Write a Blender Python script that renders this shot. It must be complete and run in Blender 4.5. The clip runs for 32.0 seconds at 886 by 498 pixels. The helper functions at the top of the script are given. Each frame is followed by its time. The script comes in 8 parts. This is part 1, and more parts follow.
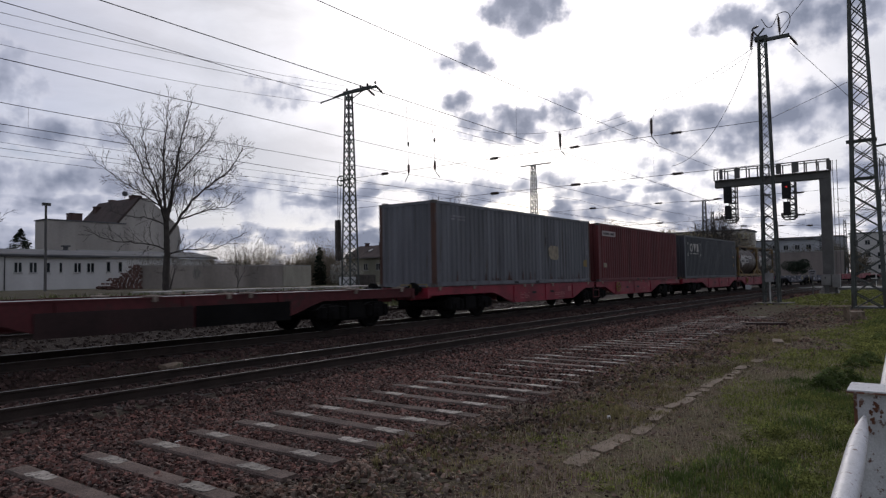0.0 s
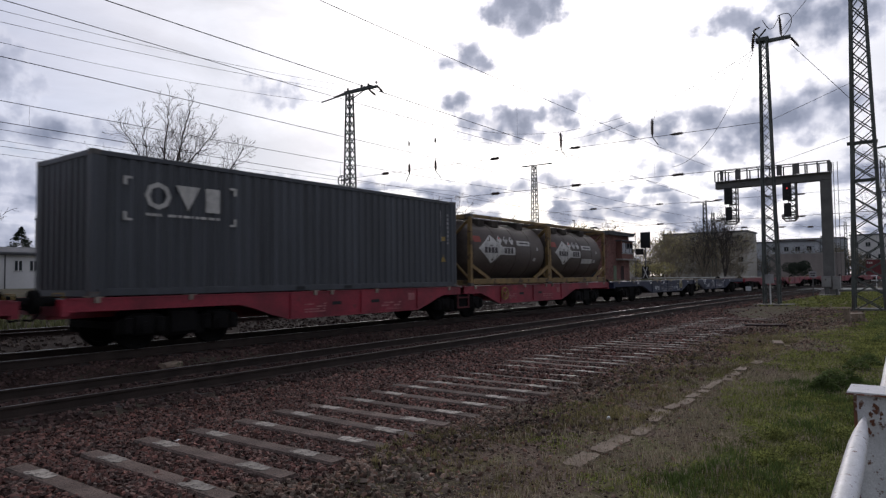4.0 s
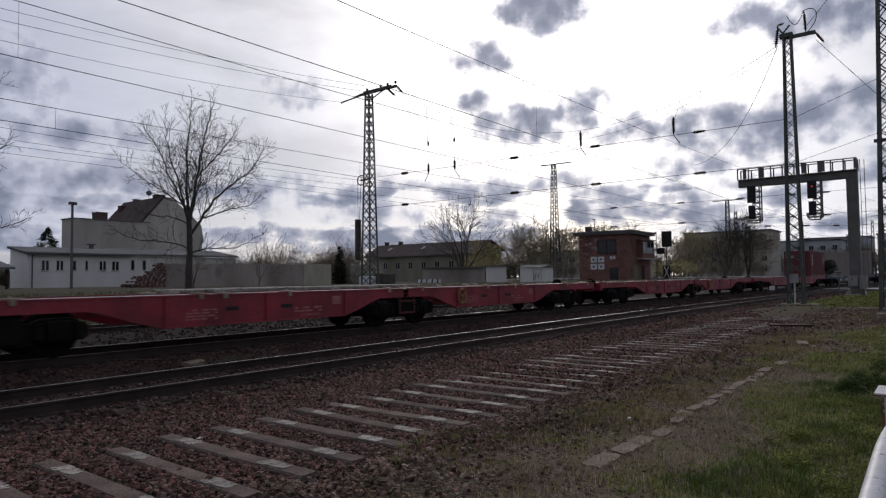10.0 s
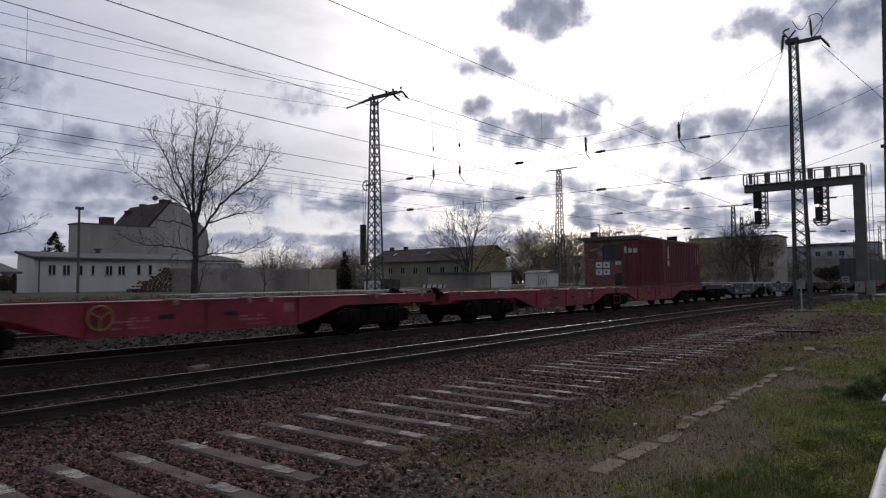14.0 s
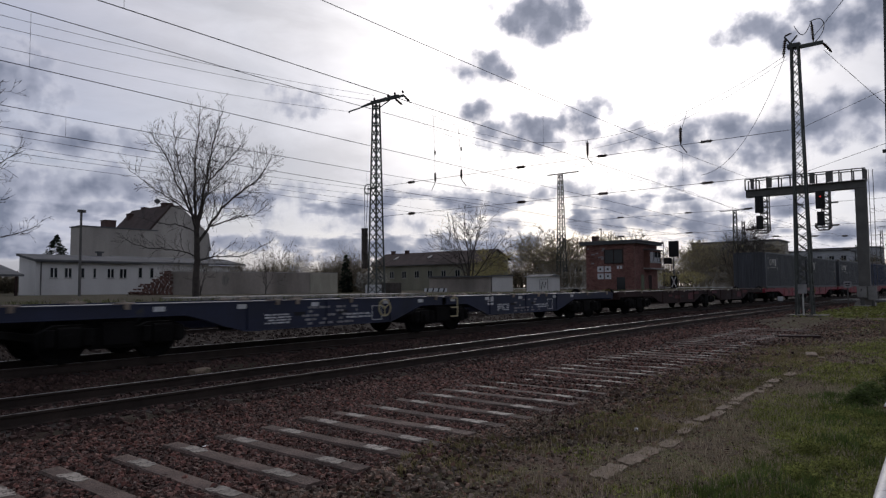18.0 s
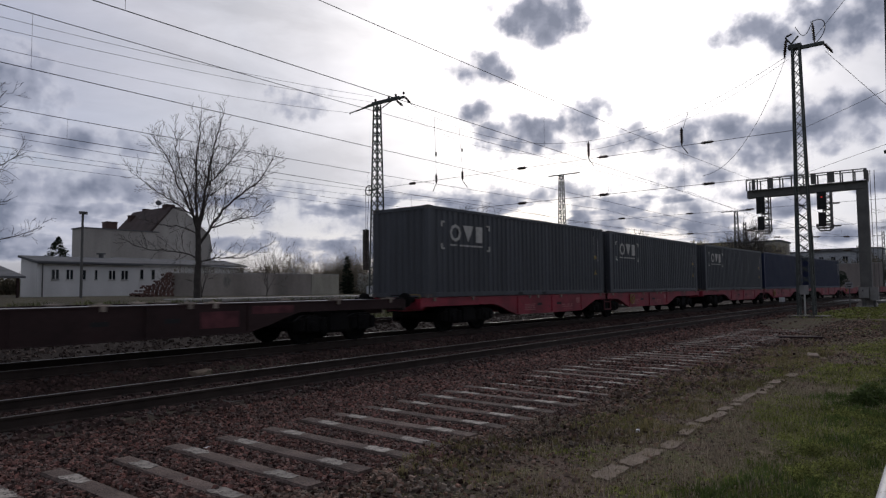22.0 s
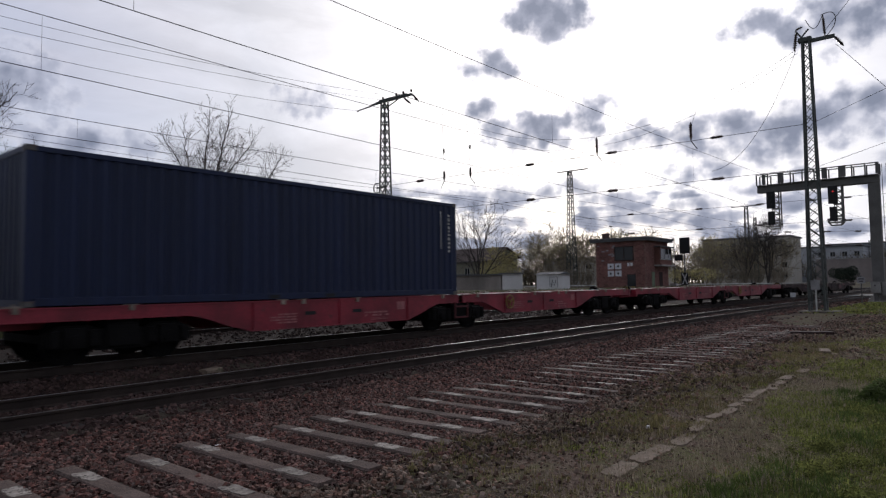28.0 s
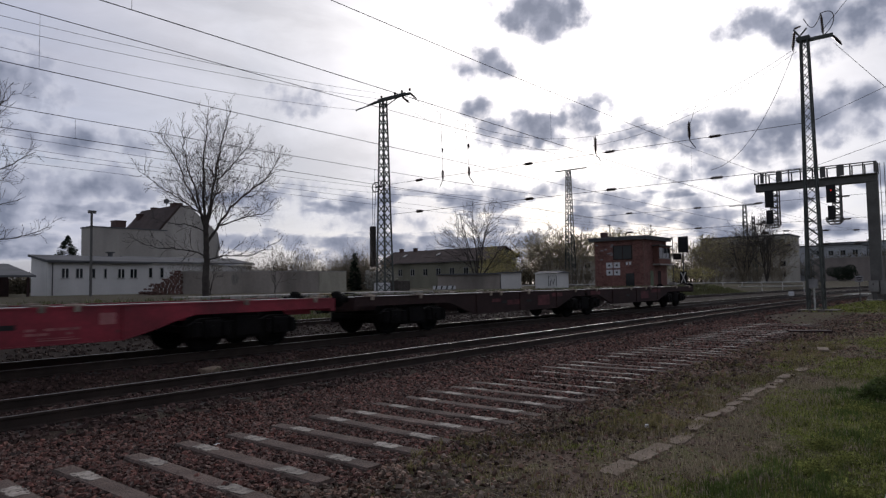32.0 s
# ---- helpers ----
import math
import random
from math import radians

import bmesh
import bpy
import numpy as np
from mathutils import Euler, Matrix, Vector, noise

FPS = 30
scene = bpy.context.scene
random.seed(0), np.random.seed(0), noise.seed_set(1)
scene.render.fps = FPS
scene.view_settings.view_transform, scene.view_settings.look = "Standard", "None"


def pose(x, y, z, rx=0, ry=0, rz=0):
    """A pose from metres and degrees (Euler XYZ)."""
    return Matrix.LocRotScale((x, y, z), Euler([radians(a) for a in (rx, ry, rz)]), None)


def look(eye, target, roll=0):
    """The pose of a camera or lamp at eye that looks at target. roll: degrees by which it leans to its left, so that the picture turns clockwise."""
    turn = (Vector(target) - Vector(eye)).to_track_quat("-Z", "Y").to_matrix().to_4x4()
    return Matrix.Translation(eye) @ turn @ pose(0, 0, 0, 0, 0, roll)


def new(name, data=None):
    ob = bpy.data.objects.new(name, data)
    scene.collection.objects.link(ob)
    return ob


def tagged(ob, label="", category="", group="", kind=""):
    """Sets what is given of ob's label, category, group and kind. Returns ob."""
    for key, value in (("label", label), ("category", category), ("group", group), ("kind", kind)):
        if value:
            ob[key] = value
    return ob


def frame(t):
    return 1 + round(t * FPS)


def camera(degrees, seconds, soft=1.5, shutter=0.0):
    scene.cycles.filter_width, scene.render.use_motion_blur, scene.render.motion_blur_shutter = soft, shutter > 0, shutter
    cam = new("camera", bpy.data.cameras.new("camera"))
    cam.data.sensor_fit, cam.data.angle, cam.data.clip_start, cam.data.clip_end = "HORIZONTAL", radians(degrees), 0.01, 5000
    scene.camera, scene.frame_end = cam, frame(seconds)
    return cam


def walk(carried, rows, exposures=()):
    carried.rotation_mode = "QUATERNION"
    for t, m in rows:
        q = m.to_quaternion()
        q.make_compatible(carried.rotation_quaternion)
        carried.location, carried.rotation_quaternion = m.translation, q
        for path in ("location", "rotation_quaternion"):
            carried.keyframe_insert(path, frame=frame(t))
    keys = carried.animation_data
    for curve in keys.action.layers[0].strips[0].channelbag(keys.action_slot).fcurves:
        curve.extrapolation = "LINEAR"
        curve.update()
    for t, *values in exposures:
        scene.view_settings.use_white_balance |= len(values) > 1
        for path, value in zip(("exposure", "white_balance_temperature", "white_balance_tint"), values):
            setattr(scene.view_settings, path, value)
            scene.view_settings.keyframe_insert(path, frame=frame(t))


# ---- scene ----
PATH = [
    (0, 92.575, 0.935, -53.903), (0.5, 92.550, 0.748, -53.792), (1, 92.506, 0.745, -53.713), (1.5, 92.510, 1.010, -53.656), (2, 92.513, 1.017, -53.642),
    (2.5, 92.518, 1.075, -53.679), (3, 92.520, 1.028, -53.693), (3.5, 92.541, 0.663, -53.834), (5.5, 92.765, 0.932, -54.079), (6, 92.733, 0.751, -54.012),
    (6.5, 92.709, 1.140, -53.866), (7, 92.641, 1.169, -53.678), (7.5, 92.520, 1.339, -53.344), (8, 92.472, 1.104, -53.020), (8.5, 92.383, 1.034, -52.735),
    (9, 92.354, 0.382, -52.555), (9.5, 92.420, 0.575, -52.350), (10, 92.552, 0.691, -52.192), (10.5, 92.650, 0.661, -52.068), (11, 92.724, 0.649, -52.001),
    (11.5, 92.793, 0.658, -51.953), (12, 92.865, 0.635, -51.998), (12.5, 92.938, 0.661, -51.993), (13, 92.985, 0.865, -51.928), (13.5, 92.981, 0.886, -51.845),
    (14, 93.015, 0.592, -51.753), (14.5, 93.036, 0.860, -51.641), (16.5, 93.174, 0.566, -51.557), (17, 93.236, 0.553, -51.557), (17.5, 93.302, 0.561, -51.553),
    (18, 93.350, 0.436, -51.639), (18.5, 93.438, 0.423, -51.751), (19, 93.496, 0.446, -51.818), (19.5, 93.557, 0.549, -51.840), (20, 93.580, 0.406, -51.871),
    (20.5, 93.609, 0.422, -51.884), (21, 93.611, 0.528, -51.826), (21.5, 93.554, 0.633, -51.652), (22, 93.459, 0.503, -51.534), (22.5, 93.367, 0.839, -51.333),
    (23, 93.256, 0.856, -51.144), (23.5, 93.206, 0.891, -50.966), (24, 93.151, 0.825, -50.886), (24.5, 93.158, 0.866, -50.827), (25, 93.171, 0.831, -50.862),
    (25.5, 93.222, 0.823, -50.890), (27.5, 93.229, 0.756, -50.845), (28, 93.220, 0.818, -50.774), (28.5, 93.171, 0.724, -50.730), (29, 93.164, 0.759, -50.751),
    (29.5, 93.160, 0.755, -50.784), (30, 93.158, 0.733, -50.845), (30.5, 93.209, 0.897, -50.839), (31, 93.185, 0.882, -50.885), (31.5, 93.150, 0.880, -50.890),
    (32, 93.140, 0.872, -50.885),
]
EXPOSURE = [(0, -0.07), (3, 0.14), (6, 0.08), (7, -0.08), (8, -0.13), (13, -0.15), (17, -0.18), (19, -0.28), (21, -0.28), (22, -0.27), (23, -0.17), (25, 0.08), (28, 0.0), (29.5, 0.0), (31, -0.17), (32, -0.17)]
EYE = (0.0, 0.0, 1.25)
cam = camera(68.57, 32.0, soft=1.3, shutter=0.25)
walk(cam, [(t, pose(*EYE, rx, ry, rz)) for t, rx, ry, rz in PATH], exposures=[(t, e, 6450, 14) for t, e in EXPOSURE])

# world: hazy sky, bright round the veiled sun
SUN_AZ, SUN_EL = 27.0, 24.0          # degrees from +x towards +y, and above the horizon
sun_dir = Vector((math.cos(radians(SUN_EL)) * math.cos(radians(SUN_AZ)), math.cos(radians(SUN_EL)) * math.sin(radians(SUN_AZ)), math.sin(radians(SUN_EL))))
world = bpy.data.worlds.new("world")
scene.world = world
world.use_nodes = True
wn, wl = world.node_tree.nodes, world.node_tree.links
wn.clear()
w_out = wn.new("ShaderNodeOutputWorld")
w_bg = wn.new("ShaderNodeBackground")
w_sky = wn.new("ShaderNodeTexSky")
w_sky.sky_type = "NISHITA"
w_sky.sun_disc = False
w_sky.sun_elevation = radians(SUN_EL)
w_sky.sun_rotation = radians(90 - SUN_AZ)
w_geo = wn.new("ShaderNodeTexCoord")
# cloud veil: brightest round the sun, greyer away from it
w_dot = wn.new("ShaderNodeVectorMath")
w_dot.operation = "DOT_PRODUCT"
w_dot.inputs[1].default_value = sun_dir
wl.new(w_geo.outputs["Generated"], w_dot.inputs[0])
w_map = wn.new("ShaderNodeMapRange")
w_map.inputs["From Min"].default_value = 0.2
w_map.inputs["From Max"].default_value = 1.0
w_map.interpolation_type = "SMOOTHSTEP"
wl.new(w_dot.outputs["Value"], w_map.inputs["Value"])
w_ramp = wn.new("ShaderNodeValToRGB")
w_ramp.color_ramp.elements[0].color = (0.36, 0.39, 0.455, 1)
w_ramp.color_ramp.elements[1].color = (2.1, 2.06, 2.02, 1)
for at, tone in ((0.60, (0.445, 0.482, 0.595)), (0.80, (0.56, 0.585, 0.675)), (0.90, (0.68, 0.695, 0.755)), (0.95, (0.79, 0.81, 0.86)), (0.98, (1.0, 1.0, 1.02)), (0.993, (1.4, 1.39, 1.37))):
    w_ramp.color_ramp.elements.new(at).color = (*tone, 1)
wl.new(w_map.outputs["Result"], w_ramp.inputs["Fac"])
w_noise = wn.new("ShaderNodeTexNoise")
w_noise.inputs["Scale"].default_value = 3.0
w_noise.inputs["Detail"].default_value = 6.0
w_nr = wn.new("ShaderNodeMapRange")
w_nr.inputs["From Min"].default_value = 0.35
w_nr.inputs["From Max"].default_value = 0.65
w_nr.inputs["To Min"].default_value = 0.72
w_nr.inputs["To Max"].default_value = 1.0
w_sq = wn.new("ShaderNodeVectorMath")
w_sq.operation = "MULTIPLY"
w_sq.inputs[1].default_value = (1, 1, 2.6)
wl.new(w_geo.outputs["Generated"], w_sq.inputs[0])
wl.new(w_sq.outputs["Vector"], w_noise.inputs["Vector"])
wl.new(w_noise.outputs["Fac"], w_nr.inputs["Value"])
w_scale = wn.new("ShaderNodeVectorMath")
w_scale.operation = "SCALE"
w_scale.inputs["Scale"].default_value = 0.10
wl.new(w_sky.outputs["Color"], w_scale.inputs[0])
w_mix = wn.new("ShaderNodeMix")
w_mix.data_type = "RGBA"
wl.new(w_nr.outputs["Result"], w_mix.inputs["Factor"])
wl.new(w_scale.outputs["Vector"], w_mix.inputs["A"])
# thin streaks in the veil
w_wisp = wn.new("ShaderNodeTexNoise")
w_wisp.inputs["Scale"].default_value = 2.2
w_wisp.inputs["Detail"].default_value = 8.0
w_wisp.inputs["Roughness"].default_value = 0.6
w_wisp.inputs["Distortion"].default_value = 0.8
w_ws = wn.new("ShaderNodeVectorMath")
w_ws.operation = "MULTIPLY"
w_ws.inputs[1].default_value = (1.0, 1.0, 3.4)
wl.new(w_geo.outputs["Generated"], w_ws.inputs[0])
wl.new(w_ws.outputs["Vector"], w_wisp.inputs["Vector"])
w_wr = wn.new("ShaderNodeMapRange")
for k, val in zip(("From Min", "From Max", "To Min", "To Max"), (0.35, 0.68, 0.86, 1.22)):
    w_wr.inputs[k].default_value = val
wl.new(w_wisp.outputs["Fac"], w_wr.inputs["Value"])
w_veil = wn.new("ShaderNodeVectorMath")
w_veil.operation = "SCALE"
wl.new(w_ramp.outputs["Color"], w_veil.inputs[0])
wl.new(w_wr.outputs["Result"], w_veil.inputs["Scale"])
wl.new(w_veil.outputs["Vector"], w_mix.inputs["B"])
wl.new(w_mix.outputs["Result"], w_bg.inputs["Color"])
w_bg.inputs["Strength"].default_value = 1.0
wl.new(w_bg.outputs["Background"], w_out.inputs["Surface"])

sun_data = bpy.data.lights.new("sun", "SUN")
sun_data.energy = 1.0
sun_data.angle = radians(12)
sun_data.color = (1.0, 0.96, 0.9)
sun = new("sun", sun_data)
sun.matrix_world = look(sun_dir * 100, (0, 0, 0))
# drifting clouds: a far sheet round the visible half of the sky; open where the veil shows
CLOUDS = [  # direction, half width, half height (degrees), weight
    (29.1, 22.8, 3.7, 1.9, 1.0), (34.4, 18.8, 2.6, 1.1, 0.8), (34.8, 15.2, 1.6, 0.9, 0.75), (30.8, 13.2, 3.5, 1.4, 0.9), (25.9, 14.1, 2.1, 1.4, 0.85), (21.2, 12.2, 2.7, 1.0, 0.7), (17.7, 11.9, 2.0, 1.4, 0.75),
    (12.6, 11.6, 3.9, 1.6, 0.88), (7.8, 12.2, 4.5, 1.7, 0.88), (6.2, 19.2, 4.7, 2.0, 0.85), (12.2, 19.8, 2.7, 1.1, 0.7), (51.5, 15.7, 2.8, 0.9, 0.62), (72.2, 15.0, 2.8, 2.0, 0.66), (67.9, 11.5, 4.6, 1.0, 0.66),
    (65.7, 8.1, 3.4, 1.4, 0.72), (71.2, 7.5, 2.8, 1.4, 0.72), (52.6, 7.5, 3.5, 1.4, 0.5), (44.7, 5.7, 3.7, 0.9, 0.65), (16.7, 8.7, 2.6, 1.0, 0.6)]


LOW_BANKS = [  # flat banks near the horizon
    (26.9, 8.3, 2.9, 0.7, 0.5), (23.4, 6.9, 3.3, 0.7, 0.6), (16.8, 9.0, 2.6, 0.9, 0.5), (29.9, 8.2, 2.0, 0.7, 0.45), (17.5, 6.2, 2.6, 0.6, 0.5), (21.8, 5.1, 4.1, 0.5, 0.5), (33.4, 5.6, 3.0, 0.5, 0.45), (14.3, 7.2, 2.1, 0.6, 0.5)]


def cloud_material():
    m = bpy.data.materials.new("cloud_layer")
    m.use_nodes = True
    n, l = m.node_tree.nodes, m.node_tree.links
    n.clear()
    out = n.new("ShaderNodeOutputMaterial")
    tc = n.new("ShaderNodeTexCoord")
    uv = n.new("ShaderNodeUVMap")

    def math_(kind, a, c=None, clamp=False):
        k = n.new("ShaderNodeMath")
        k.operation, k.use_clamp = kind, clamp
        for i, s in enumerate((a, c)):
            if s is None:
                continue
            if isinstance(s, (int, float)):
                k.inputs[i].default_value = s
            else:
                l.new(s, k.inputs[i])
        return k.outputs["Value"]

    def rng(sock, a, b, c=0.0, d=1.0):
        r = n.new("ShaderNodeMapRange")
        r.interpolation_type = "SMOOTHSTEP"
        for key, val in zip(("From Min", "From Max", "To Min", "To Max"), (a, b, c, d)):
            r.inputs[key].default_value = val
        l.new(sock, r.inputs["Value"])
        return r.outputs["Result"]

    def vec(kind, a, b):
        k = n.new("ShaderNodeVectorMath")
        k.operation = kind
        for i, s in enumerate((a, b)):
            if isinstance(s, tuple):
                k.inputs[i].default_value = s
            else:
                l.new(s, k.inputs[i])
        return k

    deg = vec("MULTIPLY", uv.outputs["UV"], (100.0, 100.0, 0)).outputs["Vector"]
    def tex(scale, detail, rough, stretch=(1, 1, 1), colour=False):
        t = n.new("ShaderNodeTexNoise")
        t.inputs["Scale"].default_value, t.inputs["Detail"].default_value, t.inputs["Roughness"].default_value = scale, detail, rough
        l.new(vec("MULTIPLY", deg, stretch).outputs["Vector"], t.inputs["Vector"])
        return t.outputs["Color" if colour else "Fac"]
    warp = vec("MULTIPLY", vec("SUBTRACT", tex(0.55, 3.0, 0.5, colour=True), (0.5, 0.5, 0.5)).outputs["Vector"], (1.9, 1.3, 0)).outputs["Vector"]
    at = vec("ADD", deg, warp).outputs["Vector"]
    total = None
    for az, el, a, b, w in CLOUDS + LOW_BANKS:
        d = vec("MULTIPLY", vec("SUBTRACT", at, (az + 20.0, el, 0.0)).outputs["Vector"], (0.66 / a, 0.64 / b, 0.0)).outputs["Vector"]
        dome = math_("SUBTRACT", 1.0, vec("DOT_PRODUCT", d, d).outputs["Value"])
        k = math_("MULTIPLY", math_("MAXIMUM", dome, -1.0), w)
        total = k if total is None else math_("MAXIMUM", total, k)
    # loose flat banks low over the horizon
    sep = n.new("ShaderNodeSeparateXYZ")
    l.new(deg, sep.inputs[0])
    low = rng(sep.outputs["Y"], 11.0, 7.0, 0.0, 1.0)
    bank = math_("SUBTRACT", math_("MULTIPLY", rng(tex(0.26, 4.0, 0.5, (0.6, 1.7, 1)), 0.36, 0.61), math_("MULTIPLY", low, 1.15)), 0.40)
    total = math_("MAXIMUM", total, bank)
    # billowing: broad lumps and finer curls
    lump = rng(tex(0.48, 5.0, 0.50), 0.26, 0.74, -0.36, 0.36)
    edge = math_("ADD", total, lump)
    alpha = rng(edge, -0.16, 0.80, 0.0, 0.96)
    # thick parts are grey blue, thin rims bright
    tone = n.new("ShaderNodeValToRGB")
    e = tone.color_ramp.elements
    e[0].position, e[0].color = 0.0, (0.86, 0.87, 0.93, 1)
    e[1].position, e[1].color = 1.0, (0.215, 0.250, 0.335, 1)
    e.new(0.40).color = (0.44, 0.475, 0.58, 1)
    l.new(math_("ADD", edge, rng(tex(0.38, 4.0, 0.5), 0.3, 0.7, -0.2, 0.14)), tone.inputs["Fac"])
    em = n.new("ShaderNodeEmission")
    l.new(tone.outputs["Color"], em.inputs["Color"])
    tr = n.new("ShaderNodeBsdfTransparent")
    mix = n.new("ShaderNodeMixShader")
    l.new(alpha, mix.inputs["Fac"])
    l.new(tr.outputs["BSDF"], mix.inputs[1])
    l.new(em.outputs["Emission"], mix.inputs[2])
    l.new(mix.outputs["Shader"], out.inputs["Surface"])
    return m


def build_clouds():
    R = 4000.0
    azs, els = [-20 + 2.5 * i for i in range(53)], [0.3 + 1.3 * i for i in range(28)]
    verts = [(R * math.cos(radians(e)) * math.cos(radians(a)), R * math.cos(radians(e)) * math.sin(radians(a)), R * math.sin(radians(e))) for a in azs for e in els]
    k = len(els)
    faces = [(i * k + j, i * k + j + 1, (i + 1) * k + j + 1, (i + 1) * k + j) for i in range(len(azs) - 1) for j in range(k - 1)]
    me = bpy.data.meshes.new("clouds")
    me.from_pydata(verts, [], faces)
    uvs = me.uv_layers.new(name="UVMap")
    co = []
    for p in me.polygons:
        for v in p.vertices:
            co += [(azs[v // k] + 20.0) / 100.0, els[v % k] / 100.0]
    uvs.data.foreach_set("uv", co)
    me.materials.append(cloud_material())
    ob = new("backdrop_clouds", me)
    return tagged(ob, "grey-blue broken clouds drifting over a bright hazy sky", "sky", kind="structure")


clouds = build_clouds()
# ---- materials ----
def leafy(m, share=0.4):
    """Lets light through thin leaves and blades."""
    n, l = m.node_tree.nodes, m.node_tree.links
    b = n["Principled BSDF"]
    t = n.new("ShaderNodeBsdfTranslucent")
    mx = n.new("ShaderNodeMixShader")
    mx.inputs["Fac"].default_value = share
    l.new(b.inputs["Base Color"].links[0].from_socket, t.inputs["Color"])
    l.new(b.outputs["BSDF"], mx.inputs[1])
    l.new(t.outputs["BSDF"], mx.inputs[2])
    l.new(mx.outputs["Shader"], n["Material Output"].inputs["Surface"])
    return m


def material(name, base, rough=0.7, metal=0.0, vary=0.25, scale=4.0, spots=None, spot_at=0.62, bump=0.0, bump_scale=None, fine=0.15, island=0.0, per_object=0.0, streak=None, spec=0.3, tint=None):
    """A surface with two scales of variation: broad stains and fine grain; spots: rust or dirt of another colour."""
    m = bpy.data.materials.new(name)
    m.use_nodes = True
    n, l = m.node_tree.nodes, m.node_tree.links
    b = n["Principled BSDF"]
    b.inputs["Roughness"].default_value = rough
    b.inputs["Metallic"].default_value = metal
    b.inputs["Specular IOR Level"].default_value = spec
    tc = n.new("ShaderNodeTexCoord")
    src = tc.outputs["Object"]
    if streak:
        st = n.new("ShaderNodeVectorMath")
        st.operation = "MULTIPLY"
        st.inputs[1].default_value = streak
        l.new(src, st.inputs[0])
        src = st.outputs["Vector"]
    big = n.new("ShaderNodeTexNoise")
    big.inputs["Scale"].default_value = scale
    big.inputs["Detail"].default_value = 4.0
    l.new(src, big.inputs["Vector"])
    small = n.new("ShaderNodeTexNoise")
    small.inputs["Scale"].default_value = scale * 14
    small.inputs["Detail"].default_value = 3.0
    l.new(tc.outputs["Object"], small.inputs["Vector"])
    def gain(sock, amount):
        r = n.new("ShaderNodeMapRange")
        r.inputs["From Min"].default_value, r.inputs["From Max"].default_value = 0.3, 0.7
        r.inputs["To Min"].default_value, r.inputs["To Max"].default_value = 1 - amount, 1 + amount
        l.new(sock, r.inputs["Value"])
        return r.outputs["Result"]
    def times(a, c):
        k = n.new("ShaderNodeMath")
        k.operation = "MULTIPLY"
        l.new(a, k.inputs[0])
        l.new(c, k.inputs[1])
        return k.outputs["Value"]
    k = times(gain(big.outputs["Fac"], vary), gain(small.outputs["Fac"], fine))
    if island:
        g = n.new("ShaderNodeNewGeometry")
        r = n.new("ShaderNodeMapRange")
        r.inputs["To Min"].default_value, r.inputs["To Max"].default_value = 1 - island, 1 + island
        l.new(g.outputs["Random Per Island"], r.inputs["Value"])
        k = times(k, r.outputs["Result"])
    if per_object:
        g = n.new("ShaderNodeObjectInfo")
        r = n.new("ShaderNodeMapRange")
        r.inputs["To Min"].default_value, r.inputs["To Max"].default_value = 1 - per_object, 1 + per_object
        l.new(g.outputs["Random"], r.inputs["Value"])
        k = times(k, r.outputs["Result"])
    col = n.new("ShaderNodeVectorMath")
    col.operation = "SCALE"
    col.inputs[0].default_value = base
    l.new(k, col.inputs["Scale"])
    out = col.outputs["Vector"]
    if tint:
        # every loose piece lies somewhere between two stone colours
        g = n.new("ShaderNodeNewGeometry")
        f = times(g.outputs["Random Per Island"], g.outputs["Random Per Island"])
        fr = n.new("ShaderNodeMath")
        fr.operation = "FRACT"
        up = n.new("ShaderNodeMath")
        up.operation = "MULTIPLY"
        up.inputs[1].default_value = 17.0
        l.new(f, up.inputs[0])
        l.new(up.outputs["Value"], fr.inputs[0])
        t2 = n.new("ShaderNodeVectorMath")
        t2.operation = "SCALE"
        t2.inputs[0].default_value = tint
        l.new(k, t2.inputs["Scale"])
        mt = n.new("ShaderNodeMix")
        mt.data_type = "RGBA"
        l.new(fr.outputs["Value"], mt.inputs["Factor"])
        l.new(out, mt.inputs["A"])
        l.new(t2.outputs["Vector"], mt.inputs["B"])
        out = mt.outputs["Result"]
    if spots:
        s = n.new("ShaderNodeTexNoise")
        s.inputs["Scale"].default_value = scale * 2.3
        s.inputs["Detail"].default_value = 7.0
        s.inputs["Roughness"].default_value = 0.65
        l.new(src, s.inputs["Vector"])
        r = n.new("ShaderNodeMapRange")
        r.inputs["From Min"].default_value, r.inputs["From Max"].default_value = spot_at, spot_at + 0.06
        l.new(s.outputs["Fac"], r.inputs["Value"])
        mx = n.new("ShaderNodeMix")
        mx.data_type = "RGBA"
        mx.inputs["B"].default_value = (*spots, 1)
        l.new(r.outputs["Result"], mx.inputs["Factor"])
        l.new(out, mx.inputs["A"])
        out = mx.outputs["Result"]
    l.new(out, b.inputs["Base Color"])
    if bump:
        bp = n.new("ShaderNodeBump")
        bp.inputs["Strength"].default_value = bump
        bp.inputs["Distance"].default_value = 0.02
        t = n.new("ShaderNodeTexNoise")
        t.inputs["Scale"].default_value = bump_scale or scale * 10
        t.inputs["Detail"].default_value = 4.0
        l.new(tc.outputs["Object"], t.inputs["Vector"])
        l.new(t.outputs["Fac"], bp.inputs["Height"])
        l.new(bp.outputs["Normal"], b.inputs["Normal"])
    return m


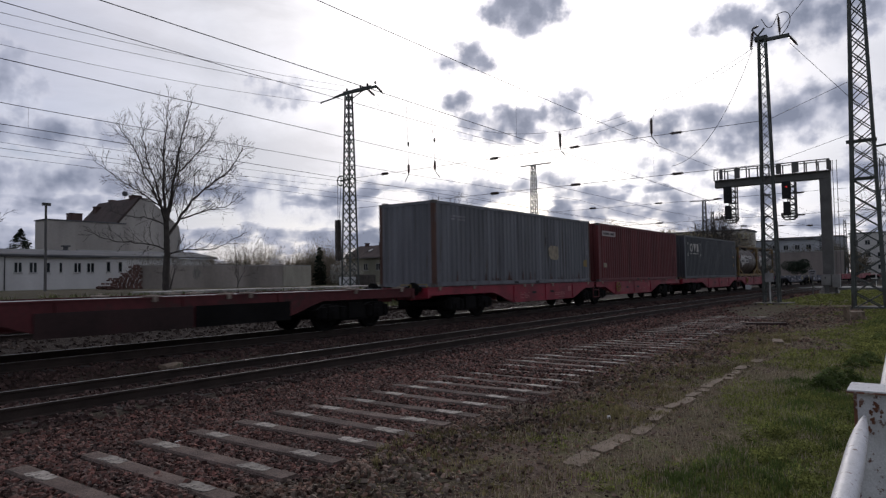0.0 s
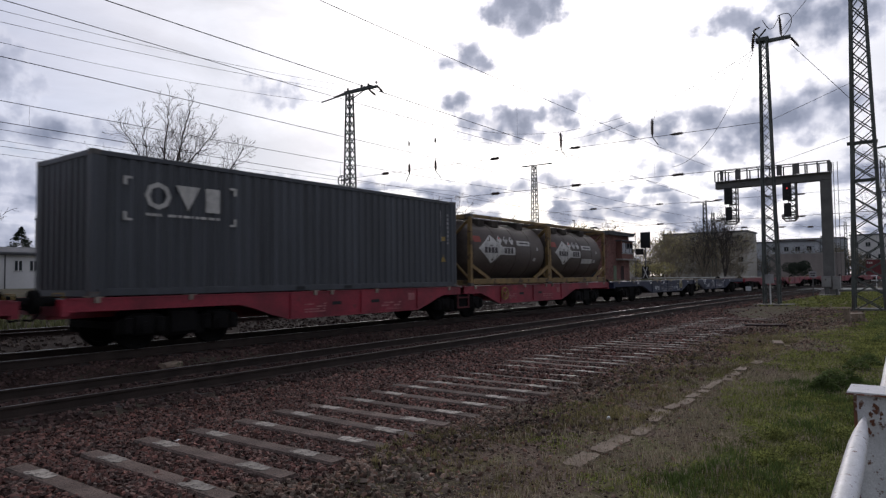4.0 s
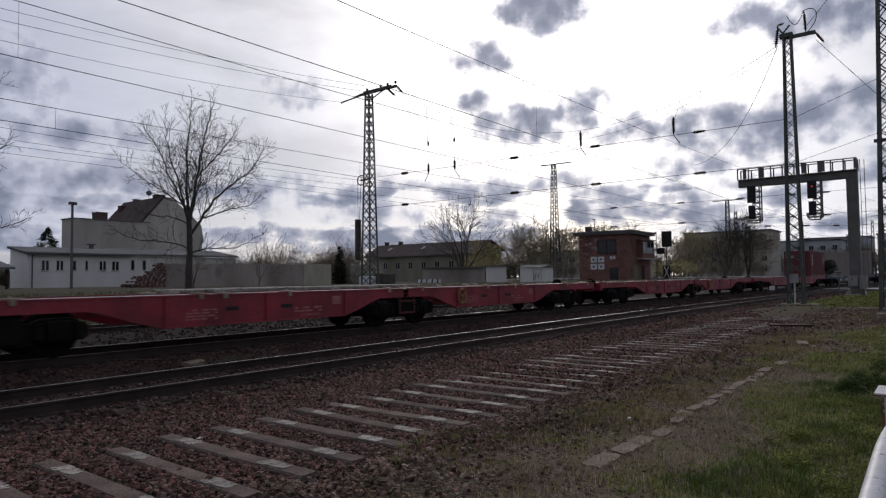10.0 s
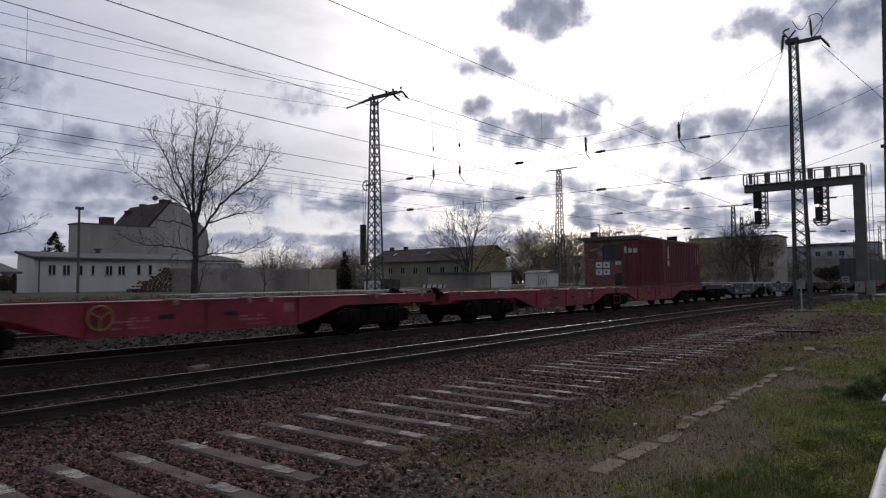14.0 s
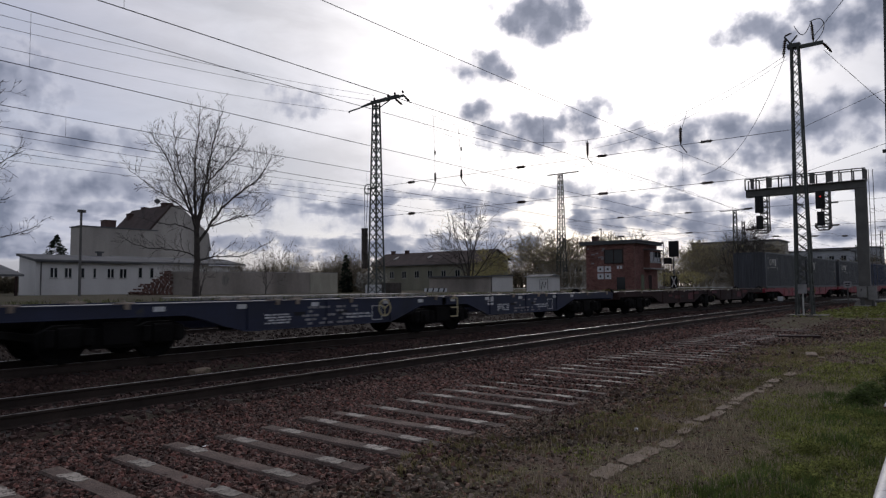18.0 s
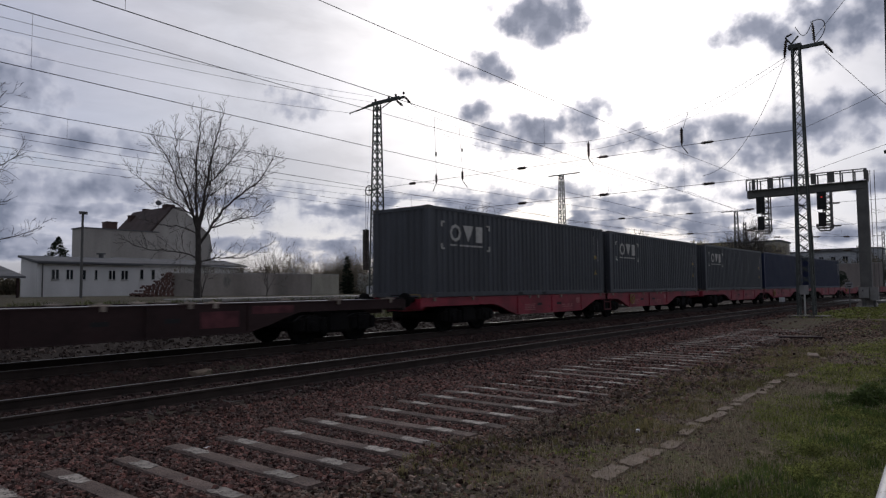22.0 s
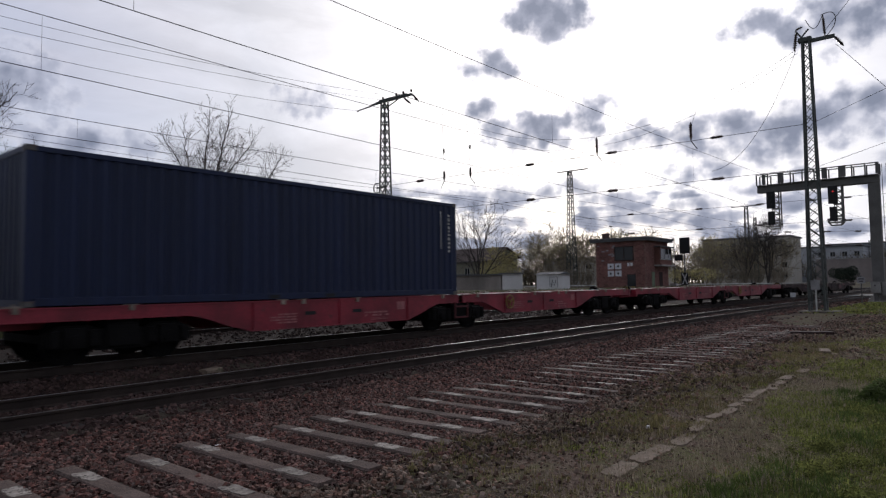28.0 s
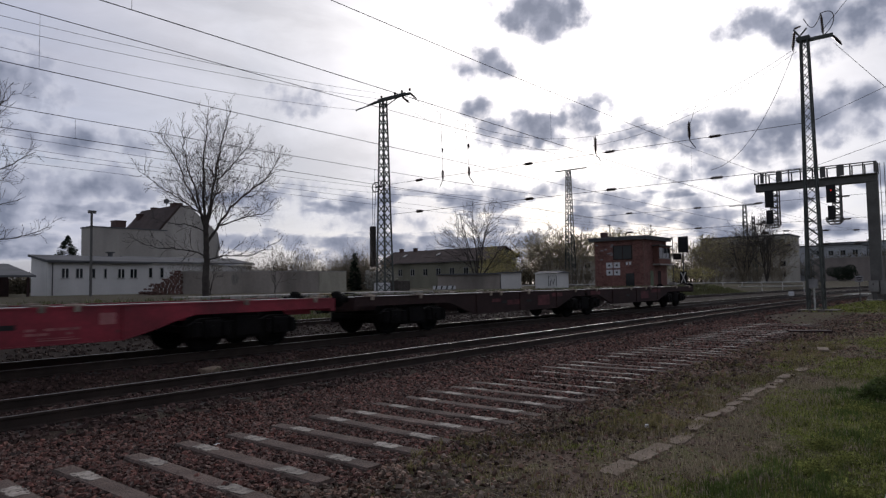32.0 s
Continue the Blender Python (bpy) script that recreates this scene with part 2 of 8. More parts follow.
RUST = (0.11, 0.05, 0.03)
MAT = dict(
    ballast=material("ballast", (0.105, 0.072, 0.060), 0.95, vary=0.3, scale=0.6, fine=0.5, bump=1.0, bump_scale=24),
    stone=material("ballast_stone", (0.128, 0.055, 0.043), 0.85, vary=0.25, scale=0.8, island=0.9, spec=0.18, tint=(0.090, 0.066, 0.056)),
    stone_dark=material("oily_ballast_stone", (0.060, 0.036, 0.031), 0.9, vary=0.25, scale=0.8, island=0.55, spec=0.2),
    earth=material("earth", (0.10, 0.078, 0.052), 0.95, vary=0.35, scale=0.5, fine=0.35, bump=0.8, bump_scale=12, spots=(0.06, 0.07, 0.03), spot_at=0.5),
    pebble=material("pebbles", (0.140, 0.078, 0.056), 0.9, vary=0.3, scale=0.8, island=0.85, spec=0.15, tint=(0.135, 0.110, 0.088)),
    stone_dusty=material("dusty_ballast_stone", (0.058, 0.044, 0.038), 0.95, vary=0.25, scale=0.8, island=0.45, spec=0.1),
    grass=material("grass", (0.176, 0.190, 0.058), 0.9, vary=0.4, scale=1.4, island=0.65, spec=0.15),
    grass_dull=material("dull_verge_grass", (0.18, 0.155, 0.074), 0.9, vary=0.4, scale=0.8, island=0.5, spec=0.15),
    dry=material("dry_grass", (0.27, 0.228, 0.165), 0.9, vary=0.2, scale=0.7, island=0.4),
    weed=material("weed", (0.085, 0.120, 0.034), 0.85, vary=0.25, scale=2, island=0.4, spec=0.2),
    concrete=material("concrete", (0.30, 0.28, 0.26), 0.9, vary=0.25, scale=1.2, bump=0.3, spots=(0.16, 0.15, 0.14), spot_at=0.6),
    sleeper_oily=material("oil_soaked_sleeper", (0.030, 0.022, 0.019), 0.9, vary=0.3, scale=2.5),
    sleeper=material("sleeper_concrete", (0.112, 0.080, 0.067), 0.9, vary=0.4, scale=2.5, fine=0.35, bump=0.8, bump_scale=60, per_object=0.25, spots=(0.075, 0.058, 0.048), spot_at=0.58, spec=0.25),
    seat=material("worn_rail_seat", (0.29, 0.255, 0.22), 0.85, vary=0.45, scale=9, per_object=0.25, spots=(0.085, 0.068, 0.058), spot_at=0.52),
    rail=material("rail_steel", (0.036, 0.025, 0.02), 0.75, metal=0.2, vary=0.3, scale=3),
    shine=material("polished_rail_head", (0.33, 0.325, 0.32), 0.40, metal=1.0, vary=0.05, scale=3),
    # darker, rougher head for the near track's near rail
    shine_dull=material("darker_rail_head", (0.20, 0.185, 0.175), 0.48, metal=0.9, vary=0.15, scale=3),
    mast=material("mast_paint", (0.068, 0.074, 0.068), 0.65, vary=0.3, scale=1.5, spots=RUST, spot_at=0.66),
    wire=material("copper_wire", (0.03, 0.03, 0.032), 0.6, metal=0.4, vary=0.1),
    insul=material("brown_insulator", (0.035, 0.02, 0.015), 0.3, vary=0.1),
    red=material("red_wagon_paint", (0.195, 0.012, 0.024), 0.55, spec=0.5, vary=0.42, scale=1.1, spots=(0.10, 0.022, 0.024), spot_at=0.61),
    dullred=material("faded_red_wagon_paint", (0.078, 0.016, 0.018), 0.7, spec=0.3, vary=0.35, scale=0.8, spots=(0.055, 0.021, 0.02), spot_at=0.55),
    blue=material("dark_blue_wagon_paint", (0.006, 0.010, 0.034), 0.55, spec=0.5, vary=0.3, scale=0.9, spots=(0.03, 0.028, 0.028), spot_at=0.62),
    brown=material("dirty_brown_wagon_paint", (0.030, 0.015, 0.014), 0.8, vary=0.4, scale=0.8, spots=(0.035, 0.014, 0.014), spot_at=0.62),
    # near-black for bogies, wheels, buffers and other underframe gear
    under=material("near_black_running_gear", (0.0075, 0.0068, 0.0066), 0.9, vary=0.4, scale=2, spec=0.12),
    deck=material("galvanised_deck", (0.25, 0.24, 0.24), 0.7, vary=0.3, scale=1.5),
    yellow=material("yellow_paint", (0.24, 0.16, 0.035), 0.6, spec=0.5, vary=0.25, scale=2, spots=(0.10, 0.07, 0.03), spot_at=0.6),
    mark=material("white_marking", (0.55, 0.55, 0.56), 0.6, vary=0.2, scale=5),
    cont_grey=material("grey_container_paint", (0.124, 0.126, 0.138), 0.6, spec=0.5, vary=0.34, scale=2.6, streak=(1, 1, 0.07), spots=(0.082, 0.066, 0.056), spot_at=0.62),
    cont_red=material("brown_red_container_paint", (0.112, 0.021, 0.023), 0.6, spec=0.4, vary=0.32, scale=2.6, streak=(1, 1, 0.07), spots=(0.07, 0.022, 0.018), spot_at=0.64),
    cont_green=material("slate_container_paint", (0.040, 0.043, 0.051), 0.5, spec=0.5, vary=0.32, scale=2.6, streak=(1, 1, 0.07), spots=(0.058, 0.054, 0.052), spot_at=0.66),
    cont_blue=material("navy_container_paint", (0.007, 0.014, 0.047), 0.5, spec=0.32, vary=0.22, scale=2.6, streak=(1, 1, 0.07)),
    steel=material("stained_tank_steel", (0.088, 0.069, 0.058), 0.55, spec=0.45, metal=0.4, vary=0.3, scale=0.8, streak=(0.4, 1, 1)),
    plaster=material("white_plaster", (0.60, 0.58, 0.56), 0.9, vary=0.12, scale=0.3, streak=(1, 1, 0.25), fine=0.03, spots=(0.60, 0.59, 0.58), spot_at=0.68),
    plaster_grey=material("grey_plaster", (0.55, 0.53, 0.51), 0.9, vary=0.15, scale=0.25, fine=0.04, streak=(1, 1, 0.25), spots=(0.36, 0.34, 0.32), spot_at=0.66),
    wall_grey=material("weathered_wall_render", (0.255, 0.222, 0.195), 0.95, vary=0.45, scale=0.3, fine=0.06, streak=(1, 1, 0.3), spots=(0.17, 0.16, 0.145), spot_at=0.6),
    brick=material("red_brick", (0.13, 0.062, 0.05), 0.9, vary=0.2, scale=1.0, per_object=0.25),
    chimney=material("sooty_chimney_brick", (0.090, 0.056, 0.050), 0.9, vary=0.25, scale=1.0),
    mortar=material("mortar", (0.24, 0.17, 0.14), 0.95, vary=0.15, scale=1.0),
    roof=material("dark_roof_tiles", (0.062, 0.043, 0.038), 0.85, vary=0.25, scale=0.8),
    felt=material("roofing_felt", (0.105, 0.105, 0.11), 0.9, vary=0.2, scale=0.5, fine=0.06),
    glass=material("dark_window_glass", (0.012, 0.014, 0.017), 0.08, vary=0.1),
    frame=material("painted_frame", (0.30, 0.30, 0.29), 0.6, vary=0.1),
    bark=material("bark", (0.056, 0.047, 0.042), 0.9, vary=0.3, scale=3),
    bud=material("spring_buds", (0.34, 0.30, 0.14), 0.8, vary=0.2, island=0.4),
    bush=material("budding_twigs", (0.12, 0.102, 0.072), 0.85, vary=0.3, island=0.5),
    pine=material("conifer_needles", (0.018, 0.028, 0.016), 0.85, vary=0.3, island=0.4),
    signal=material("signal_black", (0.012, 0.012, 0.013), 0.6, vary=0.1),
    gantry=material("galvanised_gantry_steel", (0.105, 0.10, 0.096), 0.6, vary=0.2, scale=1.0),
    footing=material("stained_footing_concrete", (0.135, 0.118, 0.10), 0.9, vary=0.3, scale=1.5, bump=0.3),
    gantry_pale=material("grey_cabinet_paint", (0.21, 0.20, 0.195), 0.6, vary=0.2, scale=1.5, spots=(0.13, 0.11, 0.10), spot_at=0.62),
    # asphalt lightened: glancing sky sheen on the road is put into its colour
    asphalt=material("asphalt", (0.13, 0.125, 0.12), 0.75, vary=0.2, scale=1.0),
    block=material("beige_facade", (0.42, 0.39, 0.34), 0.9, vary=0.1, scale=0.2, fine=0.03),
    orange=material("orange_plate", (0.24, 0.045, 0.03), 0.6, vary=0.1),
    rusty=material("rusty_steel", (0.16, 0.07, 0.045), 0.9, vary=0.4, scale=6, spots=(0.42, 0.38, 0.36), spot_at=0.55),
    blossom=material("pale_blossom", (0.30, 0.29, 0.26), 0.85, vary=0.2, island=0.4),
    grass_bank=material("bank_grass", (0.10, 0.105, 0.05), 0.85, vary=0.3, scale=0.3, island=0.4),
    kerb=material("sandy_stone", (0.205, 0.152, 0.112), 0.9, vary=0.35, scale=3, bump=0.6, spots=(0.10, 0.088, 0.055), spot_at=0.54),
    rail_white=material("chipped_white_paint", (0.52, 0.51, 0.52), 0.45, spec=0.5, vary=0.12, scale=9, spots=(0.13, 0.06, 0.042), spot_at=0.585),
)
for k in ("grass", "grass_dull", "dry", "weed", "grass_bank", "blossom"):
    leafy(MAT[k])
for k in ("bud", "bush"):
    leafy(MAT[k], 0.55)
# ---- mesh tools ----
class Shape:
    """Collects vertices and faces of one mesh."""
    def __init__(self):
        self.v, self.f = [], []

    def add(self, verts, faces):
        k = len(self.v)
        self.v += [tuple(p) for p in verts]
        self.f += [tuple(i + k for i in q) for q in faces]
        return self

    def box(self, x0, x1, y0, y1, z0, z1, c=0.0):
        if not c:
            p = [(x, y, z) for x in (x0, x1) for y in (y0, y1) for z in (z0, z1)]
            return self.add(p, [(0, 1, 3, 2), (4, 6, 7, 5), (0, 4, 5, 1), (2, 3, 7, 6), (0, 2, 6, 4), (1, 5, 7, 3)])
        # long edges along the longest side chamfered
        prof = [(y0 + c, z0), (y1 - c, z0), (y1, z0 + c), (y1, z1 - c), (y1 - c, z1), (y0 + c, z1), (y0, z1 - c), (y0, z0 + c)]
        d = (x1 - x0, y1 - y0, z1 - z0)
        if d[0] >= d[1] and d[0] >= d[2]:
            return self.prism([(x0, *q) for q in prof], (x1 - x0, 0, 0))
        if d[1] >= d[2]:
            prof = [(x0 + c, z0), (x1 - c, z0), (x1, z0 + c), (x1, z1 - c), (x1 - c, z1), (x0 + c, z1), (x0, z1 - c), (x0, z0 + c)]
            return self.prism([(q[0], y0, q[1]) for q in prof], (0, y1 - y0, 0))
        prof = [(x0 + c, y0), (x1 - c, y0), (x1, y0 + c), (x1, y1 - c), (x1 - c, y1), (x0 + c, y1), (x0, y1 - c), (x0, y0 + c)]
        return self.prism([(*q, z0) for q in prof], (0, 0, z1 - z0))

    def prism(self, poly, d):
        """A flat polygon of 3D points pushed along d."""
        n = len(poly)
        top = [(p[0] + d[0], p[1] + d[1], p[2] + d[2]) for p in poly]
        faces = [tuple(range(n)), tuple(range(2 * n - 1, n - 1, -1))] + [(i, i + n, (i + 1) % n + n, (i + 1) % n) for i in range(n)]
        return self.add(list(poly) + top, faces)

    def tube(self, a, b, r, n=8, r2=None, caps=True):
        a, b = Vector(a), Vector(b)
        r2 = r if r2 is None else r2
        w = (b - a)
        if w.length < 1e-6:
            return self
        w.normalize()
        u = w.orthogonal().normalized()
        s = w.cross(u)
        ring = [u * math.cos(2 * math.pi * i / n) + s * math.sin(2 * math.pi * i / n) for i in range(n)]
        p = [a + q * r for q in ring] + [b + q * r2 for q in ring]
        faces = [(i, (i + 1) % n, (i + 1) % n + n, i + n) for i in range(n)]
        if caps:
            faces += [tuple(range(n - 1, -1, -1)), tuple(range(n, 2 * n))]
        return self.add(p, faces)

    def path(self, pts, r, n=6):
        pts = [Vector(p) for p in pts]
        ring, faces = [], []
        u = None
        for i, p in enumerate(pts):
            w = (pts[min(i + 1, len(pts) - 1)] - pts[max(i - 1, 0)])
            w = w.normalized() if w.length > 1e-9 else Vector((0, 0, 1))
            u = w.orthogonal().normalized() if u is None else (u - w * u.dot(w)).normalized()
            s = w.cross(u)
            q = r[i] if isinstance(r, list) else r
            ring += [p + (u * math.cos(2 * math.pi * k / n) + s * math.sin(2 * math.pi * k / n)) * q for k in range(n)]
        for i in range(len(pts) - 1):
            faces += [(i * n + k, i * n + (k + 1) % n, (i + 1) * n + (k + 1) % n, (i + 1) * n + k) for k in range(n)]
        faces += [tuple(range(n - 1, -1, -1)), tuple(range((len(pts) - 1) * n, len(pts) * n))]
        return self.add(ring, faces)

    def ring(self, c, axis, r, thick, n=20, m=6):
        """A torus."""
        axis = Vector(axis).normalized()
        u = axis.orthogonal().normalized()
        s = axis.cross(u)
        p, f = [], []
        for i in range(n):
            d = u * math.cos(2 * math.pi * i / n) + s * math.sin(2 * math.pi * i / n)
            for j in range(m):
                a = 2 * math.pi * j / m
                p.append(Vector(c) + d * (r + thick * math.cos(a)) + axis * thick * math.sin(a))
                f.append((i * m + j, ((i + 1) % n) * m + j, ((i + 1) % n) * m + (j + 1) % m, i * m + (j + 1) % m))
        return self.add(p, f)

    def lathe(self, prof, a, axis, n=20):
        """Radius and height pairs turned round an axis through a."""
        axis = Vector(axis).normalized()
        u = axis.orthogonal().normalized()
        s = axis.cross(u)
        p, f = [], []
        for r, h in prof:
            for i in range(n):
                p.append(Vector(a) + axis * h + (u * math.cos(2 * math.pi * i / n) + s * math.sin(2 * math.pi * i / n)) * r)
        for k in range(len(prof) - 1):
            f += [(k * n + i, k * n + (i + 1) % n, (k + 1) * n + (i + 1) % n, (k + 1) * n + i) for i in range(n)]
        f += [tuple(range(n - 1, -1, -1)), tuple(range((len(prof) - 1) * n, len(prof) * n))]
        return self.add(p, f)

    def mesh(self, name, mat, smooth=False):
        me = bpy.data.meshes.new(name)
        me.from_pydata(self.v, [], self.f)
        me.materials.append(MAT[mat] if isinstance(mat, str) else mat)
        if smooth:
            me.polygons.foreach_set("use_smooth", [True] * len(me.polygons))
            me.set_sharp_from_angle(angle=radians(40))
        me.update()
        return me


def part(name, shape, mat, parent=None, label="", smooth=False, at=None):
    ob = new(name, shape if isinstance(shape, bpy.types.Mesh) else shape.mesh(name, mat, smooth))
    if parent is not None:
        ob.parent = parent
    if at is not None:
        ob.matrix_basis = at
    if label:
        tagged(ob, label)
    return ob


def thing(name, label, category, at=None, group="", kind=""):
    ob = new(name)
    ob.empty_display_size = 0.2
    if at is not None:
        ob.matrix_basis = at
    return tagged(ob, label, category, group, kind)


def polar(az, dist, z=0.0):
    return Vector((dist * math.cos(radians(az)), dist * math.sin(radians(az)), z))
# ---- ground and tracks ----
YN, ZN = 10.243, -0.324      # near track: centre line and rail top
YF, ZF = 14.018, -0.145         # far track
YS, ZS = 6.02, -0.563        # lifted track: centre line and sleeper tops


BEND_X, BEND_R = 18.0, 790.0  # the line runs straight to BEND_X, then curves gently away from the train's side


def bend(x):
    """How far the curved line has swung aside at x."""
    return max(0.0, min(x, 160.0) - BEND_X) ** 2 / (2 * BEND_R)


def on_line(y, s):
    """Place and turn (degrees) at the length s along a track that starts out at y."""
    if s <= BEND_X:
        return s, y, 0.0
    a = (s - BEND_X) / BEND_R
    r = BEND_R + y - YF
    return BEND_X + r * math.sin(a), YF - BEND_R + r * math.cos(a), -math.degrees(a)


def ground_z(x, y):
    y = y + bend(x)
    prof = [(-400, -0.62), (-1, -0.60), (2.3, -0.60), (2.7, -0.60), (4.4, -0.61), (7.9, -0.60), (8.5, -0.58), (8.9, -0.508), (11.55, -0.508), (12.0, -0.47), (12.5, -0.345), (15.5, -0.345), (16.4, -0.42), (18.0, -0.30), (18.6, -0.21), (21.4, -0.21), (22.5, -0.3), (26.0, 0.55), (30, 0.68), (5000, 0.72)]
    z = prof[-1][1]
    for (a, za), (b, zb) in zip(prof, prof[1:]):
        if a <= y <= b:
            z = za + (zb - za) * (y - a) / (b - a)
            break
    if abs(y) < 60 and -20 < x < 140:
        z += 0.035 * noise.noise((x * 0.5, y * 0.5, 3.0)) * (1 if y < 8 else 0.3)
    return z


def spread(lo, hi, a, b, step):
    """Lines from lo to hi, dense between a and b."""
    out, q, d = [], a, step
    while q <= b:
        out.append(q)
        q += step
    d = step
    while q < hi:
        d *= 1.35
        out.append(q)
        q += d
    out.append(hi)
    q, d = a, step
    while True:
        d *= 1.35
        q -= d
        if q <= lo:
            break
        out.append(q)
    out.append(lo)
    return sorted(out)


def ground_material():
    m = bpy.data.materials.new("railway_ground")
    m.use_nodes = True
    n, l = m.node_tree.nodes, m.node_tree.links
    b = n["Principled BSDF"]
    b.inputs["Roughness"].default_value = 0.95
    b.inputs["Specular IOR Level"].default_value = 0.08
    tc = n.new("ShaderNodeTexCoord")
    sep = n.new("ShaderNodeSeparateXYZ")
    l.new(tc.outputs["Object"], sep.inputs[0])

    def tex(scale, detail=5.0, rough=0.55):
        t = n.new("ShaderNodeTexNoise")
        t.inputs["Scale"].default_value, t.inputs["Detail"].default_value, t.inputs["Roughness"].default_value = scale, detail, rough
        l.new(tc.outputs["Object"], t.inputs["Vector"])
        return t.outputs["Fac"]

    def rng(sock, a, bb, c=0.0, d=1.0):
        r = n.new("ShaderNodeMapRange")
        r.interpolation_type = "SMOOTHSTEP"
        for k, val in zip(("From Min", "From Max", "To Min", "To Max"), (a, bb, c, d)):
            r.inputs[k].default_value = val
        l.new(sock, r.inputs["Value"])
        return r.outputs["Result"]

    def op(kind, a, c):
        k = n.new("ShaderNodeMath")
        k.operation = kind
        for i, s in enumerate((a, c)):
            if isinstance(s, (int, float)):
                k.inputs[i].default_value = s
            else:
                l.new(s, k.inputs[i])
        return k.outputs["Value"]

    def mix(f, a, c):
        k = n.new("ShaderNodeMix")
        k.data_type = "RGBA"
        l.new(f, k.inputs["Factor"])
        for nm, s in (("A", a), ("B", c)):
            if isinstance(s, tuple):
                k.inputs[nm].default_value = (*s, 1)
            else:
                l.new(s, k.inputs[nm])
        return k.outputs["Result"]

    past = op("MAXIMUM", op("SUBTRACT", op("MINIMUM", sep.outputs["X"], 160.0), BEND_X), 0.0)
    line_y = op("ADD", sep.outputs["Y"], op("MULTIPLY", op("MULTIPLY", past, past), 0.5 / BEND_R))
    wob = op("ADD", line_y, rng(tex(0.45), 0.3, 0.7, -0.8, 0.8))
    wob = op("ADD", wob, rng(tex(2.5), 0.3, 0.7, -0.3, 0.3))
    # very dark base: shade in the gaps between loose stones is painted in
    stone = mix(tex(14, 3), (0.013, 0.008, 0.007), (0.064, 0.040, 0.032))
    stone = mix(rng(tex(0.8), 0.4, 0.7), stone, (0.07, 0.06, 0.045))
    soil = mix(tex(9, 6, 0.7), (0.062, 0.044, 0.034), (0.205, 0.145, 0.112))
    green = mix(tex(6), (0.080, 0.078, 0.034), (0.18, 0.165, 0.078))
    soil = mix(rng(tex(1.1), 0.45, 0.62), soil, green)
    wox = op("ADD", sep.outputs["X"], rng(tex(0.3), 0.3, 0.7, -5.0, 5.0))
    worn = mix(rng(tex(1.3), 0.4, 0.62), mix(tex(9, 6, 0.7), (0.04, 0.028, 0.021), (0.105, 0.074, 0.056)), (0.075, 0.066, 0.036))
    yard = mix(rng(wox, 26.0, 34.0), stone, mix(rng(wox, 38.0, 50.0), worn, green))
    bed = mix(rng(wob, 7.6, 8.4), yard, stone)
    near = mix(rng(wob, 3.4, 4.6), mix(rng(wob, 1.6, 2.9), green, soil), bed)
    far_green = mix(rng(tex(0.25), 0.4, 0.6), (0.075, 0.078, 0.035), (0.085, 0.074, 0.046))
    near = mix(rng(line_y, 14.5, 15.2), near, mix(tex(12, 4), (0.022, 0.017, 0.014), (0.048, 0.037, 0.032)))
    col = mix(rng(wob, 19.0, 21.5), near, mix(rng(tex(0.5), 0.35, 0.6), (0.068, 0.057, 0.045), mix(rng(tex(7), 0.45, 0.6), far_green, (0.06, 0.05, 0.035))))
    l.new(col, b.inputs["Base Color"])
    bp = n.new("ShaderNodeBump")
    bp.inputs["Strength"].default_value = 0.9
    bp.inputs["Distance"].default_value = 0.05
    l.new(tex(16, 4, 0.7), bp.inputs["Height"])
    l.new(bp.outputs["Normal"], b.inputs["Normal"])
    return m


def build_ground():
    xs = spread(-3500, 3500, -6, 60, 0.6)
    ys = spread(-3500, 3500, -4, 26, 0.3)
    s = Shape()
    s.v = [(x, y, ground_z(x, y)) for x in xs for y in ys]
    k = len(ys)
    s.f = [(i * k + j, (i + 1) * k + j, (i + 1) * k + j + 1, i * k + j + 1) for i in range(len(xs) - 1) for j in range(k - 1)]
    ob = part("ground", s, ground_material(), smooth=True)
    tagged(ob, "stony railway ground with ballast, bare soil and patchy grass", "ground", kind="structure")


RAIL = [(-0.075, -0.172), (0.075, -0.172), (0.075, -0.160), (0.012, -0.142), (0.009, -0.045), (0.035, -0.032), (0.036, -0.006), (0.030, 0.0), (-0.030, 0.0), (-0.036, -0.006), (-0.035, -0.032), (-0.009, -0.045), (-0.012, -0.142), (-0.075, -0.160)]


STATIONS = [-80.0, 0.0, 10.0] + [18.0 + 4.0 * i for i in range(52)]


def swept(y, prof):
    """A rail profile swept along the line; a track's own y is the zero of the profile."""
    s, n = Shape(), len(prof)
    for q in STATIONS:
        for a, b in prof:
            px, py, _ = on_line(y + a, q)
            s.v.append((px, py - y, b))
    for i in range(len(STATIONS) - 1):
        s.f += [(i * n + k, i * n + (k + 1) % n, (i + 1) * n + (k + 1) % n, (i + 1) * n + k) for k in range(n)]
    s.f += [tuple(range(n - 1, -1, -1)), tuple(range((len(STATIONS) - 1) * n, len(STATIONS) * n))]
    return s


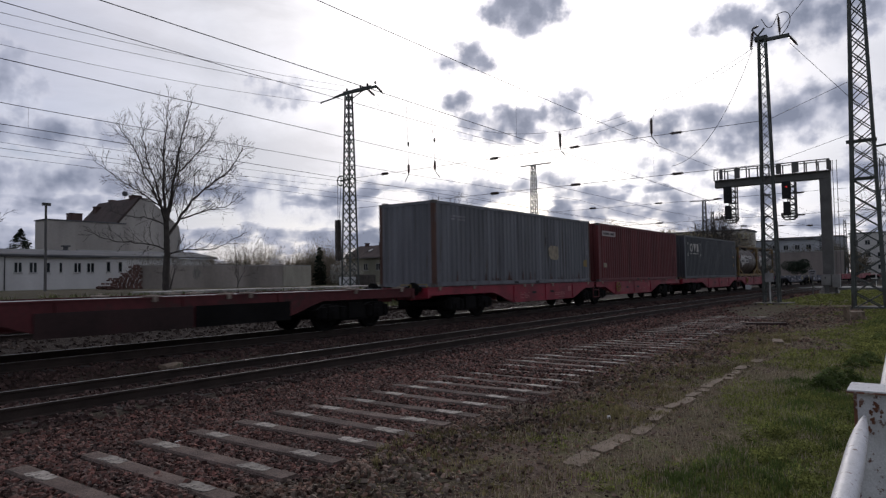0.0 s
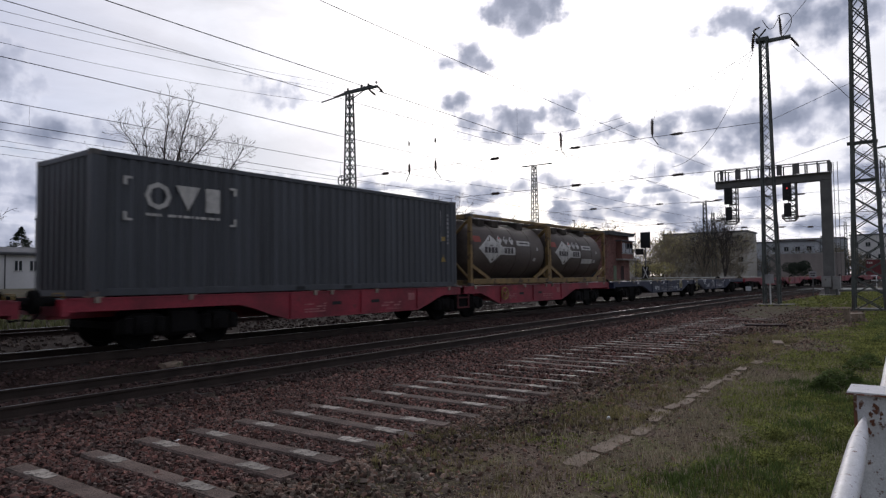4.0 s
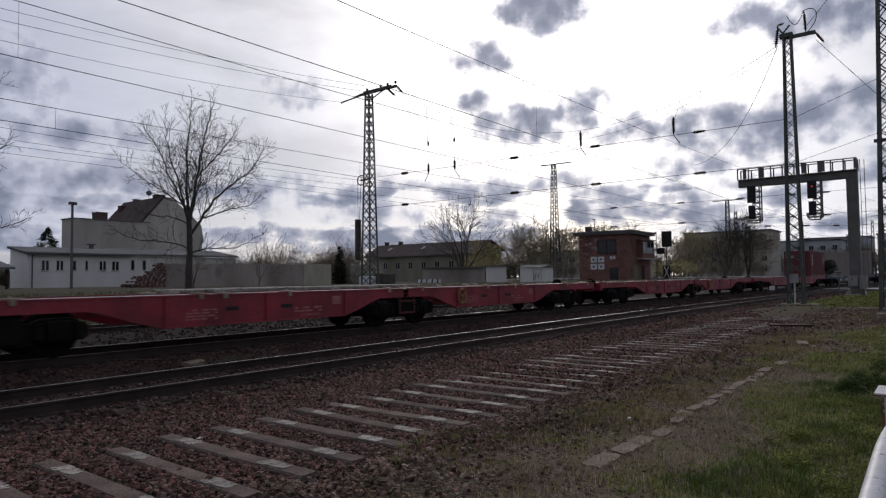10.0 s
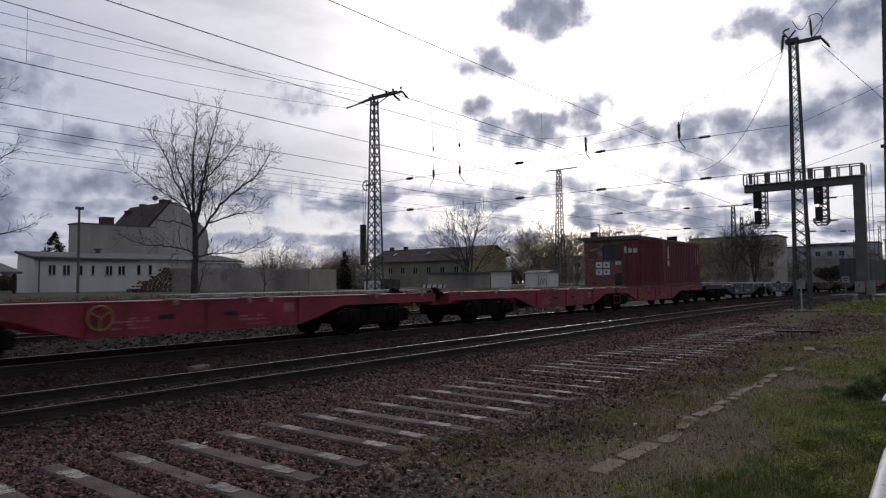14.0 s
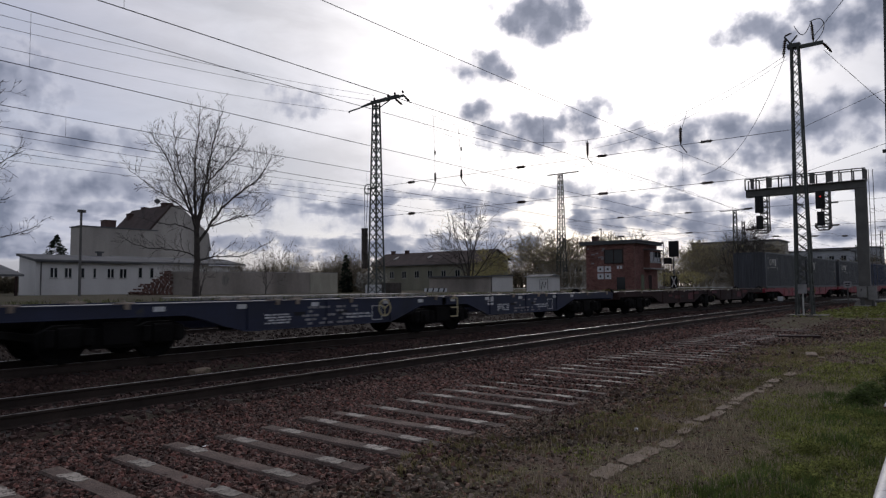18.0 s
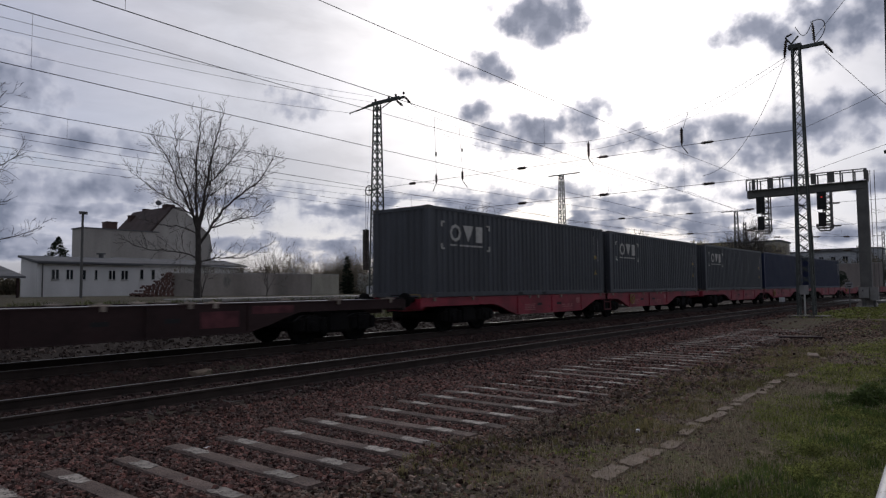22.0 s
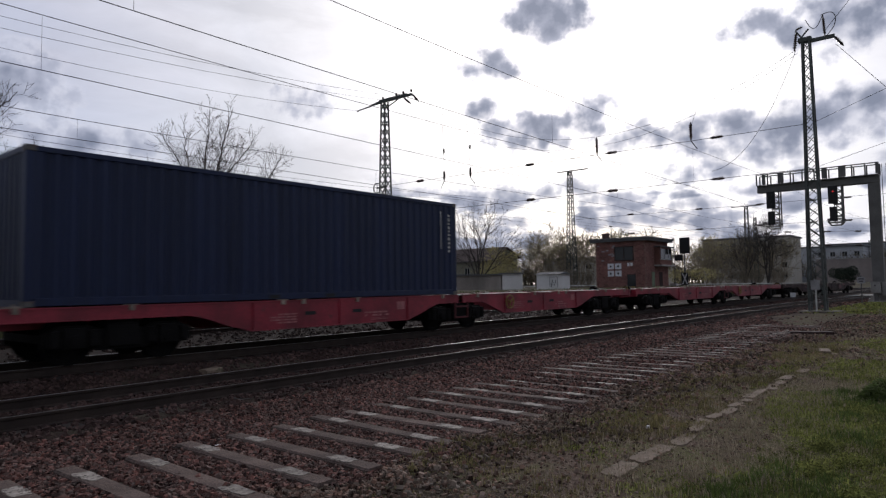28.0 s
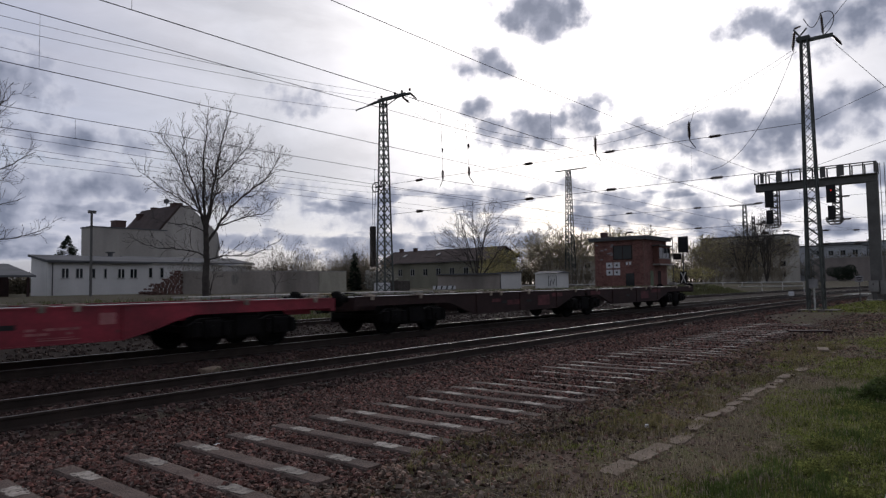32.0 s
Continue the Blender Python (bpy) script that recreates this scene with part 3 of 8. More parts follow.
def build_track(y, z, label, dull=False):
    track = thing("railway_track", label, "track", pose(0, y, z), group="railway tracks", kind="structure")
    for side in (-0.7525, 0.7525):
        r = part("rail", swept(y, [(side + a, b) for a, b in RAIL]), "rail", track)
        # heads lean inwards and are worn round at the gauge corner
        g = -1 if side > 0 else 1
        arc = [(side + 0.017 * q, 0.0012 + 0.0016 * (1 - q * q) - g * q * 0.0010 - (0.006 * (g * q - 0.7) if g * q > 0.7 else 0)) for q in (-1, -0.85, -0.7, -0.35, 0, 0.35, 0.7, 0.85, 1)]
        part("rail_head", swept(y, [(side - 0.017, -0.004)] + arc + [(side + 0.017, -0.004)]), "shine_dull" if dull and side < 0 else "shine", r, "polished running surface")
    return track


build_ground()
near_track = build_track(YN, ZN, "rusty steel rails with polished heads on ballast", True)
far_track = build_track(YF, ZF, "rusty steel rails with polished heads under the train")
# ---- sleepers ----
def sleeper_mesh(length, w, h, mat="sleeper"):
    s = Shape()
    a, c = length / 2, 0.02
    prof = [(-w / 2, -h), (w / 2, -h), (w / 2 - 0.01, -c), (w / 2 - 0.03, 0), (-w / 2 + 0.03, 0), (-w / 2 + 0.01, -c)]
    s.prism([(p, -a, q) for p, q in prof], (0, length, 0))
    return s.mesh("sleeper", mat)


SLEEPER = sleeper_mesh(2.56, 0.245, 0.2)
TRACK_SLEEPER = sleeper_mesh(2.5, 0.26, 0.2, "sleeper_oily")


def seat_mesh(seed):
    r = random.Random(seed)
    s = Shape()
    pts = []
    for i in range(28):
        a = 2 * math.pi * (i + 0.5) / 28
        ca, sa = math.cos(a), math.sin(a)
        m = max(abs(ca) / 0.092, abs(sa) / 0.21)
        k = (1 / m) * r.uniform(0.70, 1.02)
        pts.append((ca * k, sa * k, 0))
    s.prism(pts, (0, 0, 0.006))
    return s.mesh("rail_seat", "seat")


SEATS = [seat_mesh(i) for i in range(5)]


def build_lifted_track():
    r = random.Random(4)
    for i in range(-4, 41):
        x = 3.956 + 0.128 + 0.638 * i
        far = max(0, i - 22)
        t = part("railway_sleeper", SLEEPER, None, None, at=pose(x + r.uniform(-0.03, 0.03), YS + r.uniform(-0.05, 0.05), ZS + r.uniform(-0.012, 0.008) + 0.0002 * far, r.uniform(-0.5, 0.5), 0, r.uniform(-1.2, 1.2)))
        tagged(t, "weathered grey railway sleeper sunk in ballast, its rails removed", "sleeper", group="sleepers of the lifted track")
        for q in (-0.76, 0.76):
            part("rail_seat", SEATS[r.randrange(5)], None, t, "pale worn rail seat", at=pose(0, q, 0.001, rz=r.choice((0, 180))))


def build_track_sleepers(track, x0, x1):
    y0 = track.matrix_basis.translation.y
    r = random.Random(9)
    x = x0
    while x < x1:
        px, py, turn = on_line(y0, x)
        part("sleeper", TRACK_SLEEPER, None, track, at=pose(px, py - y0 + r.uniform(-0.02, 0.02), -0.176, rz=turn))
        x += 0.62


build_lifted_track()
build_track_sleepers(near_track, 0.5, 66)
build_track_sleepers(far_track, 0.5, 50)
build_track(20.0, -0.05, "rusty rails of a side track beyond the train")
# ---- the train ----
SHIFT = [(0, 0.0), (2, 18.91), (4, 38.07), (6, 57.19), (8, 76.5), (10, 95.66), (12, 114.83), (14, 134.07), (16, 153.5), (18, 173.22), (20, 193.36), (22, 214.0), (24, 235.2), (26, 256.97), (28, 279.26), (30, 301.92), (32, 324.73)]
BED = 0.953                  # height of the loading level; the rail lies at ZF
WHEEL = 0.46
moving = []                  # things of the train with their place at the start
wheelsets = [[], []]


def wheelset_mesh():
    s = Shape()
    s.tube((0, -1.0, 0), (0, 1.0, 0), 0.08, 12)
    for q in (-0.7525, 0.7525):
        w = 1 if q > 0 else -1
        s.lathe([(0.10, -0.09 * w), (0.13, -0.09 * w), (0.16, -0.02), (0.37, -0.03), (0.385, -0.065 * w), (WHEEL, -0.065 * w), (WHEEL + 0.004, 0.03 * w), (WHEEL + 0.03, 0.05 * w), (WHEEL + 0.02, 0.068 * w), (0.38, 0.068 * w), (0.37, 0.03), (0.16, 0.02), (0.10, 0.09 * w)][:: 1], (0, q, 0), (0, -1, 0), 28)
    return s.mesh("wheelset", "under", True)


def bogie_mesh():
    s = Shape()
    for q in (-1.0, 1.0):
        out = 1 if q > 0 else -1
        prof = [(-1.42, 0.36), (-1.42, 0.60), (-1.15, 0.74), (-0.62, 0.74), (-0.42, 0.66), (0.42, 0.66), (0.62, 0.74), (1.15, 0.74), (1.42, 0.60), (1.42, 0.36), (0.70, 0.40), (0.48, 0.26), (-0.48, 0.26), (-0.70, 0.40)]
        s.prism([(a, q - 0.06, b) for a, b in prof], (0, 0.12, 0))
        for k in (-0.9, 0.9):
            s.box(k - 0.20, k + 0.20, min(q, q + out * 0.15), max(q, q + out * 0.15), 0.30, 0.70, 0.03)
            # coil springs either side of the axle box
            for e in (-0.34, 0.34):
                s.tube((k + e, q + out * 0.08, 0.36), (k + e, q + out * 0.08, 0.66), 0.105, 10)
                s.box(k + e - 0.13, k + e + 0.13, q - 0.06, q + 0.06 + out * 0.10, 0.32, 0.37)
            s.tube((k, q + out * 0.15, WHEEL), (k, q + out * 0.20, WHEEL), 0.12, 12)
            s.tube((k, q + out * 0.20, WHEEL), (k, q + out * 0.215, WHEEL), 0.06, 8)
            # brake shoe and hanger behind the tread
            d = 1 if k > 0 else -1
            s.prism([(k - d * 0.50, q * 0.70, 0.24), (k - d * 0.58, q * 0.70, 0.24), (k - d * 0.62, q * 0.70, 0.80), (k - d * 0.54, q * 0.70, 0.80)], (0, out * 0.14, 0))
        s.box(-0.30, 0.30, min(q, q + out * 0.12), max(q, q + out * 0.12), 0.30, 0.76, 0.03)
    s.box(-0.32, 0.32, -1.05, 1.05, 0.42, 0.92, 0.04)
    for k in (-1.36, 1.36):
        s.box(k - 0.05, k + 0.05, -0.98, 0.98, 0.44, 0.58)
    for k in (-0.36, 0.36):
        s.box(k - 0.05, k + 0.05, -0.95, 0.95, 0.25, 0.36)
    s.tube((-1.3, -0.3, 0.5), (1.3, -0.3, 0.5), 0.05, 6)
    s.tube((-1.3, 0.3, 0.5), (1.3, 0.3, 0.5), 0.05, 6)
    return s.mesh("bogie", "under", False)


WHEELSET, BOGIE = wheelset_mesh(), bogie_mesh()


def sill_profile(x0, x1, flip):
    """Side of one platform from its coupling end to the middle bogie: shallow over the bogies, deep between them."""
    L = x1 - x0
    low, mid = BED - 0.665, BED - 0.24
    pts = [(0.45, BED), (L - 0.12, BED), (L - 0.12, mid), (L - 1.15, mid), (L - 1.5, mid - 0.10), (L - 1.95, mid - 0.26), (L - 2.5, low), (5.75, low), (5.15, mid - 0.27), (4.65, mid - 0.10), (4.25, mid), (0.45, mid)]
    return [((x1 - a) if flip else (x0 + a), z) for a, z in pts]


def bars(rows, x, z, y, width, height, seed, fill=0.8):
    """Unreadable lettering: rows of short raised bars on a side wall."""
    r = random.Random(seed)
    s = Shape()
    for k in range(rows):
        h = height / rows
        zz, a = z - h * (k + 0.5), x
        while a < x + width - 0.03:
            b = min(a + r.uniform(0.05, 0.22), x + width)
            if r.random() < fill:
                s.box(a, b, y - 0.004, y, zz - h * 0.28, zz + h * 0.28)
            a = b + r.uniform(0.02, 0.05)
    return s


def spigot_mesh():
    s = Shape()
    s.box(-0.16, 0.16, -0.06, 0.16, -0.02, 0.035, 0.01)
    s.box(-0.05, 0.05, -0.10, -0.05, -0.10, 0.02)
    s.tube((0, 0.06, 0.03), (0, 0.06, 0.075), 0.035, 8, 0.02)
    return s.mesh("container_spigot", "spigot")


MAT["cream"] = material("pale_cream_paint", (0.42, 0.36, 0.22), 0.6, vary=0.2, scale=4)
MAT["patch_red"] = material("wiped_red_paint", (0.095, 0.027, 0.031), 0.7, vary=0.45, scale=4)
MAT["spigot"] = material("worn_cast_steel", (0.26, 0.21, 0.17), 0.7, vary=0.3, scale=8, spots=(0.10, 0.06, 0.045), spot_at=0.6, per_object=0.3)
SPIGOT = spigot_mesh()


def handwheel_shape():
    s = Shape().ring((0, 0, 0), (0, 1, 0), 0.23, 0.022, 20, 6)
    for k in range(3):
        a = 2 * math.pi * k / 3 + 0.5
        s.tube((0, 0, 0), (0.23 * math.cos(a), 0, 0.23 * math.sin(a)), 0.018, 6)
    s.tube((0, 0.06, 0), (0, -0.03, 0), 0.03, 8)
    return s


def wagon(u, length, paint, label, style, loaded=()):
    w = thing("container_wagon", label, "wagon", pose(u, YF, 0), group="wagons of the train")
    half = length / 2
    r = random.Random(int(u * 10))
    for side, (x0, x1, flip) in enumerate(((0, half, False), (half, length, True))):
        prof = sill_profile(x0, x1, flip)
        xa, xb = min(a for a, b in prof), max(a for a, b in prof)
        deep = sorted((x1 - v) if flip else (x0 + v) for v in (5.75, half - 2.5))
        for q in (-1.19, 1.165):
            s = Shape().prism([(a, q, b) for a, b in prof], (0, 0.025, 0))
            sill = part("side_sill", s, paint, w)
            lo, hi = sorted((q - 0.02, q + (0.10 if q < 0 else -0.10)))
            g = Shape().box(xa, xb, lo, hi, BED - 0.03, BED + 0.004)
            for (a, b), (c, d) in zip(prof[2:], prof[3:]):
                g.prism([(a, lo, b), (c, lo, d), (c, lo, d - 0.02), (a, lo, b - 0.02)], (0, hi - lo, 0))
            part("flange", g, paint, sill)
            if q < 0:
                for k in (deep[0] + 0.02, sum(deep) / 2, deep[1] - 0.02):
                    part("stiffener", Shape().box(k - 0.01, k + 0.01, q - 0.035, q, BED - 0.645, BED - 0.03), paint, sill)
                # lightening holes as flat black plates; their inner shade is only colour
                for k in (0.32, 0.62):
                    hole = Shape()
                    c = deep[0] + (deep[1] - deep[0]) * k
                    hole.box(c - 0.17, c + 0.17, q - 0.003, q + 0.001, BED - 0.38, BED - 0.29)
                    part("lightening_hole", hole, "signal", sill)
                y = q - 0.002
                pale = {"red": "mark_red", "worn": "mark_dim", "blue": "mark", "brown": "mark_dim"}[style]
                if style == "worn":
                    # brown and near-black plates darken the lower sill
                    mid = deep[0] + (deep[1] - deep[0]) * 0.55
                    for a, b, m in ((deep[0] - 0.35, mid - 0.03, "brown"), (mid + 0.03, deep[1] + 0.35, "under")):
                        part("equipment_panel", Shape().box(a, b, q - 0.045, q - 0.030, BED - 0.69, BED - 0.22, 0.004), m, sill, "dark equipment cover")
                elif style != "brown":
                    tagged(part("lettering", bars(4, deep[0] + 0.5, BED - 0.30, y, 0.75, 0.26, r.random()), pale, sill, "faded white lettering bars"), kind="stuff")
                    tagged(part("lettering", bars(2, deep[1] - 1.7, BED - 0.36, y, 0.9, 0.16, r.random()), pale, sill), kind="stuff")
                if style == "red":
                    ln = Shape().box(deep[1] - 1.5, deep[1] - 0.8, y - 0.004, y, BED - 0.60, BED - 0.585).box(deep[1] - 1.5, deep[1] - 0.9, y - 0.004, y, BED - 0.56, BED - 0.552)
                    tagged(part("lettering", ln, pale, sill), kind="stuff")
                    part("data_plate", Shape().box(deep[1] - 0.45, deep[1] - 0.15, y - 0.005, y, BED - 0.36, BED - 0.14), pale, sill)
                if style == "blue":
                    for k in (deep[0] - 2.2, deep[0] - 0.25, deep[0] + 1.9, deep[1] - 0.3, deep[1] + 1.2):
                        if xa < k < xb - 0.3:
                            part("reflector_plate", Shape().box(k, k + 0.24, y - 0.006, y, BED - 0.16, BED - 0.06), "mark", sill, "white reflector plate")
                    tagged(part("lettering", bars(5, deep[0] + 1.6, BED - 0.14, y, 1.9, 0.5, r.random(), 0.5), "mark_dim", sill), kind="stuff")
                    fr = Shape()
                    a, b, c, d = deep[1] - 0.75, deep[1] - 0.35, BED - 0.60, BED - 0.20
                    for e in ((a, b, c, c + 0.02), (a, b, d - 0.02, d), (a, a + 0.02, c, d), (b - 0.02, b, c, d)):
                        fr.box(e[0], e[1], y - 0.004, y, e[2], e[3])
                    part("marking_frame", fr, "mark", sill)
        c = Shape().box(xa, xb, -0.35, 0.35, BED - 0.42, BED - 0.06)
        for k in range(7):
            a = x0 + half * (0.08 + 0.14 * k)
            c.box(a - 0.07, a + 0.07, -1.165, 1.165, BED - 0.20, BED - 0.03)
        part("centre_beam", c, paint if style != "blue" else "under", w)
        part("air_tank", Shape().tube((x0 + half * 0.42, -0.6, BED - 0.52), (x0 + half * 0.42 + 0.9, -0.6, BED - 0.52), 0.14, 12), "under", w, "near-black air tank")
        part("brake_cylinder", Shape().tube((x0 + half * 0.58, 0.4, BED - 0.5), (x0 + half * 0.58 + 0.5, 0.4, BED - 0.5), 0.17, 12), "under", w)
        part("walkway_grating", Shape().box(xa + 0.1, xb - 0.1, -0.55, 0.55, BED - 0.05, BED - 0.015), "deck", w)
        for k in (1.0, 3.0, 6.6, 7.2, 9.0, 12.6):
            a = (x1 - k) if flip else (x0 + k)
            for q in (-1.13, 1.13):
                part("container_spigot", SPIGOT, None, w, at=pose(a, q, BED + 0.002 if style != "loaded" else BED, rz=0 if q < 0 else 180))
    for x in (2.9, half, length - 2.9):
        b = part("bogie", BOGIE, None, w, at=pose(x, 0, ZF))
        for i, k in enumerate((-0.9, 0.9)):
            wheelsets[i].append(part("wheelset", WHEELSET, None, b, at=pose(k, 0, WHEEL)))
    if style == "blue":
        st = Shape()
        xm = half + 0.25
        for e in ((xm, xm + 0.03, 0.30, 0.92), ):
            st.box(e[0] + 0.32, e[1] + 0.32, -1.27, -1.24, e[2], e[3])
        for z in (0.32, 0.60, 0.90):
            st.box(xm, xm + 0.35, -1.27, -1.24, z - 0.02, z + 0.02)
        part("shunter_step", st, "cream", w, "pale cream step frame")
        part("handwheel", handwheel_shape(), "cream", w, "pale cream brake handwheel", smooth=True, at=pose(half - 2.8, -1.26, BED - 0.27))
        part("wagon_emblem", Shape().prism([(half + 2.40, -1.2, BED - 0.22), (half + 2.74, -1.2, BED - 0.22), (half + 2.74, -1.2, BED - 0.02), (half + 2.58, -1.2, BED - 0.08)], (0, 0.008, 0)), "mark", w, "pale sail-shaped mark")
        tagged(part("lettering", bars(1, half + 2.40, BED - 0.24, -1.194, 0.36, 0.12, 5, 1.0), "mark", w), kind="stuff")
    elif style == "red":
        st = Shape()
        for z in (0.24, 0.58):
            st.box(half - 0.32, half + 0.32, -1.24, -1.21, z - 0.025, z + 0.025)
        for k in (-0.32, 0.32):
            st.box(half + k - 0.025, half + k + 0.025, -1.24, -1.21, 0.215, 0.72)
        part("shunter_step", st, "dullred", w, "dull red step frame")
        part("handwheel", handwheel_shape(), "yellow", w, "yellow brake handwheel", smooth=True, at=pose(half + 2.75, -1.26, BED - 0.30))
    elif style == "brown":
        for a, z, wd, ht in ((6.7, -0.27, 0.5, 0.11), (7.6, -0.36, 0.8, 0.17), (9.65, -0.34, 0.85, 0.38), (10.7, -0.16, 0.8, 0.14), (13.95, -0.15, 0.9, 0.16), (19.25, -0.35, 0.95, 0.36), (20.55, -0.17, 1.2, 0.18)):
            part("cleaned_patch", Shape().box(a, a + wd, -1.1945, -1.19, BED + z - ht / 2, BED + z + ht / 2), "patch_red", w, "wiped red paint patch")
    for x, d in ((0.0, 1), (length, -1)):
        e = Shape().box(min(x + d * 0.35, x + d * 0.5), max(x + d * 0.35, x + d * 0.5), -1.2, 1.2, BED - 0.33, BED - 0.02)
        part("headstock", e, paint, w)
        for q in (-0.875, 0.875):
            bf = Shape().tube((x + d * 0.36, q, BED - 0.05), (x + d * 0.10, q, BED - 0.05), 0.09, 12)
            bf.tube((x + d * 0.06, q, BED - 0.05), (x + d * 0.01, q, BED - 0.05), 0.22, 16)
            part("buffer", bf, "under", w)
        part("coupling", Shape().path([(x + d * 0.36, 0, BED - 0.12), (x + d * 0.2, 0, BED - 0.20), (x + d * 0.01, 0, BED - 0.16)], 0.035, 6).box(x + d * 0.3 - 0.06, x + d * 0.3 + 0.06, -0.1, 0.1, BED - 0.25, BED - 0.1), "under", w)
        hose = [(x + d * 0.36, -0.35, BED - 0.2), (x + d * 0.2, -0.35, BED - 0.42), (x + d * 0.02, -0.33, BED - 0.40)]
        part("brake_hose", Shape().path(hose, 0.022, 6), "under", w)
        hb = Shape().path([(x + d * 0.42, -1.1, BED), (x + d * 0.42, -1.1, BED + 0.10), (x + d * 0.42, -0.7, BED + 0.10), (x + d * 0.42, -0.7, BED)], 0.016, 6)
        part("grab_rail", hb, "yellow" if style != "brown" else "under", w)
    moving.append((w, u, u, length))
    return w
# ---- loads ----
MAT["mark_red"] = material("faded_pink_marking", (0.31, 0.12, 0.12), 0.7, vary=0.3, scale=4)
MAT["mark_dim"] = material("dirty_white_marking", (0.24, 0.23, 0.24), 0.7, vary=0.35, scale=4)
MAT["tank_yellow"] = material("ochre_frame_paint", (0.19, 0.122, 0.05), 0.65, vary=0.35, scale=1.5, spots=(0.07, 0.045, 0.028), spot_at=0.55)
MAT["rust_post"] = material("rusting_corner_post", (0.085, 0.045, 0.035), 0.8, vary=0.35, scale=2, streak=(1, 1, 0.3), spots=(0.10, 0.10, 0.105), spot_at=0.6)
MAT["hazard_red"] = material("red_hazard_label", (0.45, 0.05, 0.05), 0.6, vary=0.1)


def host(u):
    """Start and length of the wagon that carries a load at u."""
    return next((a, n) for a, n, _, _ in WAGONS if a <= u < a + n)


def wave(length, pitch, depth, margin):
    """Points of a trapezoid corrugation along a wall."""
    pts, x = [(0.0, 0.0), (margin, 0.0)], margin
    n = int((length - 2 * margin) / pitch)
    p = (length - 2 * margin) / n
    for i in range(n):
        pts += [(x + p * 0.25, 0.0), (x + p * 0.42, depth), (x + p * 0.75, depth), (x + p * 0.92, 0.0)]
        x += p
    return pts + [(length - margin, 0.0), (length, 0.0)]


def corrugated(length, z0, z1, depth=0.046, pitch=0.278, margin=0.12):
    s = Shape()
    w = wave(length, pitch, depth, margin)
    s.v = [(x, d, z) for x, d in w for z in (z0, z1)] + [(x, d + 0.004, z) for x, d in w for z in (z0, z1)]
    n, k = len(w), 2 * len(w)
    s.f = [(2 * i, 2 * i + 2, 2 * i + 3, 2 * i + 1) for i in range(n - 1)] + [(k + 2 * i + 1, k + 2 * i + 3, k + 2 * i + 2, k + 2 * i) for i in range(n - 1)]
    s.f += [(2 * i + 1, 2 * i + 3, k + 2 * i + 3, k + 2 * i + 1) for i in range(n - 1)]
    return s


MAT["casting"] = material("scuffed_casting", (0.09, 0.085, 0.08), 0.7, vary=0.3, scale=6, spots=RUST, spot_at=0.55)
CASTING = Shape().box(-0.089, 0.089, -0.081, 0.081, -0.059, 0.059, 0.012).mesh("corner_casting", "casting")


def container(u, length, height, paint, label, marks):
    c = thing("shipping_container", label, "container", pose(u, YF, BED + 0.006), group="containers on the train")
    W = 1.219
    for q, turn in ((-W + 0.012, 0), (W - 0.012, 180)):
        side = part("side_wall", corrugated(length - 0.24, 0.16, height - 0.11), paint, c, at=pose(0.12 if turn == 0 else length - 0.12, q, 0, rz=turn))
    for x, turn in ((0.012, -90), (length - 0.012, 90)):
        q = W - 0.1 if turn == -90 else -W + 0.1
        part("end_wall", corrugated(2 * W - 0.2, 0.14, height - 0.12, 0.045, 0.25, 0.09), paint, c, at=pose(x, q, 0, rz=turn))
    part("roof", Shape().box(0.06, length - 0.06, -W + 0.05, W - 0.05, height - 0.05, height - 0.025), paint, c)
    part("floor", Shape().box(0.06, length - 0.06, -W + 0.05, W - 0.05, 0.05, 0.14), "under", c)
    for q in (-1, 1):
        y0, y1 = sorted((q * W, q * (W - 0.06)))
        part("top_rail", Shape().box(0.17, length - 0.17, y0, y1, height - 0.115, height - 0.012, 0.01), paint, c)
        part("bottom_rail", Shape().box(0.17, length - 0.17, y0, y1, 0.02, 0.17, 0.01), paint, c)
        for x in (0.0, length):
            a, b = sorted((x, x + (0.14 if x == 0 else -0.14)))
            yy = sorted((q * W, q * (W - 0.14)))
            part("corner_post", Shape().box(a, b, yy[0], yy[1], 0.115, height - 0.115, 0.012), "rust_post" if paint == "cont_grey" else paint, c)
            for z in (0.059, height - 0.059):
                part("corner_casting", CASTING, None, c, at=pose(x + (0.089 if x == 0 else -0.089), q * (W - 0.081), z))
    for x in (0.0, length):
        a, b = sorted((x, x + (0.08 if x == 0 else -0.08)))
        part("end_sill", Shape().box(a, b, -W + 0.17, W - 0.17, 0.02, 0.14), paint, c)
        part("end_header", Shape().box(a, b, -W + 0.17, W - 0.17, height - 0.12, height - 0.015), paint, c)
    # forklift pockets: black plates on the rail paint the shaded openings
    for fp in ((length / 2 - 1.0), (length / 2 + 0.7)):
        part("forklift_pocket", Shape().box(fp, fp + 0.3, -W - 0.002, -W + 0.02, 0.04, 0.13), "signal", c)
    marks(c, length, height, -W + 0.006)
    moving.append((c, u, *host(u)))
    return c


def poly_mark(c, pts, y, mat, label="", name="marking"):
    part(name, Shape().prism([(x, y - 0.012, z) for x, z in pts], (0, 0.005, 0)), mat, c, label)


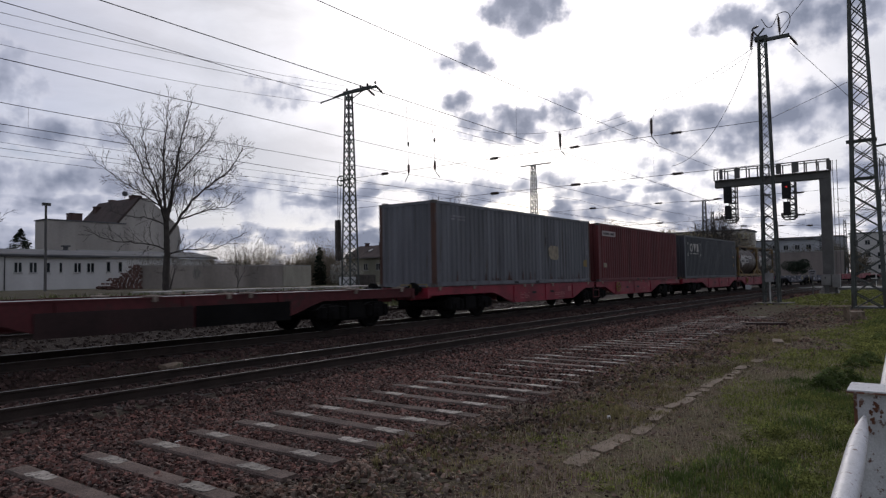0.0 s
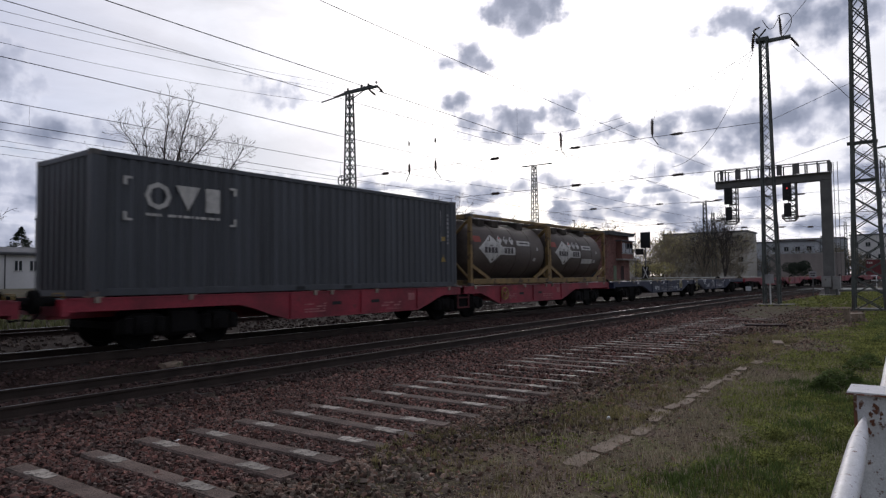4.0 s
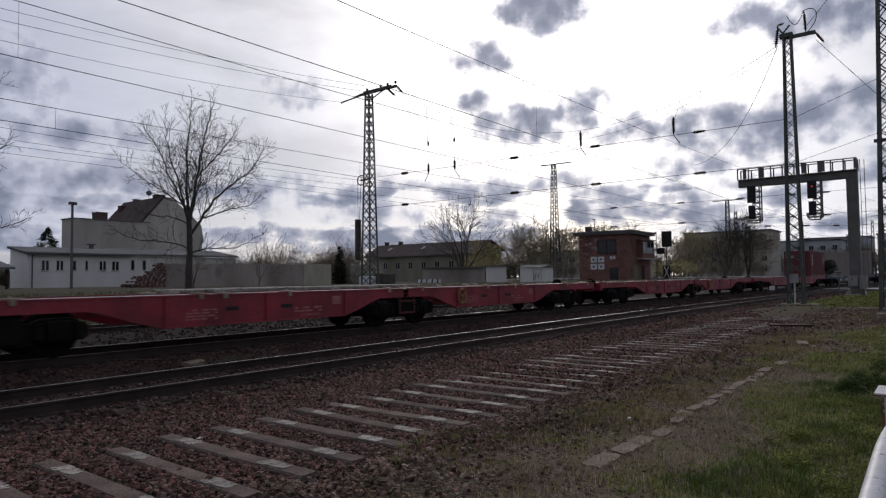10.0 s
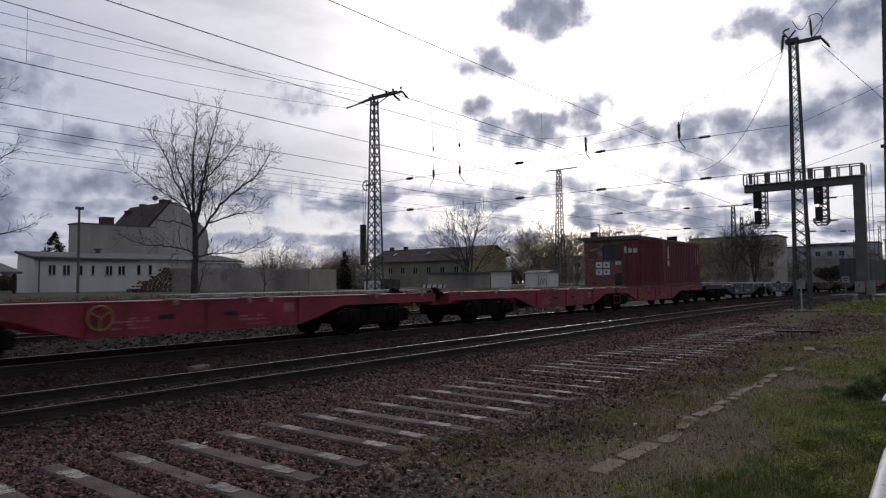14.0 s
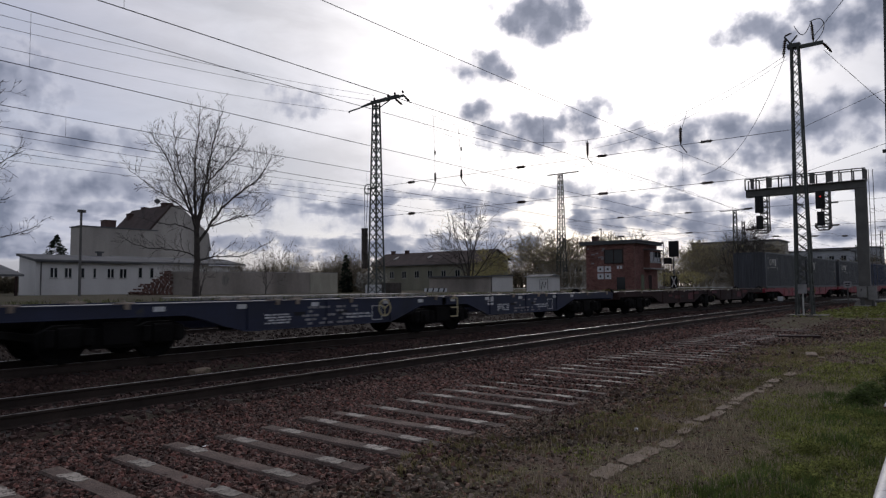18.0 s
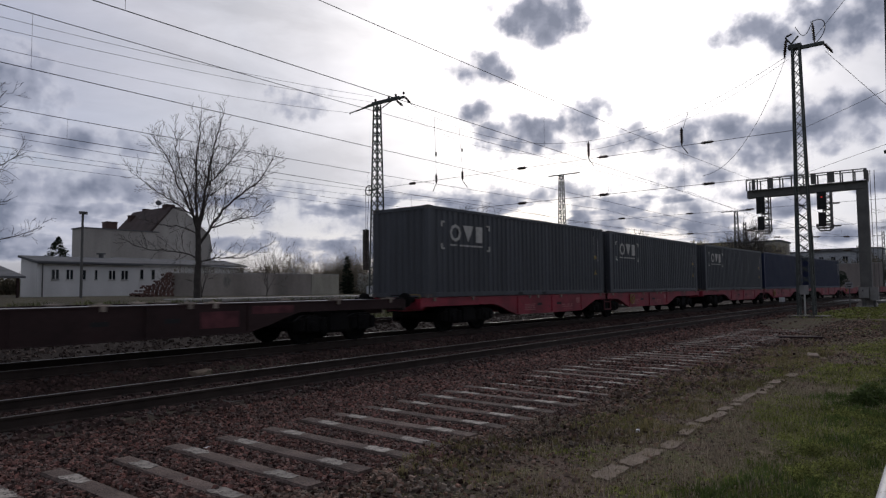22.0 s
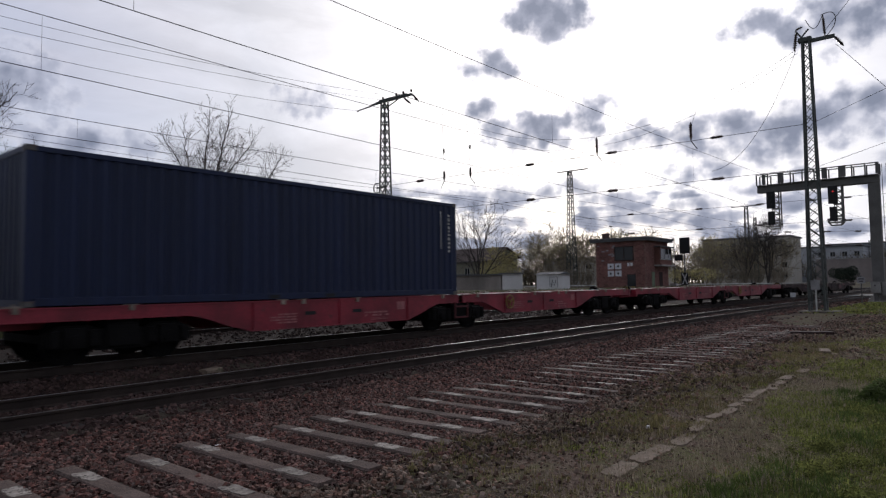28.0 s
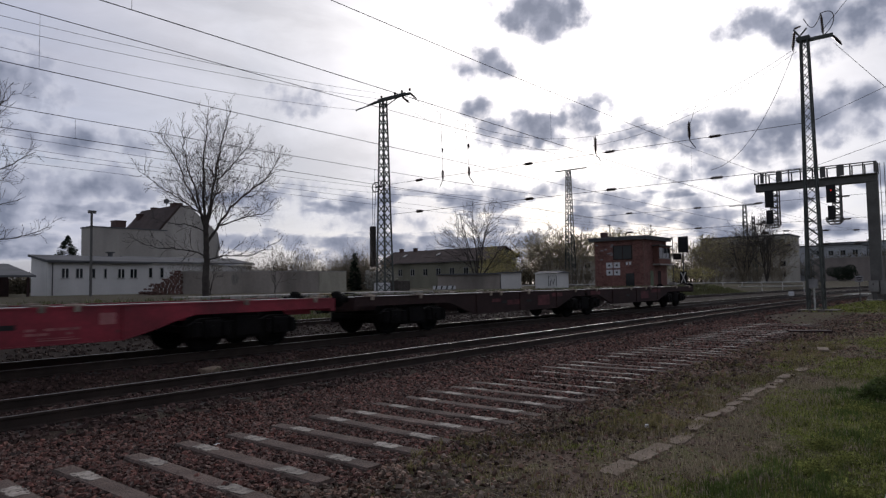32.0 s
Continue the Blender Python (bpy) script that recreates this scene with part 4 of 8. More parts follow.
def code_bars(c, length, height, y, mat, seed, x_off=0.55, top=0.45, drop=1.0):
    """Column of vertical number bars near the right-hand end, and the thin bar beside it."""
    r = random.Random(seed)
    s, z = Shape(), height - top
    while z > height - top - drop:
        h = r.uniform(0.05, 0.10)
        s.box(length - x_off, length - x_off + 0.09, y - 0.010, y - 0.005, z - h, z)
        z -= h + 0.05
    tagged(part("code_marking", s, mat, c, "worn white code bars"), kind="stuff")
    part("code_marking", Shape().box(length - x_off - 0.36, length - x_off - 0.33, y - 0.010, y - 0.005, height - top - drop * 0.95, height - top + 0.1), mat, c)


def marks_slate(c, L, h, y):
    m = "mark_pale"
    x, z = 0.75, h - 0.56
    # plain emblem: eight-sided ring, wedge and angle block in a square of corner brackets
    oc, n = (x + 0.62, z - 0.25), 8
    ring = Shape()
    for off in (-0.012, -0.007):
        for rr in (0.29, 0.19):
            ring.v += [(oc[0] + rr * math.cos(2 * math.pi * i / n), y + off, oc[1] + rr * math.sin(2 * math.pi * i / n)) for i in range(n)]
    for i in range(n):
        j = (i + 1) % n
        ring.f += [(i, j, n + j, n + i), (2 * n + i, 3 * n + i, 3 * n + j, 2 * n + j), (i, 2 * n + i, 2 * n + j, j), (n + i, n + j, 3 * n + j, 3 * n + i)]
    part("emblem", ring, m, c, "pale ring emblem")
    poly_mark(c, [(x + 1.02, z + 0.02), (x + 1.60, z + 0.02), (x + 1.31, z - 0.52)], y, m, "", "emblem")
    poly_mark(c, [(x + 1.74, z + 0.02), (x + 2.10, z + 0.02), (x + 2.10, z - 0.52), (x + 1.74, z - 0.52)], y, m, "", "emblem")
    tagged(part("marking", bars(1, x + 0.35, z - 0.60, y - 0.006, 1.75, 0.10, 3, 0.95), m, c), kind="stuff")
    for bx, d in ((x - 0.12, 1), (x + 2.55, -1)):
        for bz, e in ((z + 0.10, -1), (z - 0.80, 1)):
            a, b = sorted((bx, bx + d * 0.18))
            p, q = sorted((bx, bx + d * 0.07))
            s = Shape().box(a, b, y - 0.012, y - 0.007, min(bz, bz + e * 0.05), max(bz, bz + e * 0.05))
            s.box(p, q, y - 0.012, y - 0.007, min(bz, bz + e * 0.18), max(bz, bz + e * 0.18))
            part("corner_bracket", s, m, c)
    code_bars(c, L, h, y, "mark_dim", 5)
    poly_mark(c, [(L - 0.86, h - 1.22), (L - 0.66, h - 1.22), (L - 0.66, h - 1.36), (L - 0.86, h - 1.36)], y, "yellow", "worn yellow plate", "placard")
    poly_mark(c, [(L - 0.90, h - 2.06), (L - 0.64, h - 2.06), (L - 0.77, h - 1.84)], y, "yellow", "yellow warning triangle", "placard")


def marks_grey(c, L, h, y):
    tagged(part("marking", bars(2, 0.95, h - 0.42, y - 0.006, 0.85, 0.22, 1, 0.9), "mark_dim", c, "faded white lettering bars"), kind="stuff")
    poly_mark(c, [(7.95, 1.50), (8.2, 1.62), (8.85, 1.60), (8.9, 1.15), (8.75, 1.0), (8.2, 1.02), (8.0, 1.2)], y, "placard", "peeling yellowish placard", "placard")
    poly_mark(c, [(11.45, 1.02), (11.75, 1.06), (11.8, 0.72), (11.4, 0.74)], y, "yellow", "yellow warning plate", "placard")
    # thin upright black strip on the side wall
    poly_mark(c, [(7.72, 1.95), (7.77, 1.95), (7.77, 1.68), (7.72, 1.68)], y, "signal", "", "dent")
    code_bars(c, L, h, y, "mark_dim", 6, 0.45, 0.9, 0.7)
    rq = random.Random(88)
    for k in range(34):
        x, w2, z = rq.uniform(0.3, L - 0.4), rq.uniform(0.015, 0.06), 0.18 + rq.uniform(0.05, 0.5) * rq.random()
        poly_mark(c, [(x - w2, 0.175), (x + w2, 0.175), (x + w2 * 0.7, 0.18 + (z - 0.18) * 0.6), (x, z + 0.03), (x - w2 * 0.8, 0.18 + (z - 0.18) * 0.5)], y, "rust_post", "", "rust_run")


def marks_red40(c, L, h, y):
    poly_mark(c, [(0.45, h - 0.36), (2.15, h - 0.37), (2.15, h - 0.63), (0.45, h - 0.62)], y, "placard_pale", "pale rectangular company panel", "panel")
    tagged(part("marking", bars(1, 0.6, h - 0.40, y - 0.018, 1.4, 0.2, 11, 0.9), "letter", c), kind="stuff")
    poly_mark(c, [(0.55, 0.92), (0.95, 0.92), (0.95, 0.70), (0.55, 0.70)], y, "placard", "", "placard")
    code_bars(c, L, h, y, "mark_red", 7)


def marks_blue(c, L, h, y):
    code_bars(c, L, h, y, "mark_pale", 8, 0.42, 0.38, 1.15)


def marks_short(c, L, h, y):
    # plain stacked blocks of the company mark on the side and the end
    for i, (wd, ht) in enumerate(((0.20, 0.36), (0.27, 0.31), (0.31, 0.33))):
        z = h - 0.40 - 0.38 * i
        poly_mark(c, [(0.69 - wd / 2, z), (0.69 + wd / 2, z - 0.03), (0.69 + wd / 2, z - ht), (0.69 - wd / 2, z - ht + 0.03)], y, "mark_pale", "pale company mark block", "marking")
    for k, (ya, wd, ht) in enumerate(((0.98, 0.13, 0.36), (0.70, 0.20, 0.26), (0.40, 0.24, 0.26))):
        part("marking", Shape().box(-0.006, 0.004, ya - wd / 2, ya + wd / 2, h - 0.68, h - 0.68 + ht), "mark_pale", c)
    code_bars(c, L, h, y, "mark_pale", 9, 0.42, 0.42, 0.95)


MAT["mark_pale"] = material("off_white_marking", (0.44, 0.42, 0.39), 0.6, vary=0.2, scale=5)
MAT["placard"] = material("yellowed_placard", (0.26, 0.22, 0.16), 0.7, vary=0.35, scale=6)
MAT["placard_pale"] = material("pale_panel", (0.42, 0.36, 0.35), 0.7, vary=0.2, scale=5)


def tank_patch(x0, x1, a0, a1, r, zc, n=8, m=4, diamond=False):
    """A thin plate bent on the near side of the tank; angles in degrees up from the horizontal."""
    s = Shape()
    xs, as_ = [x0 + (x1 - x0) * i / n for i in range(n + 1)], [a0 + (a1 - a0) * j / n for j in range(n + 1)]
    def at(x, a):
        return (x, -(r + 0.006) * math.cos(radians(a)), zc + (r + 0.006) * math.sin(radians(a)))
    if diamond:
        am = (a0 + a1) / 2
        pts = []
        for i in range(n + 1):
            f = i / n
            k = 1 - abs(2 * f - 1)
            row = [at(x0 + (x1 - x0) * f, am + (a1 - a0) / 2 * k * (2 * j / m - 1)) for j in range(m + 1)]
            pts.append(row)
    else:
        pts = [[at(x, a0 + (a1 - a0) * j / m) for j in range(m + 1)] for x in xs]
    s.v = [p for row in pts for p in row]
    s.f = [(i * (m + 1) + j, (i + 1) * (m + 1) + j, (i + 1) * (m + 1) + j + 1, i * (m + 1) + j + 1) for i in range(n) for j in range(m)]
    return s


def tank_container(u, label, second):
    c = thing("tank_container", label, "tank container", pose(u, YF, BED + 0.006), group="tank containers")
    L, H, W, r, zc = 6.058, 2.591, 1.219, 1.16, 1.31
    tank = part("tank", Shape().lathe([(0.02, 0.06), (0.45, 0.075), (0.8, 0.12), (1.0, 0.19), (1.1, 0.29), (r, 0.42), (r, L - 0.42), (1.1, L - 0.29), (1.0, L - 0.19), (0.8, L - 0.12), (0.45, L - 0.075), (0.02, L - 0.06)], (0, 0, zc), (1, 0, 0), 40), "steel", c, "stained dull steel tank", smooth=True)
    for x in (1.9, 3.3, 4.5):
        part("band", Shape().ring((x, 0, zc), (1, 0, 0), r, 0.012, 40, 4), "steel", tank)
    for q in (-1, 1):
        for x in (0.07, L - 0.07):
            part("corner_post", Shape().box(x - 0.07, x + 0.07, q * (W - 0.07) - 0.07, q * (W - 0.07) + 0.07, 0.11, H - 0.11, 0.01), "tank_yellow", c)
            for z in (0.059, H - 0.059):
                part("corner_casting", CASTING, None, c, at=pose(0.089 if x < 1 else L - 0.089, q * (W - 0.081), z))
            d = 1 if x < 1 else -1
            part("gusset", Shape().prism([(x + d * 0.06, q * (W - 0.06) - 0.04, 0.66), (x + d * 0.06, q * (W - 0.06) - 0.04, 0.80), (x + d * 1.25, q * (W - 0.06) - 0.04, 0.30), (x + d * 1.25, q * (W - 0.06) - 0.04, 0.16)], (0, 0.08, 0)), "tank_yellow", c)
        y0, y1 = sorted((q * W, q * (W - 0.10)))
        part("bottom_rail", Shape().box(0.17, L - 0.17, y0, y1, 0.06, 0.26, 0.012), "tank_yellow", c)
        part("top_rail", Shape().box(0.17, L - 0.17, y0, y1, H - 0.14, H - 0.02, 0.012), "tank_yellow", c)
    for x in (0.07, L - 0.07):
        for z in (0.13, H - 0.10):
            part("end_beam", Shape().box(x - 0.06, x + 0.06, -W + 0.17, W - 0.17, z - 0.08, z + 0.08, 0.01), "tank_yellow", c)
        for q in (-1, 1):
            part("corner_brace", Shape().tube((x, q * (W - 0.1), H - 0.2), (x, q * (W - 0.75), H - 0.75), 0.05, 6), "tank_yellow", c)
            part("corner_brace", Shape().tube((x, q * (W - 0.1), 0.25), (x, q * (W - 0.75), 0.85), 0.05, 6), "tank_yellow", c)
    for y in (-0.55, -0.35, -0.15, 0.15, 0.35, 0.55):
        part("walkway_plank", Shape().box(0.25, L - 0.25, y - 0.07, y + 0.07, H - 0.09, H - 0.06), "weights", c)
    for x in (1.2, 2.2, 4.1):
        part("valve_box", Shape().box(x, x + 0.45, -0.75, -0.3, zc + 0.93, H - 0.10, 0.03), "weights", c, "dark valve housing on the tank top")
    part("manhole", Shape().tube((2.9, 0, zc + r - 0.05), (2.9, 0, H - 0.14), 0.28, 16), "steel", c)
    def plate(name, shape, mat, label=""):
        part(name, shape, mat, tank, label)
    plate("emblem", tank_patch(0.62, 2.5, -24, 30, r, zc, 12, 4, True), "mark_pale", "large pale diamond emblem")
    plate("panel", tank_patch(1.75, 3.25, -7, 8, r + 0.004, zc), "mark_pale", "pale panel with bars of lettering")
    for k in range(9):
        if k in (4, 5):
            continue
        plate("lettering", tank_patch(1.02 + 0.235 * k, 1.20 + 0.235 * k, -4.5, 6.0, r + 0.008, zc, 2, 2), "letter")
    for k in range(3):
        a = 1.98 + 0.44 * k
        plate("hazard_label", tank_patch(a, a + 0.38, 12, 30, r, zc, 4, 2, True), "mark_pale", "white diamond hazard label")
        plate("hazard_sign", tank_patch(a + 0.11, a + 0.27, 21, 27, r + 0.005, zc, 4, 2, True), "hazard_red" if k == 0 else "letter")
    plate("orange_plate", tank_patch(0.35, 0.85, 14, 26, r, zc), "orange", "orange warning plate")
    plate("panel", tank_patch(3.45, 4.5, 12, 22, r, zc), "mark_pale")
    plate("lettering", tank_patch(3.6, 4.35, 15.5, 18.5, r + 0.004, zc, 3, 2), "letter")
    plate("hazard_label", tank_patch(5.0, 5.14, 4, 10, r, zc, 2, 2), "mark_pale")
    plate("hazard_label", tank_patch(4.75, 4.95, -18, -11, r, zc, 2, 2), "mark_pale")
    if second:
        plate("panel", tank_patch(3.4, 4.6, -20, -9, r, zc), "mark_pale", "blank pale panel")
    moving.append((c, u, *host(u)))


MAT["weights"] = material("tarred_weights", (0.065, 0.055, 0.048), 0.85, vary=0.3, scale=3)
MAT["letter"] = material("dark_lettering", (0.06, 0.05, 0.052), 0.6, vary=0.2)

WAGONS = [(-10.5, 26.9, "dullred", "worn"), (16.4, 26.9, "red", "red"), (43.3, 26.8, "red", "red"), (70.1, 26.9, "blue", "blue"), (97.0, 26.7, "red", "red"), (123.7, 26.6, "red", "red"), (150.3, 26.1, "red", "red"),
          (176.4, 26.1, "blue", "blue"), (202.5, 26.2, "brown", "brown"), (228.7, 26.5, "red", "red"), (255.2, 27.1, "red", "red"), (282.3, 27.0, "red", "red"), (309.3, 27.1, "red", "red"), (336.4, 27.1, "brown", "brown")]
WORDS = dict(worn="faded red articulated container wagon, empty, with dark lower panels", red="bright red articulated container wagon on steel bogies", blue="dark blue articulated container wagon with white markings, empty", brown="dirty brown articulated container wagon, empty")
for u, n, paint, style in WAGONS:
    wagon(u, n, paint, WORDS[style], style)

SLATE = "slate grey corrugated container with a pale emblem, on a red wagon"
NAVY = "navy blue corrugated container with white code bars, on a red wagon"
for u, n, h, p, label, marks in [
        (17.1, 12.192, 2.896, "cont_grey", "weathered blue-grey corrugated container with rust streaks, on a red wagon", marks_grey),
        (30.3, 12.192, 2.896, "cont_red", "brownish red corrugated container with a pale panel, on a red wagon", marks_red40),
        (44.15, 12.192, 2.896, "cont_green", SLATE, marks_slate), (169.55, 6.058, 2.591, "cont_red", "short brownish red container with pale block marks, on a red wagon", marks_short),
        (229.4, 12.192, 2.896, "cont_green", SLATE, marks_slate), (242.35, 12.192, 2.896, "cont_green", SLATE, marks_slate), (256.1, 12.192, 2.896, "cont_green", SLATE, marks_slate),
        (269.0, 12.192, 2.896, "cont_blue", NAVY, marks_blue), (283.4, 12.192, 2.896, "cont_blue", NAVY, marks_blue)]:
    container(u, n, h, p, label, marks)
tank_container(57.2, "steel tank in an ochre yellow frame with a diamond emblem", False)
tank_container(63.28, "steel tank in an ochre yellow frame with a blank lower panel", True)
# ---- masts, gantry, wires ----
MAT["white_dirty0"] = material("pale_pipe_paint", (0.45, 0.44, 0.42), 0.6, vary=0.2, scale=2)
def lattice(base, top, z0, z1, n, leg=0.070, brace=0.033, name="lattice_shaft", parent=None, mat="mast", cross=True):
    """A tapering square lattice shaft; four angle legs and zigzag bracing."""
    s = Shape()

    def at(k, z):
        f = (z - z0) / (z1 - z0)
        h = (base + (top - base) * f) / 2
        return (((-h, -h), (h, -h), (h, h), (-h, h))[k % 4] + (z,))
    for k in range(4):
        s.tube(at(k, z0), at(k, z1), leg, 4)
    for i in range(n):
        za, zb = z0 + (z1 - z0) * i / n, z0 + (z1 - z0) * (i + 1) / n
        for k in range(4):
            if cross or (i + k) % 2:
                s.tube(at(k, za), at(k + 1, zb), brace, 4, caps=False)
            if cross or not (i + k) % 2:
                s.tube(at(k + 1, za), at(k, zb), brace, 4, caps=False)
    return part(name, s, mat, parent)


def insulator(parent, a, b, r=0.05):
    """A ribbed insulator between two points."""
    a, b = Vector(a), Vector(b)
    d = b - a
    n, L = 7, d.length
    prof = [(0.02, 0.0)]
    for i in range(n):
        h = L * (0.15 + 0.7 * i / n)
        prof += [(r * 0.55, h), (r, h + 0.03 * L), (r * 0.55, h + 0.06 * L)]
    prof.append((0.02, L))
    return part("insulator", Shape().lathe(prof, a, d, 8), "insul", parent, "dark ribbed insulator")


def mast(x, y, z, height, base, top, n, label, foot=0.9, turn=0, leg=0.072, brace=0.034):
    m = thing("catenary_mast", label, "mast", pose(x, y, z, rz=turn), group="catenary masts")
    lattice(base, top, 0.0, height, n, leg, brace, parent=m)
    f = foot / 2 + base / 2
    part("concrete_foot", Shape().box(-f, f, -f, f, -0.6, 0.06, 0.03), "footing", m)
    return m


MAST1, MAST2, MAST3, MAST4, MAST5 = (40.0, 38.9), (43.7, 7.17), (93.0, 49.4), (38.4, 1.94), (128.0, 32.0)
m1 = mast(*MAST1, 0.7, 16.5, 1.0, 0.42, 22, "tall lattice steel mast with a crossarm, pulley and tension weights")
part("crossarm", Shape().box(-0.12, 0.12, -3.2, 1.0, 16.5, 16.66).box(-0.09, 0.09, -2.6, 0.6, 16.66, 16.78).tube((0, 0.4, 16.55), (0, 3.4, 16.35), 0.06, 6).tube((0, -2.4, 16.75), (0, -0.3, 16.0), 0.05, 6), "mast", m1)
part("arm_brace", Shape().tube((0, 1.0, 16.6), (0, 1.8, 16.5), 0.08, 6), "mast", m1)
for k in (-3.1, -2.2, -1.4, 0.2):
    insulator(m1, (0, k, 16.78), (0, k, 17.05), 0.10)
insulator(m1, (0, -3.2, 16.6), (0.2, -3.75, 15.9), 0.11)
insulator(m1, (0, -2.2, 16.5), (0.2, -2.9, 15.85), 0.11)
insulator(m1, (0, 3.3, 16.35), (-0.4, 3.0, 16.1), 0.06)
part("pulley_wheel", Shape().ring((0, 0, 0), (0, 1, 0.2), 0.42, 0.05, 22, 6).tube((-0.4, 0, 0), (0.4, 0, 0), 0.03, 6).tube((0, 0, -0.4), (0, 0, 0.4), 0.03, 6), "mast", m1, at=pose(0, 1.0, 9.1))
part("pulley_bracket", Shape().box(-0.08, 0.08, 0.2, 1.0, 9.03, 9.17), "mast", m1)
for k in range(22):
    part("tension_weight", Shape().box(-0.2, 0.2, 1.2, 1.6, 2.2 + 0.16 * k, 2.345 + 0.16 * k), "weights", m1)
part("weight_rope", Shape().tube((0, 1.4, 5.6), (0, 1.42, 9.1), 0.02, 5).tube((0, 1.25, 5.6), (0, 1.0, 9.0), 0.02, 5), "wire", m1)

m2 = mast(*MAST2, -0.6, 16.2, 0.82, 0.38, 26, "tall lattice steel mast on a concrete foot beside the track", 1.5, 0, 0.076, 0.028)
part("crossarm", Shape().box(-0.09, 0.09, -1.5, 0.25, 16.1, 16.3).box(-0.2, 0.2, -0.3, 0.4, 16.2, 16.45).tube((0, 0.1, 16.3), (0, 0.55, 17.0), 0.05, 6).tube((0, 0.45, 16.3), (0, -0.15, 16.95), 0.05, 6), "mast", m2)
insulator(m2, (0, -1.45, 16.2), (0.25, -1.9, 15.55), 0.12)
insulator(m2, (0, -1.0, 16.3), (0, -0.93, 17.6), 0.10)
insulator(m2, (0, 0.5, 16.95), (-0.2, 0.62, 15.65), 0.11)
insulator(m2, (0, 0.55, 17.05), (0, 0.15, 17.15), 0.09)
part("jumper_cable", Shape().path([(0.0, -0.93 - 0.75 * math.sin(math.pi * i / 12) + 0.1, 17.6 + 0.15 * math.sin(math.pi * i / 6) - 1.5 * (i / 12) ** 2) for i in range(13)], 0.025, 5), "wire", m2)
part("jumper_cable", Shape().path([(0, -0.9 + 0.9 * i / 8, 17.55 - 0.65 * math.sin(math.pi * i / 8)) for i in range(9)], 0.022, 5), "wire", m2)
part("switch_box", Shape().box(-0.62, -0.42, -0.2, 0.25, 1.3, 1.85, 0.02), "deck", m2, "grey metal switch box")
part("conduit", Shape().tube((-0.55, 0.0, 0.0), (-0.55, 0.0, 1.3), 0.045, 6), "white_dirty0", m2, "pale conduit pipe")
m3 = mast(*MAST3, 0.7, 18.6, 1.3, 0.55, 20, "lattice steel mast with a narrow crossarm")
part("crossarm", Shape().box(-0.1, 0.1, -3.2, 2.3, 18.5, 18.66), "mast", m3)
m4 = mast(*MAST4, -0.6, 21.0, 1.32, 0.36, 26, "heavy lattice steel mast on a concrete block", 0.3, 0, 0.10, 0.036)
for sx in (-1, 1):
    for sy in (-1, 1):
        part("leg_shoe", Shape().prism([(sx * 0.42, sy * 0.66, 0.05), (sx * 0.82, sy * 0.66, 0.05), (sx * 0.74, sy * 0.63, 0.75), (sx * 0.58, sy * 0.63, 0.75)], (0, sy * 0.06, 0)), "weights", m4, "dark bolted leg shoe")
part("footing_plate", Shape().prism([(-0.75, -0.75, 0.06), (0.75, -0.75, 0.06), (0.75, 0.75, 0.06), (-0.75, 0.75, 0.06)], (0, 0, 0.05)), "mast", m4)
part("bracket_arm", Shape().tube((0, -0.4, 8.0), (0, -2.6, 8.25), 0.05, 6), "mast", m4)
part("bracket", Shape().box(-0.1, 0.1, -0.6, 0.7, 8.3, 8.45), "mast", m4)
part("bracket", Shape().box(-0.1, 0.1, -0.5, 0.6, 6.4, 6.55), "mast", m4)
insulator(m4, (0, -1.0, 8.1), (0.0, -1.6, 7.4), 0.08)
insulator(m4, (0, -2.4, 8.3), (0.0, -2.4, 9.0), 0.08)
m5 = mast(*MAST5, 0.7, 14.4, 1.0, 0.5, 16, "distant lattice steel mast with a crossarm")
part("crossarm", Shape().box(-0.1, 0.1, -2.6, 2.6, 14.3, 14.45), "mast", m5)
m6 = mast(131.0, 31.3, 0.7, 12.5, 0.7, 0.4, 14, "distant thin lattice steel mast with short brackets")
for z in (9.0, 11.0):
    part("bracket_arm", Shape().box(-0.05, 0.05, -2.4, 0, z, z + 0.1).box(-0.2, 0.2, -2.4, -1.5, z + 0.1, z + 0.4), "mast", m6)
for x, y, h in ((168.0, 26.0, 13.0), (175.0, 13.0, 13.0), (215.0, 22.0, 12.0), (150.0, 9.6, 13.0), (96.2, 3.0, 15.0)):
    far = mast(x, y, 0.2, h, 0.8, 0.4, 12, "far catenary mast of lattice steel")
    part("crossarm", Shape().box(-0.08, 0.08, -1.8, 1.8, h - 1.0, h - 0.9).box(-0.08, 0.08, -2.4, 1.0, h - 4.0, h - 3.9), "mast", far)


